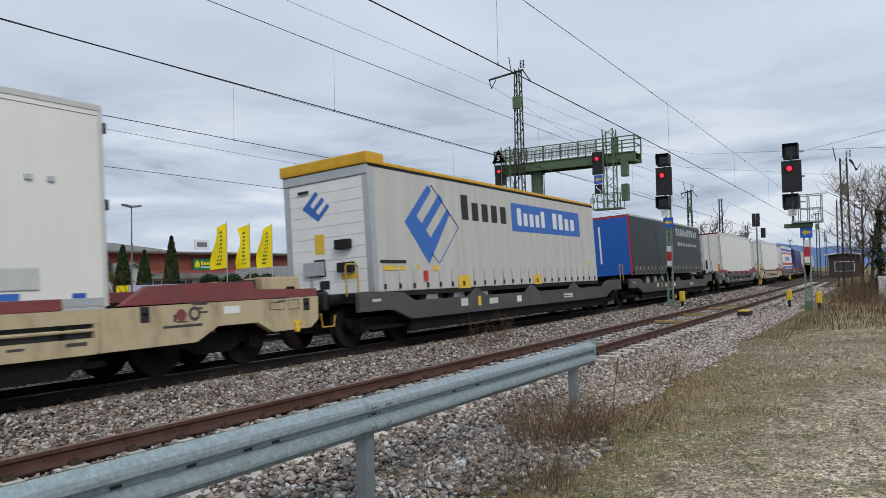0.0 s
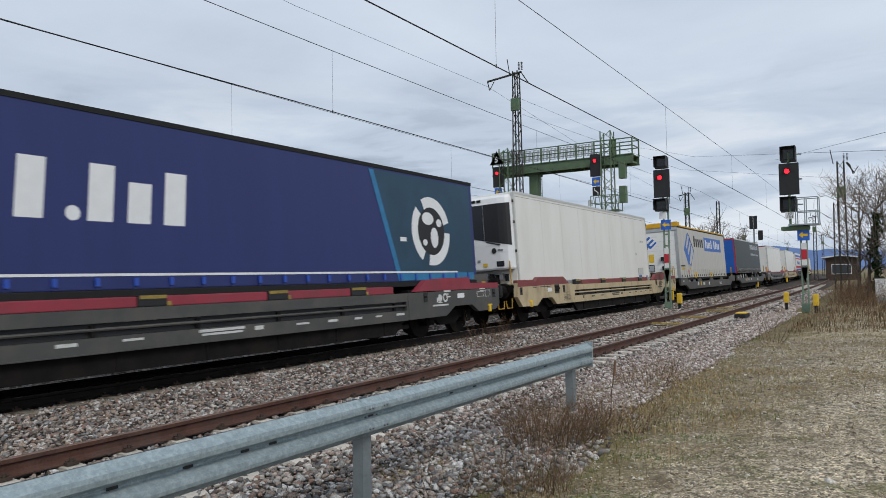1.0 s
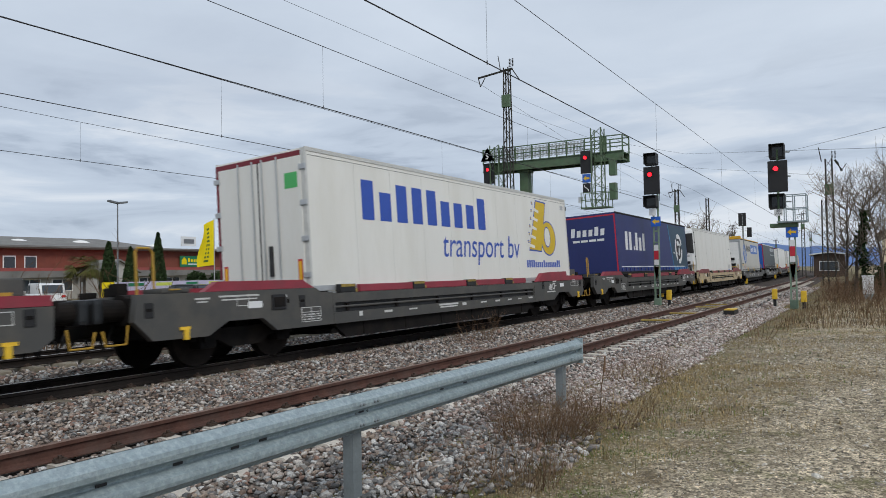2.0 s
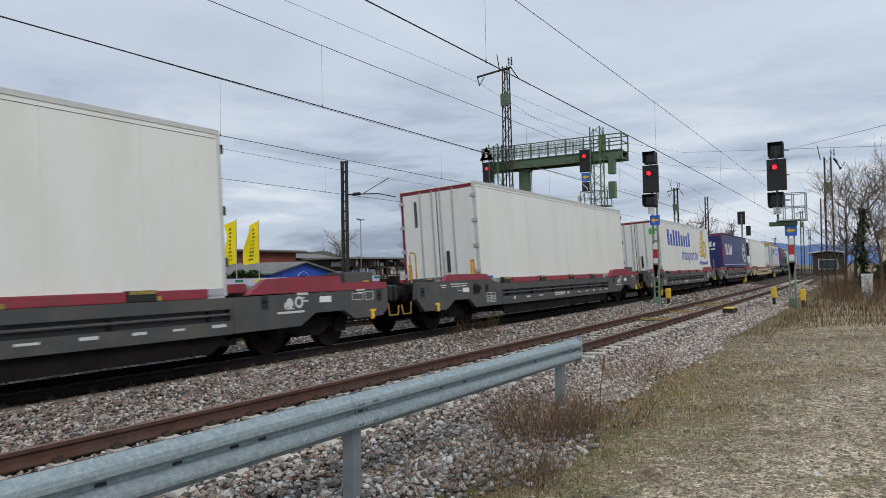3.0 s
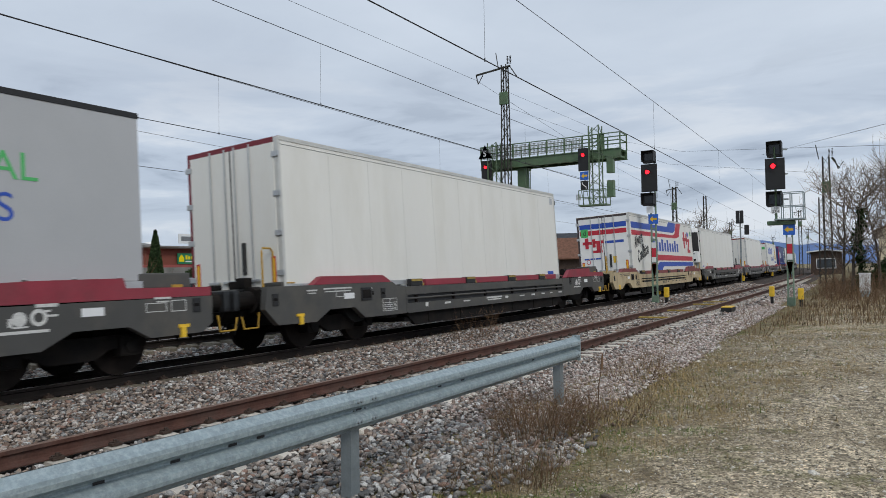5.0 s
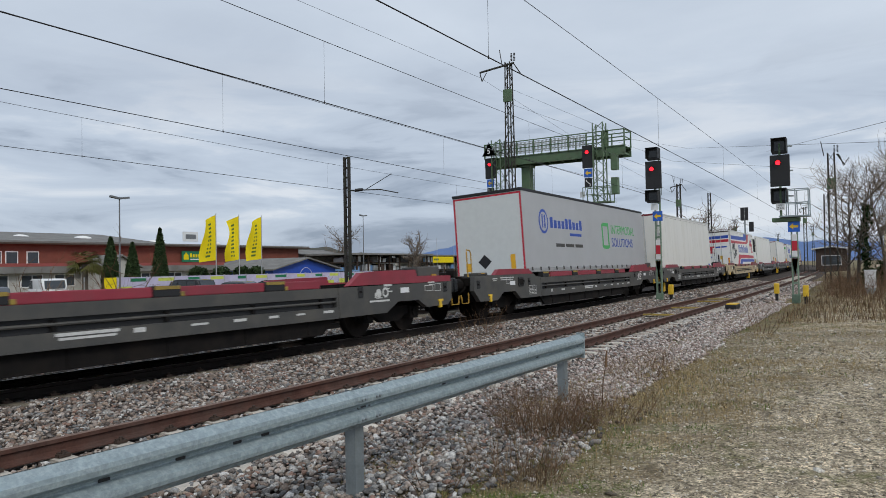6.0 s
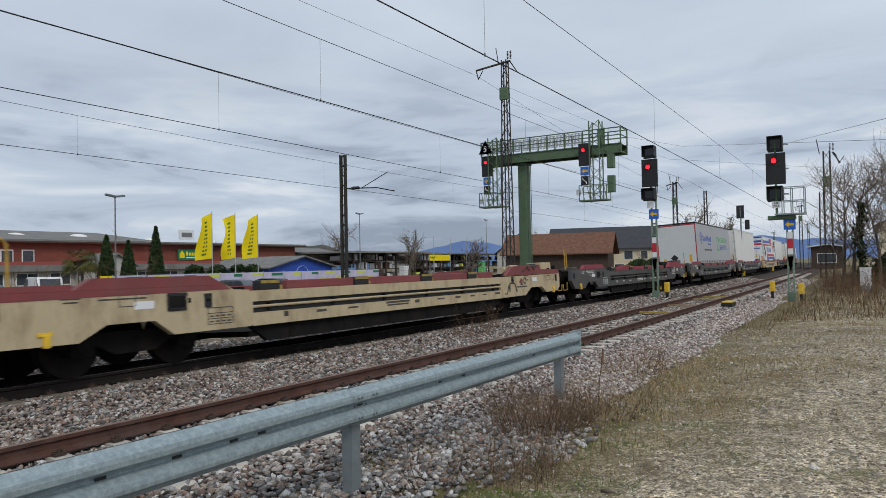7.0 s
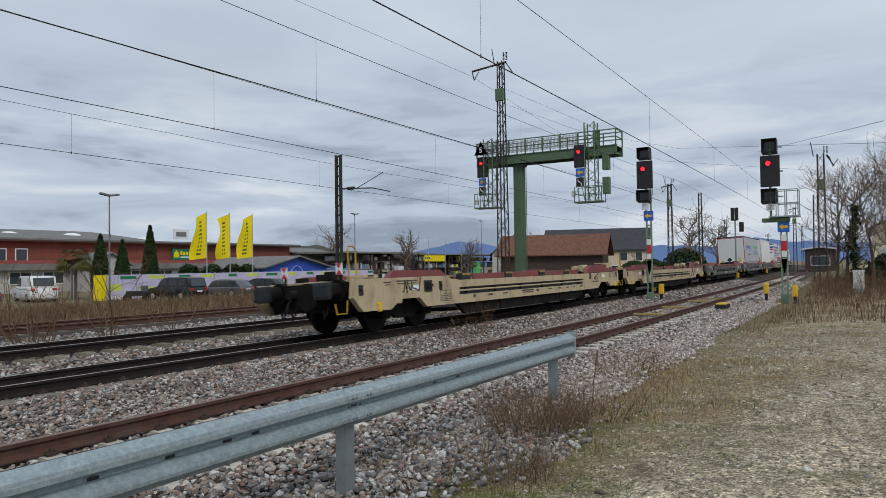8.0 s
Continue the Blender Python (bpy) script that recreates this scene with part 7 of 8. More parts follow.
catenary(TRACK_Y + 0.05, 5.46, 7.25, 0.36, 19, 66, -40, 300, [12.5 + i * 11.4 for i in range(-3, 12)], 0.012, 0.008)
catenary(SIDING_Y, 5.62, 7.36, 0.1, 24, 70, -30, 120, [12.04 + i * 12.5 for i in range(-1, 8)], 0.012, 0.008)
catenary(FAR_Y, 5.43, 7.35, 0.36, 20, 66, -30, 250, [13.35 + i * 11.7 for i in range(-3, 14)], 0.010, 0.007)
catenary(BACK_Y, 5.33, 6.95, 0.48, 27, 60, -20, 200, [13.1 + i * 11.9 for i in range(-2, 12)], 0.010, 0.007)
wire([(6, 24.5, 15.6), (24, 23.3, 14.35), (40.8, 22.3, 14.0), (60, 21.3, 11.5), (82.2, 20.4, 9.6)], 0.009, "feeder wire strung between the mast tops")
wire([(65.0, 8.2, 10.8), (25.9, -0.4, 5.9)], 0.008, "slanting cross wire over the siding")
wire([(61.5, 13.9, 11.2), (29.4, -0.5, 5.7)], 0.008, "slanting cross wire over the siding")
wire([(40.9, 20.2, 13.0), (59.0, 18.0, 12.1), (61.5, 13.9, 11.2)], 0.008, "cross-span wire between two masts")
wire([(40.9, 20.2, 12.0), (57, 14, 9.6), (57.5, 3.05, 8.0)], 0.008, "cross-span wire between two masts")

# ---- beyond the tracks: car park, builders' yard and houses ----
G = -0.78
M_BRICKRED = material("red_brown_cladding", (0.20, 0.065, 0.045), 0.7, vary=0.15, scale=1.5, dirt=(0.13, 0.05, 0.04), dirt_amount=0.5, dirt_scale=0.6)
M_ROOFGREY = material("grey_fibre_cement_roof", (0.20, 0.195, 0.185), 0.85, vary=0.25, scale=0.8, dirt=(0.12, 0.12, 0.11), dirt_amount=0.6, dirt_scale=0.7)
M_ROOFRED = material("red_metal_roof", (0.30, 0.07, 0.06), 0.5, vary=0.15, scale=2)
M_RENDER = material("pale_render", (0.46, 0.45, 0.42), 0.85, vary=0.15, scale=1.2, dirt=(0.28, 0.27, 0.24), dirt_amount=0.55)
M_CREAM = material("cream_render", (0.66, 0.58, 0.42), 0.8, vary=0.08, scale=1.5)
M_SLATE = material("dark_slate_roof", (0.055, 0.058, 0.065), 0.7, vary=0.25, scale=2, grain=9)
M_TILE = material("brown_tile_roof", (0.16, 0.082, 0.055), 0.85, vary=0.4, scale=2.5, grain=14, bump=0.4)
M_TIMBER = material("dark_timber", (0.07, 0.05, 0.04), 0.8, vary=0.3, scale=5)
M_BLUEHALL = material("blue_hall_wall", (0.02, 0.075, 0.42), 0.5, vary=0.1, scale=2)
M_PANE = material("window_glass", (0.05, 0.06, 0.07), 0.08, vary=0.1)
M_LILAC = material("pale_lilac_banner", (0.50, 0.47, 0.62), 0.6, vary=0.2, scale=1.3)
M_LIME = material("lime_print", (0.55, 0.62, 0.10), 0.6, vary=0.1)
M_FLAG = material("yellow_flag_cloth", (0.78, 0.62, 0.01), 0.7, vary=0.08, scale=2, bump=0.05)
M_FLAGTEXT = material("green_flag_print", (0.10, 0.16, 0.03), 0.7, vary=0.1)
M_CYPRESS = material("cypress_green", (0.035, 0.060, 0.022), 0.8, per="island", spread=0.45, vary=0.2, bump=0)
M_PALM = material("palm_frond", (0.12, 0.12, 0.035), 0.7, per="island", spread=0.45, vary=0.2, bump=0)
M_CARBLACK = material("black_car_paint", (0.010, 0.011, 0.012), 0.22, vary=0.1, bump=0)
M_CARGREY = material("grey_car_paint", (0.12, 0.13, 0.145), 0.25, 0.4, vary=0.05, bump=0)
M_CARWHITE = material("white_car_paint", (0.70, 0.71, 0.71), 0.25, vary=0.04, bump=0)
M_LAMPHEAD = material("street_lamp_grey", (0.18, 0.19, 0.20), 0.5, 0.3)
M_SKYPALE = material("pale_blue_print", (0.16, 0.30, 0.52), 0.6, vary=0.1)
M_HILL = material("hazy_brown_hill", (0.085, 0.085, 0.070), 0.95, vary=0.35, scale=0.02, grain=0.2, bump=0)
M_HILLBLUE = material("hazy_blue_mountain", (0.115, 0.185, 0.36), 1.0, vary=0.12, scale=0.004, grain=0.02, bump=0)


def gable_house(x, y, rz, lx, ly, eave, ridge, wall, roof, label, windows=(), over=0.4, base=G, name="house"):
    """House with its ridge along local x; windows: (face, along, z, w, h)."""
    t = thing(name, label, "building", Matrix.Translation((x, y, base)) @ Matrix.Rotation(rz, 4, "Z"))
    b = bmesh.new()
    pts = [(-ly / 2, 0), (ly / 2, 0), (ly / 2, eave), (0, ridge), (-ly / 2, eave)]
    lo = [b.verts.new((-lx / 2, p, q)) for p, q in pts]
    hi = [b.verts.new((lx / 2, p, q)) for p, q in pts]
    b.faces.new(lo)
    b.faces.new(hi[::-1])
    for j in range(5):
        b.faces.new((lo[j], hi[j], hi[(j + 1) % 5], lo[(j + 1) % 5]))
    bmesh.ops.recalc_face_normals(b, faces=b.faces)
    part("wall", b, wall, t)
    for s in (-1, 1):
        b = bmesh.new()
        k = (ridge - eave) / (ly / 2)
        pts = [(0, ridge + 0.02), (s * (ly / 2 + over), eave - k * over + 0.02), (s * (ly / 2 + over), eave - k * over + 0.20), (0, ridge + 0.20)]
        lo = [b.verts.new((-lx / 2 - over, p, q)) for p, q in pts]
        hi = [b.verts.new((lx / 2 + over, p, q)) for p, q in pts]
        b.faces.new(lo)
        b.faces.new(hi[::-1])
        for j in range(4):
            b.faces.new((lo[j], hi[j], hi[(j + 1) % 4], lo[(j + 1) % 4]))
        bmesh.ops.recalc_face_normals(b, faces=b.faces)
        part("roof", b, roof, t)
    for face, a, z, w, h in windows:
        if face == "front":
            args = lambda g, d0, d1: (a - w / 2 - g, a + w / 2 + g, -ly / 2 - d1, -ly / 2 - d0, z - h / 2 - g, z + h / 2 + g)
        else:
            s = 1 if face == "right" else -1
            args = lambda g, d0, d1: (min(s * (lx / 2 + d0), s * (lx / 2 + d1)), max(s * (lx / 2 + d0), s * (lx / 2 + d1)), a - w / 2 - g, a + w / 2 + g, z - h / 2 - g, z + h / 2 + g)
        wn_ = part("window", boxed(*args(0.08, 0.004, 0.06)), M_WHITE, t)
        part("pane", boxed(*args(0.0, 0.062, 0.075)), M_PANE, wn_)
    return t


# long red hall with a lower wing
hall = thing("trade_hall", "long red-brown clad hall with grey low roof", "building", Matrix.Translation((0, 0, G)))
part("wall", boxed(8, 94, 89, 120, 0, 6.15), M_BRICKRED, hall)
for x0, x1, rz_ in ((6, 66, 8.1), (66, 96, 6.9)):
    b = bmesh.new()
    for s in (0, 1):
        pts = [(88.2 + s * 33, 6.16), (104.5, rz_), (104.5, rz_ + 0.25), (88.2 + s * 33, 6.42)]
        lo = [b.verts.new((x0, p, q)) for p, q in pts]
        hi = [b.verts.new((x1, p, q)) for p, q in pts]
        b.faces.new(lo)
        b.faces.new(hi[::-1])
        for j in range(4):
            b.faces.new((lo[j], hi[j], hi[(j + 1) % 4], lo[(j + 1) % 4]))
    bmesh.ops.recalc_face_normals(b, faces=b.faces)
    part("roof", b, M_ROOFGREY, hall)
part("gutter", boxed(6, 96, 88.05, 88.25, 6.0, 6.2), M_TIMBER, hall)
for x in (47.36, 42.98, 44.87, 36.0, 28.0):
    w_ = part("window", boxed(x - 0.75, x + 0.75, 88.93, 88.99, 3.55, 5.15), M_WHITE, hall)
    part("pane", boxed(x - 0.62, x + 0.62, 88.90, 88.925, 3.68, 5.02), M_PANE, w_)
for x, yy in ((58, 96), (69, 95), (50, 97), (80, 95)):
    d_ = bmesh.new()
    bmesh.ops.create_icosphere(d_, subdivisions=2, radius=1.0)
    bmesh.ops.scale(d_, verts=d_.verts, vec=(1.3, 1.3, 0.55))
    bmesh.ops.translate(d_, verts=d_.verts, vec=(x, yy, 7.1 if x < 66 else 6.75))
    part("roof_dome", d_, M_WHITE, hall, smooth=True)
sg = part("sign_board", boxed(68.95, 73.26, 88.6, 88.75, 3.75, 5.35), M_GREENSIGN := material("green_sign_board", (0.012, 0.17, 0.075), 0.5, vary=0.05), hall, "green sign board with yellow marks")
sx = 68.95
flat = lambda pts, mt, y: flat_side(sg, pts, mt, y, "sign_mark")
flat([(sx + 0.25, 4.1), (sx + 1.15, 4.1), (sx + 1.15, 4.7), (sx + 0.7, 5.2), (sx + 0.25, 4.7)], M_FLAG, 88.598)
for k in range(6):
    flat(rect(sx + 1.4 + 0.5 * k, sx + 1.75 + 0.5 * k, 4.45, 5.05 if k in (0, 5) else 4.9), M_FLAG, 88.598)
flat(rect(sx + 1.4, sx + 4.2, 4.05, 4.22), M_SIGNWHITE, 88.598)
rs = part("roof_sign", boxed(71.84, 74.59, 92, 92.2, 7.0, 8.5), M_SIGNWHITE, hall, "white roof sign in a dark frame")
part("sign_mark", boxed(72.26, 74.16, 91.97, 91.99, 7.4, 8.1), M_LAMPHEAD, rs)
wing = thing("hall_wing", "low pale wing with a red metal roof edge", "building", Matrix.Translation((0, 0, G)))
part("wall", boxed(14, 66, 78, 88.9, 0, 2.55), M_RENDER, wing)
part("fascia", boxed(13, 67, 77.2, 77.5, 2.45, 3.15), M_ROOFGREY, wing)
part("roof_edge", boxed(13, 67, 77.3, 88.8, 3.16, 3.5), M_ROOFRED, wing)
for i in range(10):
    x = 27 + i * 3.6
    w_ = part("window", boxed(x - 1.2, x + 1.2, 77.93, 77.99, 0.9, 2.3), M_WHITE, wing)
    part("pane", boxed(x - 1.08, x - 0.05, 77.90, 77.925, 1.0, 2.2), M_PANE, w_)
    part("pane", boxed(x + 0.05, x + 1.08, 77.90, 77.925, 1.0, 2.2), M_PANE, w_)
gable_house(48.89, 75.5, radians(90), 4.0, 4.6, 3.0, 4.2, M_RENDER, M_ROOFGREY, "white gabled entrance porch of the hall", name="entrance_porch")

# banner fence
for i in range(14):
    x = 31.62 + i * 2.6
    f_ = part("banner_fence", boxed(0.25 if i == 0 else -1.27, 1.27, -0.03, 0.03, 0.05, 1.98, 0.01), M_FLAG if i == 0 else M_LILAC)
    f_.matrix_world = Matrix.Translation((x, 50, G))
    if i:
        r_ = random.Random(i)
        part("banner_print", boxed(-1.2, r_.uniform(-0.2, 1.0), -0.036, -0.031, 0.5 + r_.uniform(0, 0.3), 0.95 + r_.uniform(0, 0.4)), M_LIME if i % 3 else M_SKYPALE, f_)
        part("banner_print", boxed(r_.uniform(-0.3, 0.3), 1.22, -0.036, -0.031, 1.62, 1.88), M_GREENSIGN if i % 2 else M_LIME, f_)
        part("banner_print", boxed(-0.9, 0.9, -0.036, -0.031, 0.15, 0.35), M_SIGNWHITE, f_)
    part("fence_post", boxed(-1.32, -1.27, -0.04, 0.04, 0.0, 2.05), M_ALU, f_)
    tagged(f_, "yellow printed banner on the car park fence" if i == 0 else "pale lilac printed banner on the car park fence", "banner", "banner fence panels")


# cars
def car(x, y, rz, paint, kind, label):
    """A parked car, nose towards local +x."""
    t = thing("car", label, "car", Matrix.Translation((x, y, G)) @ Matrix.Rotation(rz, 4, "Z"), "parked cars")
    L, W, H = {"suv": (4.8, 1.9, 1.74), "estate": (4.7, 1.82, 1.47), "van": (5.2, 1.95, 1.98)}[kind]
    hl = L / 2
    z1 = H * 0.58
    low = [(-hl, 0.35), (-hl + 0.1, 0.22), (hl - 0.15, 0.22), (hl, 0.45), (hl - 0.03, 0.68), (hl - 0.25, z1 * 0.86), (hl - 1.25, z1), (-hl + 0.12, z1 + 0.03), (-hl - 0.02, 0.7)]
    nose = hl - (0.9 if kind == "van" else 1.25)
    cab = [(-hl + 0.06, z1 - 0.02), (nose, z1 - 0.02), (nose - 0.75, H - 0.06), (nose - 1.2, H), (-hl + 0.65, H), (-hl + 0.3, H - 0.08)]
    if kind == "estate":
        cab[4], cab[5] = (-hl + 0.95, H - 0.02), (-hl + 0.75, H - 0.08)
    b = plate(bmesh.new(), low, -W / 2, W / 2)
    bmesh.ops.bevel(b, geom=[e for e in b.edges], offset=0.07, segments=2, affect="EDGES", profile=0.6)
    part("body", b, paint, t, smooth=True)
    b = plate(bmesh.new(), cab, -W / 2 + 0.10, W / 2 - 0.10)
    bmesh.ops.bevel(b, geom=[e for e in b.edges], offset=0.06, segments=2, affect="EDGES", profile=0.6)
    part("cabin", b, paint, t, smooth=True)
    zg0, zg1 = z1 + 0.04, H - 0.14
    for s in (-1, 1):
        if kind == "van":
            part("side_window", plate(bmesh.new(), [(nose - 1.4, zg0), (nose - 0.15, zg0), (nose - 0.7, zg1), (nose - 1.4, zg1)], s * (W / 2 - 0.095) - 0.008, s * (W / 2 - 0.095) + 0.008), M_PANE, t)
        else:
            for x0, x1 in ((-hl + 0.55, -hl + 1.35), (-hl + 1.42, -hl + 2.3), (-hl + 2.37, nose - 0.35)):
                part("side_window", plate(bmesh.new(), [(x0 - 0.02, zg0), (x1 + (0.25 if x1 > nose - 0.5 else 0), zg0), (x1 - (0.2 if x1 > nose - 0.5 else 0), zg1), (x0 + 0.05, zg1)], s * (W / 2 - 0.095) - 0.008, s * (W / 2 - 0.095) + 0.008), M_PANE, t)
    b = bmesh.new()
    bar(b, (-hl + 0.10 if kind != "estate" else -hl + 0.25, 0, zg0 + 0.02), (-hl + 0.26 if kind != "estate" else -hl + 0.72, 0, zg1), W * 0.72, 0.05)
    part("rear_window", b, M_PANE, t)
    for s in (-1, 1):
        part("tail_lamp", boxed(-hl - 0.03, -hl + 0.12, s * (W / 2 - 0.22) - 0.14, s * (W / 2 - 0.22) + 0.14, z1 - 0.26, z1 - 0.08, 0.02), M_REFLECT_R, t)
    part("rear_plate", boxed(-hl - 0.035, -hl - 0.02, -0.26, 0.26, 0.62, 0.74), M_SIGNWHITE, t)
    for x_ in (-hl + 0.95, hl - 0.95):
        for s in (-1, 1):
            b = bmesh.new()
            rod(b, (x_, s * (W / 2 - 0.20), 0.33), (x_, s * (W / 2 + 0.005), 0.33), 0.33, 24)
            w_ = part("wheel", b, M_RUBBER, t)
            b = bmesh.new()
            rod(b, (x_, s * (W / 2 - 0.1), 0.33), (x_, s * (W / 2 + 0.012), 0.33), 0.21, 16)
            part("rim", b, M_ALU, w_)
    return t


car(36.10, 46.0, radians(96), M_CARBLACK, "suv", "black sport utility car parked by the banner fence")
car(40.89, 46.0, radians(100), M_CARGREY, "estate", "silver-grey estate car parked by the banner fence")
car(44.95, 46.0, radians(100), M_CARBLACK, "estate", "dark estate car parked by the banner fence")
car(30.83, 56.0, radians(75), M_CARWHITE, "van", "white delivery van parked before the hall")
car(26.66, 56.0, radians(80), M_CARGREY, "estate", "grey car parked before the hall")
mb = thing("motorcycle", "dark motorcycle standing by the banner fence", "motorcycle", Matrix.Translation((32.71, 46.0, G)) @ Matrix.Rotation(radians(-20), 4, "Z"))
for x_ in (-0.68, 0.68):
    b = bmesh.new()
    rod(b, (x_, -0.06, 0.31), (x_, 0.06, 0.31), 0.31, 20)
    part("wheel", b, M_RUBBER, mb)
part("body", boxed(-0.75, 0.5, -0.16, 0.16, 0.42, 0.82, 0.08), M_BLACK, mb)
part("fairing", boxed(0.3, 0.75, -0.22, 0.22, 0.7, 1.2, 0.08), M_CARGREY, mb)
b = bmesh.new()
rod(b, (0.35, -0.38, 1.08), (0.35, 0.38, 1.08), 0.02, 8)
part("handlebar", b, M_BLACK, mb)


# flags
def flag(x, y, top, turn, seed):
    p_ = thing("flag_pole", "tall pole with a long yellow printed flag", "flag", Matrix.Translation((x, y, G)), "yellow flags")
    b = bmesh.new()
    rod(b, (0, 0, 0), (0, 0, top - G), 0.06, 10, 0.035)
    part("pole", b, M_ALU, p_)
    r_ = random.Random(seed)
    b = bmesh.new()
    rows, cols, H, Wd = 22, 8, 4.3, 1.55
    ph = r_.uniform(0, 6)
    grid = []
    for i in range(rows + 1):
        v_ = i / rows
        row = []
        for j in range(cols + 1):
            u_ = j / cols
            pull = 0.72 + 0.28 * v_ if seed % 2 else 0.62 + 0.25 * math.sin(v_ * 3.0 + ph) ** 2
            xx = -u_ * Wd * pull
            dy = 0.28 * u_ * math.sin(v_ * 5 + u_ * 3 + ph)
            zz = top - G - 0.15 - v_ * H - u_ * (0.55 - 0.35 * v_)
            row.append(b.verts.new((xx * math.cos(turn) - 0.05, dy + xx * math.sin(turn), zz)))
        grid.append(row)
    for a, c in zip(grid, grid[1:]):
        for j in range(cols):
            b.faces.new((a[j], a[j + 1], c[j + 1], c[j]))
    fl = part("flag_cloth", b, M_FLAG, p_, smooth=True)
    b = bmesh.new()
    for i in range(3, rows - 2):
        if i % 2:
            q = [grid_co for grid_co in (i, i + 1)]
            pts = []
            for ii, jj in ((i, 3), (i, 5), (i + 1, 5), (i + 1, 3)):
                v_, u_ = ii / rows, jj / cols
                pull = 0.72 + 0.28 * v_ if seed % 2 else 0.62 + 0.25 * math.sin(v_ * 3.0 + ph) ** 2
                xx = -u_ * Wd * pull
                pts.append(b.verts.new((xx * math.cos(turn) - 0.05, 0.28 * u_ * math.sin(v_ * 5 + u_ * 3 + ph) + xx * math.sin(turn) - 0.012, top - G - 0.15 - v_ * H - u_ * (0.55 - 0.35 * v_))))
            b.faces.new(pts)
    part("flag_print", b, M_FLAGTEXT, fl)
    return p_


flag(45.87, 54, 7.04, radians(-15), 1)
flag(48.71, 54, 7.10, radians(-35), 2)
flag(51.68, 54, 7.15, radians(-25), 3)
for px_x in (110.33, 116.40, 122.64):
    b = bmesh.new()
    rod(b, (0, 0, 0), (0, 0, 7.6), 0.06, 8, 0.04)
    ob = part("bare_flag_pole", b, M_ALU)
    ob.matrix_world = Matrix.Translation((px_x, 70, G))
    tagged(ob, "bare aluminium flag pole in the yard", "flag pole", "bare flag poles")


def street_lamp(x, y, top):
    t = thing("street_lamp", "grey street lamp with two flat heads", "street lamp", Matrix.Translation((x, y, G)), "street lamps")
    h = top - G
    b = bmesh.new()
    rod(b, (0, 0, 0), (0, 0, h), 0.075, 10, 0.045)
    part("pole", b, M_LAMPHEAD, t)
    for s in (-1, 1):
        part("lamp_head", boxed(min(0, s * 0.75), max(0, s * 0.75), -0.14, 0.14, h - 0.05, h + 0.10, 0.04, m=Matrix.Translation((0, 0, h)) @ Matrix.Rotation(-s * 0.15, 4, "Y") @ Matrix.Translation((0, 0, -h))), M_LAMPHEAD, t)


street_lamp(31.20, 47, 6.93)
street_lamp(75.98, 60, 8.64)
street_lamp(131.09, 70, 10.68)


# evergreens
def needles(n, pos, size, mat, name, parent, rng):
    """Small two-sided leaf cards turned every way."""
    d = rng.normal(0, 1, (n, 3)); d /= np.linalg.norm(d, axis=1, keepdims=True)
    e = np.cross(d, rng.normal(0, 1, (n, 3))); e /= np.linalg.norm(e, axis=1, keepdims=True)
    s = size * rng.uniform(0.6, 1.3, (n, 1))
    v = np.stack([pos - d * s, pos + e * s * 0.45, pos + d * s, pos - e * s * 0.45], 1).reshape(-1, 3)
    k = (np.arange(n) * 4)[:, None]
    return fast_mesh(name, v, np.concatenate([k, k + 1, k + 2, k + 3], 1), mat, parent)


def cypress(x, y, top, w, seed):
    rng = np.random.default_rng(seed)
    t = thing("cypress", "slim dark green cypress before the hall", "tree", Matrix.Translation((x, y, G)), "cypresses")
    h = top - G
    b = bmesh.new()
    rod(b, (0, 0, 0), (0, 0, h * 0.6), 0.09, 8, 0.03)
    part("trunk", b, M_BARK, t)
    n = 5200
    z = rng.uniform(0.12, 1, n) ** 0.9
    r = w * 0.5 * np.clip(1.25 * (1 - z) ** 0.75, 0, 0.85) * rng.uniform(0.3, 1.05, n) ** 0.5
    a = rng.uniform(0, 2 * np.pi, n)
    needles(n, np.stack([r * np.cos(a), r * np.sin(a), z * h], -1), 0.15, M_CYPRESS, "crown", t, rng)


cypress(36.34, 56, 4.58, 1.7, 1)
cypress(38.40, 56, 4.19, 1.5, 2)
cypress(41.18, 56, 5.54, 1.6, 3)
for i, p_ in enumerate((47.07, 49.88, 52.66, 54.72)):
    rng = np.random.default_rng(50 + i)
    t = thing("evergreen_bush", "rounded evergreen bush behind the banner fence", "shrub", Matrix.Translation((p_, 58, G)), "evergreen bushes")
    q = rng.normal(0, 1, (1100, 3)); q /= np.linalg.norm(q, axis=1, keepdims=True)
    needles(1100, q * rng.uniform(0.5, 1.0, (1100, 1)) * np.array([1.1, 1.0, 1.15]) + np.array([0, 0, 1.7]), 0.22, M_CYPRESS, "crown", t, rng)
    b = bmesh.new()
    rod(b, (0, 0, 0), (0, 0, 1.4), 0.07, 8)
    part("trunk", b, M_BARK, t)
palm = thing("palm", "fan palm with a hairy trunk and drooping fronds", "tree", Matrix.Translation((34.04, 56, G)))
b = bmesh.new()
for k in range(11):
    rod(b, (0, 0, k * 0.28), (0, 0, k * 0.28 + 0.31), 0.20, 10, 0.25)
part("trunk", b, M_BARK, palm)
rng = np.random.default_rng(77)
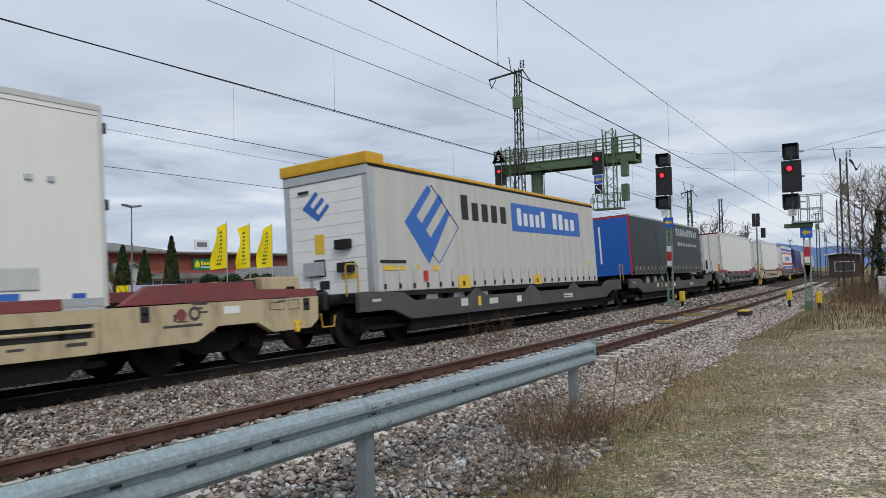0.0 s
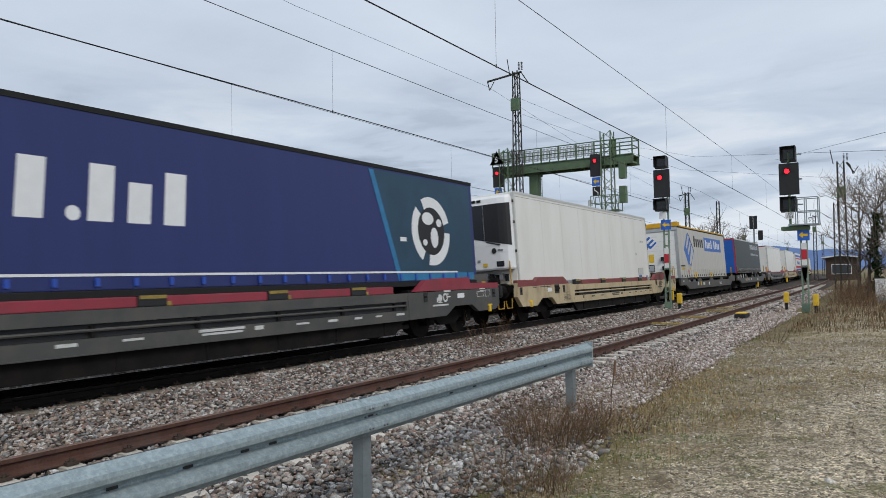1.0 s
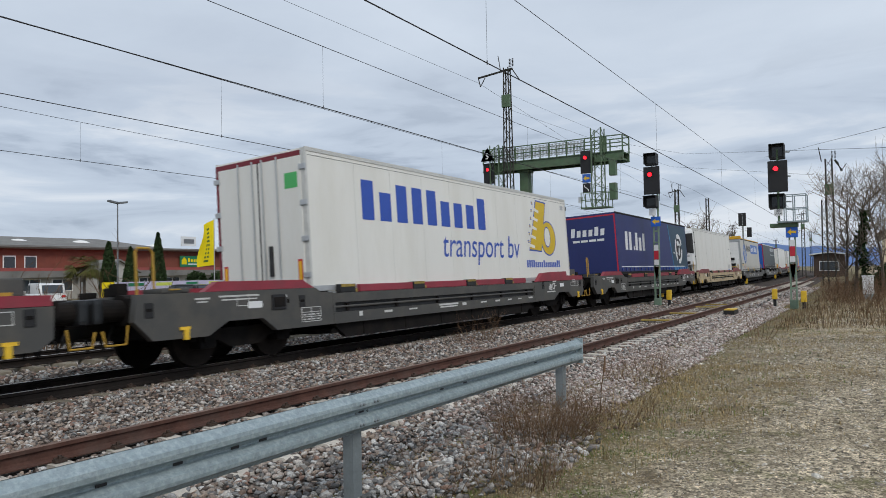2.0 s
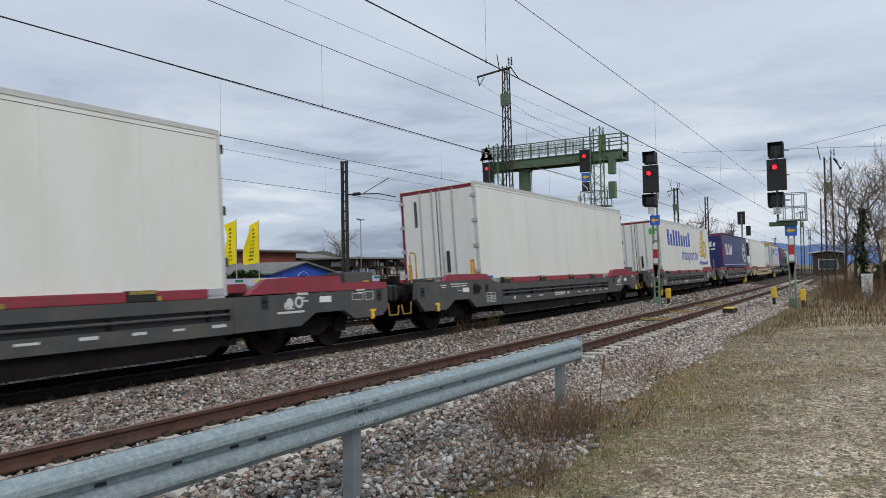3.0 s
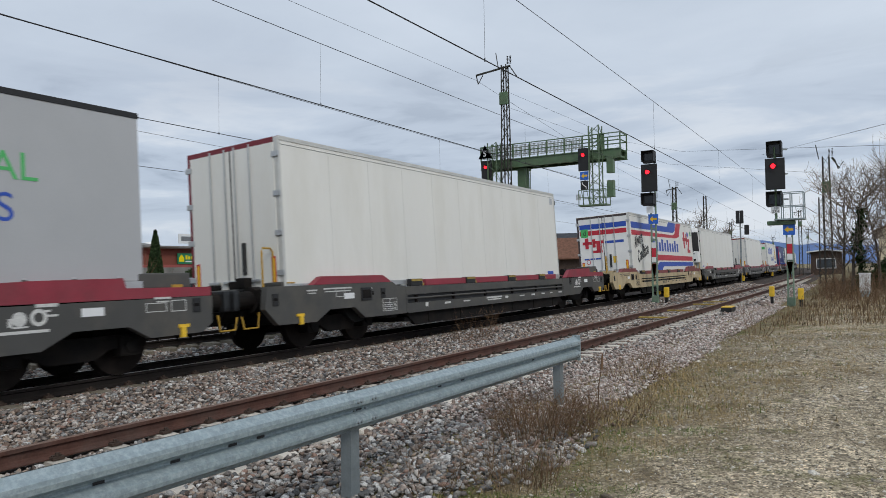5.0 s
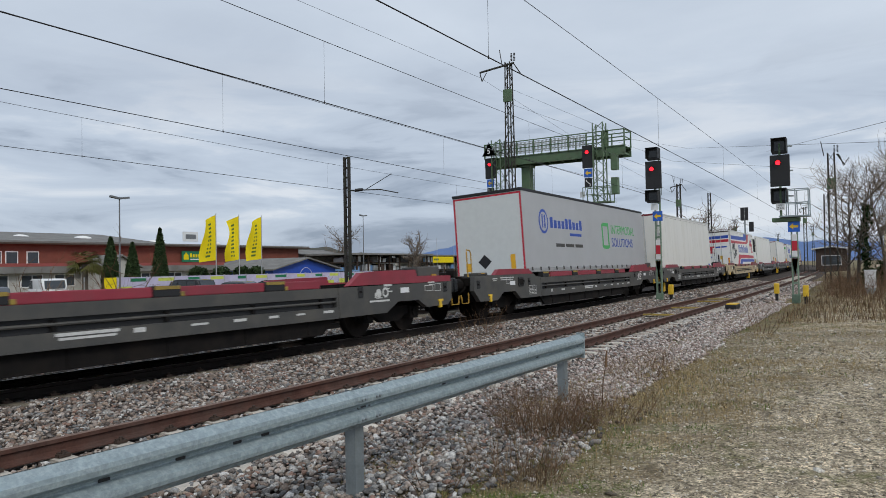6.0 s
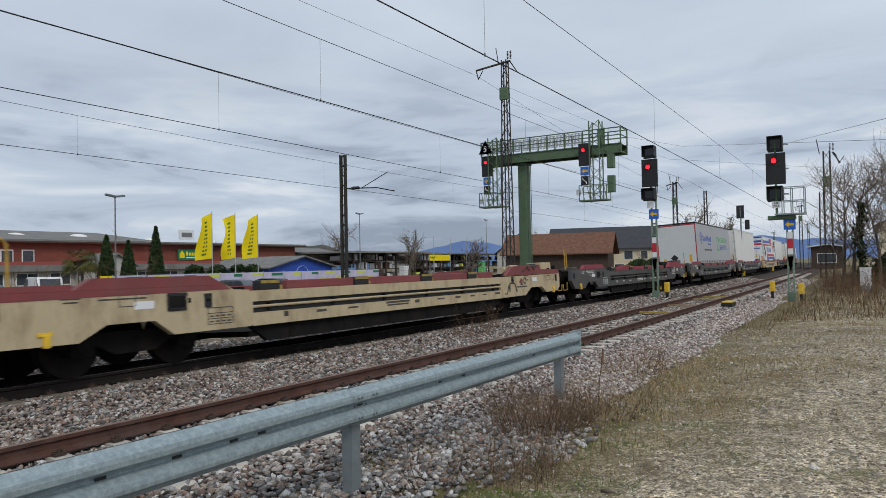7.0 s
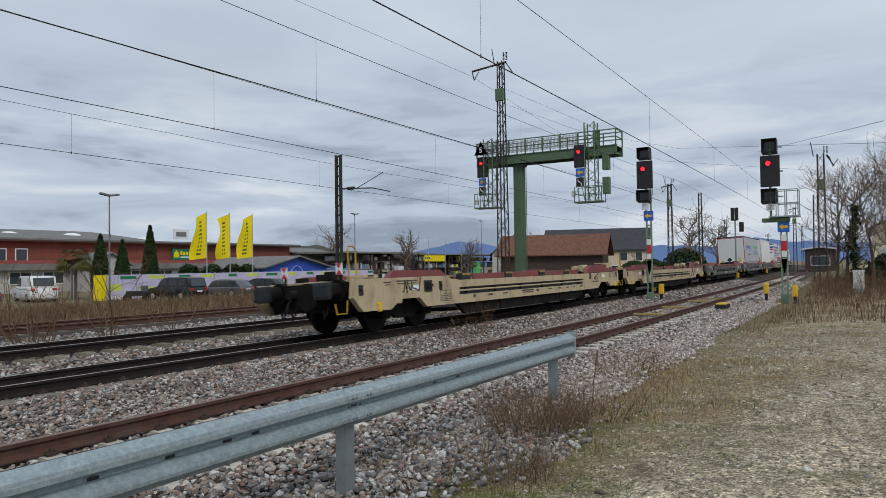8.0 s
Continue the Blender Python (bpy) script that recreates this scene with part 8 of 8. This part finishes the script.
for k in range(75):
    a, el = rng.uniform(0, 2 * math.pi), rng.uniform(-0.7, 1.2)
    vs, fs = [], []
    c0 = np.array([math.cos(a) * math.cos(el), math.sin(a) * math.cos(el), math.sin(el)]) * 0.75 + np.array([0, 0, 3.3])
    for j in range(11):
        aa = a + (j - 5) * 0.22
        tip = c0 + np.array([math.cos(aa) * 0.95, math.sin(aa) * 0.95, math.sin(el) * 0.5 - 0.25 - 0.06 * abs(j - 5)])
        sd = np.array([-math.sin(aa), math.cos(aa), 0]) * 0.05
        i0 = len(vs)
        vs += [c0, (c0 + tip) / 2 + sd + np.array([0, 0, 0.06]), tip, (c0 + tip) / 2 - sd + np.array([0, 0, 0.06])]
        fs.append((i0, i0 + 1, i0 + 2, i0 + 3))
    fr = raw("frond", vs, fs, M_PALM, palm)

# blue hall
bh = gable_house((70.40 + 84.73) / 2, 72 + 7, radians(90), 14, 84.73 - 70.40 - 1.2, 1.61 - G, 3.11 - G, M_BLUEHALL, M_ROOFGREY, "blue gabled hall with a pale roof edge", name="blue_hall", over=0.7)
b = bmesh.new()
for i in range(14):
    a0, a1 = math.pi * i / 14, math.pi * (i + 1) / 14
    bar(b, (-7.03, 1.4 * math.cos(a0), 1.0 + 1.6 * math.sin(a0)), (-7.03, 1.4 * math.cos(a1), 1.0 + 1.6 * math.sin(a1)), 0.06, 0.04)
part("arch_mark", b, M_SIGNWHITE, bh)

# storage sheds with open racks
def open_shed(x0, x1, y, eave, label, bays, seed, wall_to=None):
    t = thing("storage_shed", label, "building", Matrix.Translation((0, y, G)))
    part("back_wall", boxed(x0, x1, 9.8, 10.0, 0, eave + 0.4), M_RENDER, t)
    b = bmesh.new()
    box(b, x0 - 0.5, x1 + 0.5, -1.2, 10.4, eave, eave + 0.3)
    part("roof", b, M_ROOFGREY, t)
    for k in range(bays + 1):
        x = x0 + (x1 - x0) * k / bays
        part("post", boxed(x - 0.12, x + 0.12, 0.0, 0.24, 0, eave), M_TIMBER, t)
    for z in (1.7, 3.3):
        if z < eave - 0.8:
            part("shelf", boxed(x0, x1, 0.3, 4.0, z, z + 0.15), M_TIMBER, t)
    r_ = random.Random(seed)
    for k in range(bays * 3):
        for z in (0.0, 1.86, 3.46):
            if z > eave - 1.2 or r_.random() < 0.22:
                continue
            x = x0 + (x1 - x0) * (k + 0.5) / (bays * 3)
            w_ = r_.uniform(0.7, 1.3)
            c_ = part("stored_pack", boxed(x - w_ / 2, x + w_ / 2, r_.uniform(0.4, 1.0), r_.uniform(1.6, 3.0), z, z + r_.uniform(0.6, 1.25), 0.03), r_.choice([M_RENDER, M_TIMBER, M_LAMPHEAD, M_LIME, M_SIGNWHITE, M_ALU, M_BLACK, M_SKYPALE]), t)


gable_house((97.61 + 107.24) / 2, 96, 0, 107.24 - 96.11, 14, 4.6, 5.9, M_RENDER, M_ROOFGREY, "white rendered store building", name="store_building")
open_shed(96.26, 122.38, 80, 3.96 - G, "long open shed with full storage racks", 8, 3)
open_shed(136.03, 177.76, 88, 4.04 - G, "open timber shed with stacked goods", 7, 4)
yb = part("yellow_board", boxed(0, 129.47 - 121.45, 0, 0.1, 0, 1.25, 0.01), M_FLAG)
for k, w_ in ((0.25, 0.4), (0.8, 1.3)):
    part("board_mark", boxed(k, k + w_, -0.006, -0.001, 0.5, 0.85), M_FLAGTEXT, yb)
for k in (0.2, 1.9):
    part("leg", boxed(k, k + 0.1, 0.1, 0.2, -2.8, 1.2), M_ALU, yb)
yb.matrix_world = Matrix.Translation((121.45, 78, 2.42))
tagged(yb, "yellow board with dark marks on two legs", "sign")
for px_x, w_, mt, label, z_ in ((156.38, 3.6, M_ORANGE, "stack of orange barrier panels in the yard", 2.6), (141.70, 1.6, M_GREENPRINT, "green wrapped pallet in the yard", 2.9), (111.05, 2.0, M_SIGNWHITE, "white wrapped pallets in the yard", 2.2), (94.85, 1.6, M_SKYPALE, "blue crate stack in the yard", 2.0), (102.05, 3.0, M_TIMBER, "pile of timber frames in the yard", 1.8)):
    st = part("goods_stack", boxed(-w_ / 2, w_ / 2, -0.6, 0.6, 0, 0.12), M_TIMBER)
    for k in range(7):
        part("layer", boxed(-w_ / 2, w_ / 2, -0.55, 0.55, 0.14 + k * z_ / 7, 0.14 + (k + 0.85) * z_ / 7, 0.01), mt, st)
    st.matrix_world = Matrix.Translation((px_x, 77, G))
    tagged(st, label, "goods stack", "goods in the yard")

# houses
barn = gable_house(103.6, 42.4, radians(-79), 15.5, 7.0, 4.1, 6.7, M_TIMBER, M_TILE, "old barn with a brown tiled roof", over=0.8, name="barn")
gable_house(117.5, 55.0, radians(25), 9, 9.5, 4.3, 8.1, M_RENDER, M_SLATE, "small white gabled house with dark roof", over=0.5)
gable_house(118.5, 40.6, radians(-76), 17, 9.5, 4.7, 8.1, M_CREAM, M_SLATE, "cream house with a dark slate roof and skylights",
            [("front", -3.4, 3.4, 1.3, 1.3), ("front", 0.5, 3.4, 1.6, 1.3), ("front", 4.5, 3.4, 1.3, 1.3), ("front", 7.0, 3.4, 1.0, 1.3), ("front", -5, 1.2, 1.4, 1.4), ("front", 3, 1.2, 1.4, 1.4),
             ("right", -2, 3.4, 1.2, 1.5), ("right", 2, 3.4, 1.2, 1.5), ("right", 0, 5.8, 1.2, 1.3), ("left", 0, 3.4, 1.2, 1.5)], over=0.5)
gable_house(150, 46, radians(8), 14, 9, 4.2, 7.6, M_RENDER, M_SLATE, "distant house with a dark roof", over=0.4)
# Dark walls of the station stand for the shaded open space under its roof.
gable_house(140, 7.6, radians(2), 24, 4.4, 3.6, 3.9, M_TIMBER, M_SIGNWHITE, "low station building with a white flat roof, walls dark as shade beneath it", [("left", 0, 1.8, 2.6, 1.4)], over=0.6, base=-0.3, name="station_building")
gable_house(79, -6.0, 0, 18, 12, 4.4, 7.4, M_CREAM, M_TILE, "old beige building with a tiled roof", over=0.4, base=-0.2, name="old_building")
gw = part("graffiti_wall", boxed(-0.1, 0.1, -1.6, 1.6, 0, 2.6, 0.02), M_SIGNWHITE)
r_ = random.Random(9)
for k in range(26):
    a_, z_ = r_.uniform(-1.45, 1.2), r_.uniform(0.2, 2.2)
    b = bmesh.new()
    bar(b, (-0.104, a_, z_), (-0.104, a_ + r_.uniform(-0.25, 0.35), z_ + r_.uniform(0.05, 0.35)), 0.05, 0.006)
    part("scrawl", b, M_BLACK if k % 3 else M_MAROON, gw)
gw.matrix_world = Matrix.Translation((58.5, -2.0, -0.15))
tagged(gw, "white wall piece covered in dark scrawls", "wall")


# bare trees
def bare_tree(x, y, height, label, seed, base=G, trunk=0.14, depth=4, ivy=0, spread=1.0, multi=1):
    rng = np.random.default_rng(seed)
    t = thing("bare_tree", label, "tree", Matrix.Translation((x, y, base)), "bare trees")
    trunk_segs, segs = [], []
    for m_ in range(multi):
        off = rng.normal(0, 0.35, 2) if multi > 1 else np.zeros(2)
        p = np.array([off[0], off[1], 0.0])
        d = np.array([rng.normal(0, 0.06), rng.normal(0, 0.06), 1.0])
        pts = [p]
        for k in range(7):
            d = d + rng.normal(0, 0.06, 3)
            d[2] = abs(d[2]) + 0.1
            d /= np.linalg.norm(d)
            pts.append(pts[-1] + d * height * 0.62 / 7)
        for k in range(7):
            trunk_segs.append((pts[k], pts[k + 1], trunk * (1 - 0.11 * k), trunk * (1 - 0.11 * (k + 1))))
        for k in range(2, 8):
            for _ in range(3):
                a = rng.uniform(0, 2 * math.pi)
                dd = np.array([math.cos(a) * spread, math.sin(a) * spread, rng.uniform(0.5, 1.4)])
                sprout(rng, pts[k], dd / np.linalg.norm(dd), height * rng.uniform(0.22, 0.38), trunk * 0.32, depth - 2, segs, 0.16, (4, 7), 0.6, 0.08, 0.2)
    prisms("trunk", trunk_segs, M_BARK, t)
    prisms("crown", segs, M_BRANCH, t)
    if ivy:
        n = ivy
        k = rng.integers(0, 7, n)
        z = rng.uniform(0, 0.6, n) * height
        a = rng.uniform(0, 2 * np.pi, n)
        r = rng.uniform(0.05, 1.0, n) ** 1.6 * 0.7 * (1.1 - z / height) * (0.6 + 0.5 * np.sin(z * 2.1 + a))
        needles(n, np.stack([r * np.cos(a), r * np.sin(a), z], -1), 0.13, M_CYPRESS, "ivy", t, rng)
    return t


M_BRANCH = material("bare_branches", (0.19, 0.155, 0.125), 0.9, vary=0.2, per="island", spread=0.25, bump=0)
bare_tree(93.62, 64, 8.6, "bare young tree in the builders' yard", 1, trunk=0.32)
bare_tree(113.86, 64, 8.0, "bare young tree in the builders' yard", 2, trunk=0.32)
bare_tree(124.00, 105, 13.0, "bare round-crowned tree behind the hall", 3, trunk=0.4)
bare_tree(230.18, 100, 14.0, "bare tree behind the barn", 4, trunk=0.4)
bare_tree(108, 31, 4.5, "small bare tree before the cream house", 5, trunk=0.07)
bare_tree(118, 24.5, 12.0, "large bare tree beside the line", 6, trunk=0.38, spread=1.3)
bare_tree(124, 22.0, 10.0, "large bare tree beside the line", 7, trunk=0.38, spread=1.3)
for i, (x, y, h_) in enumerate(((47, 0.9, 8.2), (51, -0.6, 9.2), (45, -1.8, 8.6), (56, -2.4, 10.0), (42, -2.9, 9.0))):
    bare_tree(x, y, h_, "tall bare tree with ivy on its trunk" if i % 2 == 0 else "tall bare tree at the yard's edge", 20 + i, base=-0.2, trunk=0.13, ivy=1500 if i % 2 == 0 else 0, multi=2)
for i, (x, y, r_h, r_w) in enumerate(((118, 26, 4.2, 3.6), (104, 27.5, 2.4, 2.6), (100, 29, 2.2, 2.2), (52, -0.6, 2.2, 1.1))):
    rng = np.random.default_rng(90 + i)
    t = thing("evergreen_shrub", "dense dark evergreen shrub beside the line", "shrub", Matrix.Translation((x, y, -0.5)), "evergreen shrubs")
    q = rng.normal(0, 1, (2600, 3)); q /= np.linalg.norm(q, axis=1, keepdims=True)
    needles(2600, np.abs(q) * np.array([0, 0, 1]) * r_h + q * np.array([1, 1, 0]) * r_w * rng.uniform(0.6, 1.1, (2600, 1)), 0.30, M_CYPRESS, "crown", t, rng)
    b = bmesh.new()
    rod(b, (0, 0, 0), (0, 0, r_h * 0.5), 0.1, 8)
    part("trunk", b, M_BARK, t)


# hills far off
def ridge(name, pts, mat, label, depth=300):
    """A long rounded ridge through (x, y, height)."""
    b = bmesh.new()
    front, crest, back = [], [], []
    for x, y, h_ in pts:
        away = Vector((x, y, 0)).normalized() * depth
        front.append(b.verts.new((x - away.x * 0.6, y - away.y * 0.6, -5)))
        crest.append(b.verts.new((x, y, h_)))
        back.append(b.verts.new((x + away.x, y + away.y, -5)))
    for k in range(len(pts) - 1):
        b.faces.new((front[k], front[k + 1], crest[k + 1], crest[k]))
        b.faces.new((crest[k], crest[k + 1], back[k + 1], back[k]))
    ob = part(name, b, mat, smooth=True)
    return tagged(ob, label, "hill", kind="structure")


def ridge_line(stops, dist, wobble, seed):
    """Points of a ridge from (bearing in degrees, height over distance)."""
    out = []
    for k in range(len(stops) - 1):
        for i in range(10):
            f_ = i / 10
            bearing = radians(stops[k][0] + (stops[k + 1][0] - stops[k][0]) * f_)
            h_ = (stops[k][1] + (stops[k + 1][1] - stops[k][1]) * f_) * dist + wobble * noise.noise(Vector((k + f_, seed, 0)) * 3.0)
            out.append((dist * math.cos(bearing), dist * math.sin(bearing), h_))
    return out


ridge("far_mountains", ridge_line([(-6, 0.020), (2, 0.022), (5.5, 0.026), (7.5, 0.031), (10.5, 0.020), (14, 0.024), (20, 0.018), (26, 0.024), (30, 0.034), (33, 0.022), (36, 0.008)], 2400, 8, 1.0), M_HILLBLUE, "hazy blue mountains on the horizon", 500)
ridge("near_hills", ridge_line([(33, 0.006), (37, 0.020), (42, 0.031), (48, 0.034), (54, 0.030), (62, 0.02), (75, 0.015), (110, 0.012)], 900, 4, 2.0), M_HILL, "brown wooded hill behind the halls", 250)


def motions():
    for ob, u in GLIDE:
        rows = []
        for i in range(17):
            rows.append((i * 0.5, on_line(u + SPEED * i * 0.5, lean=CANT)))
        walk(ob, rows)


motions()
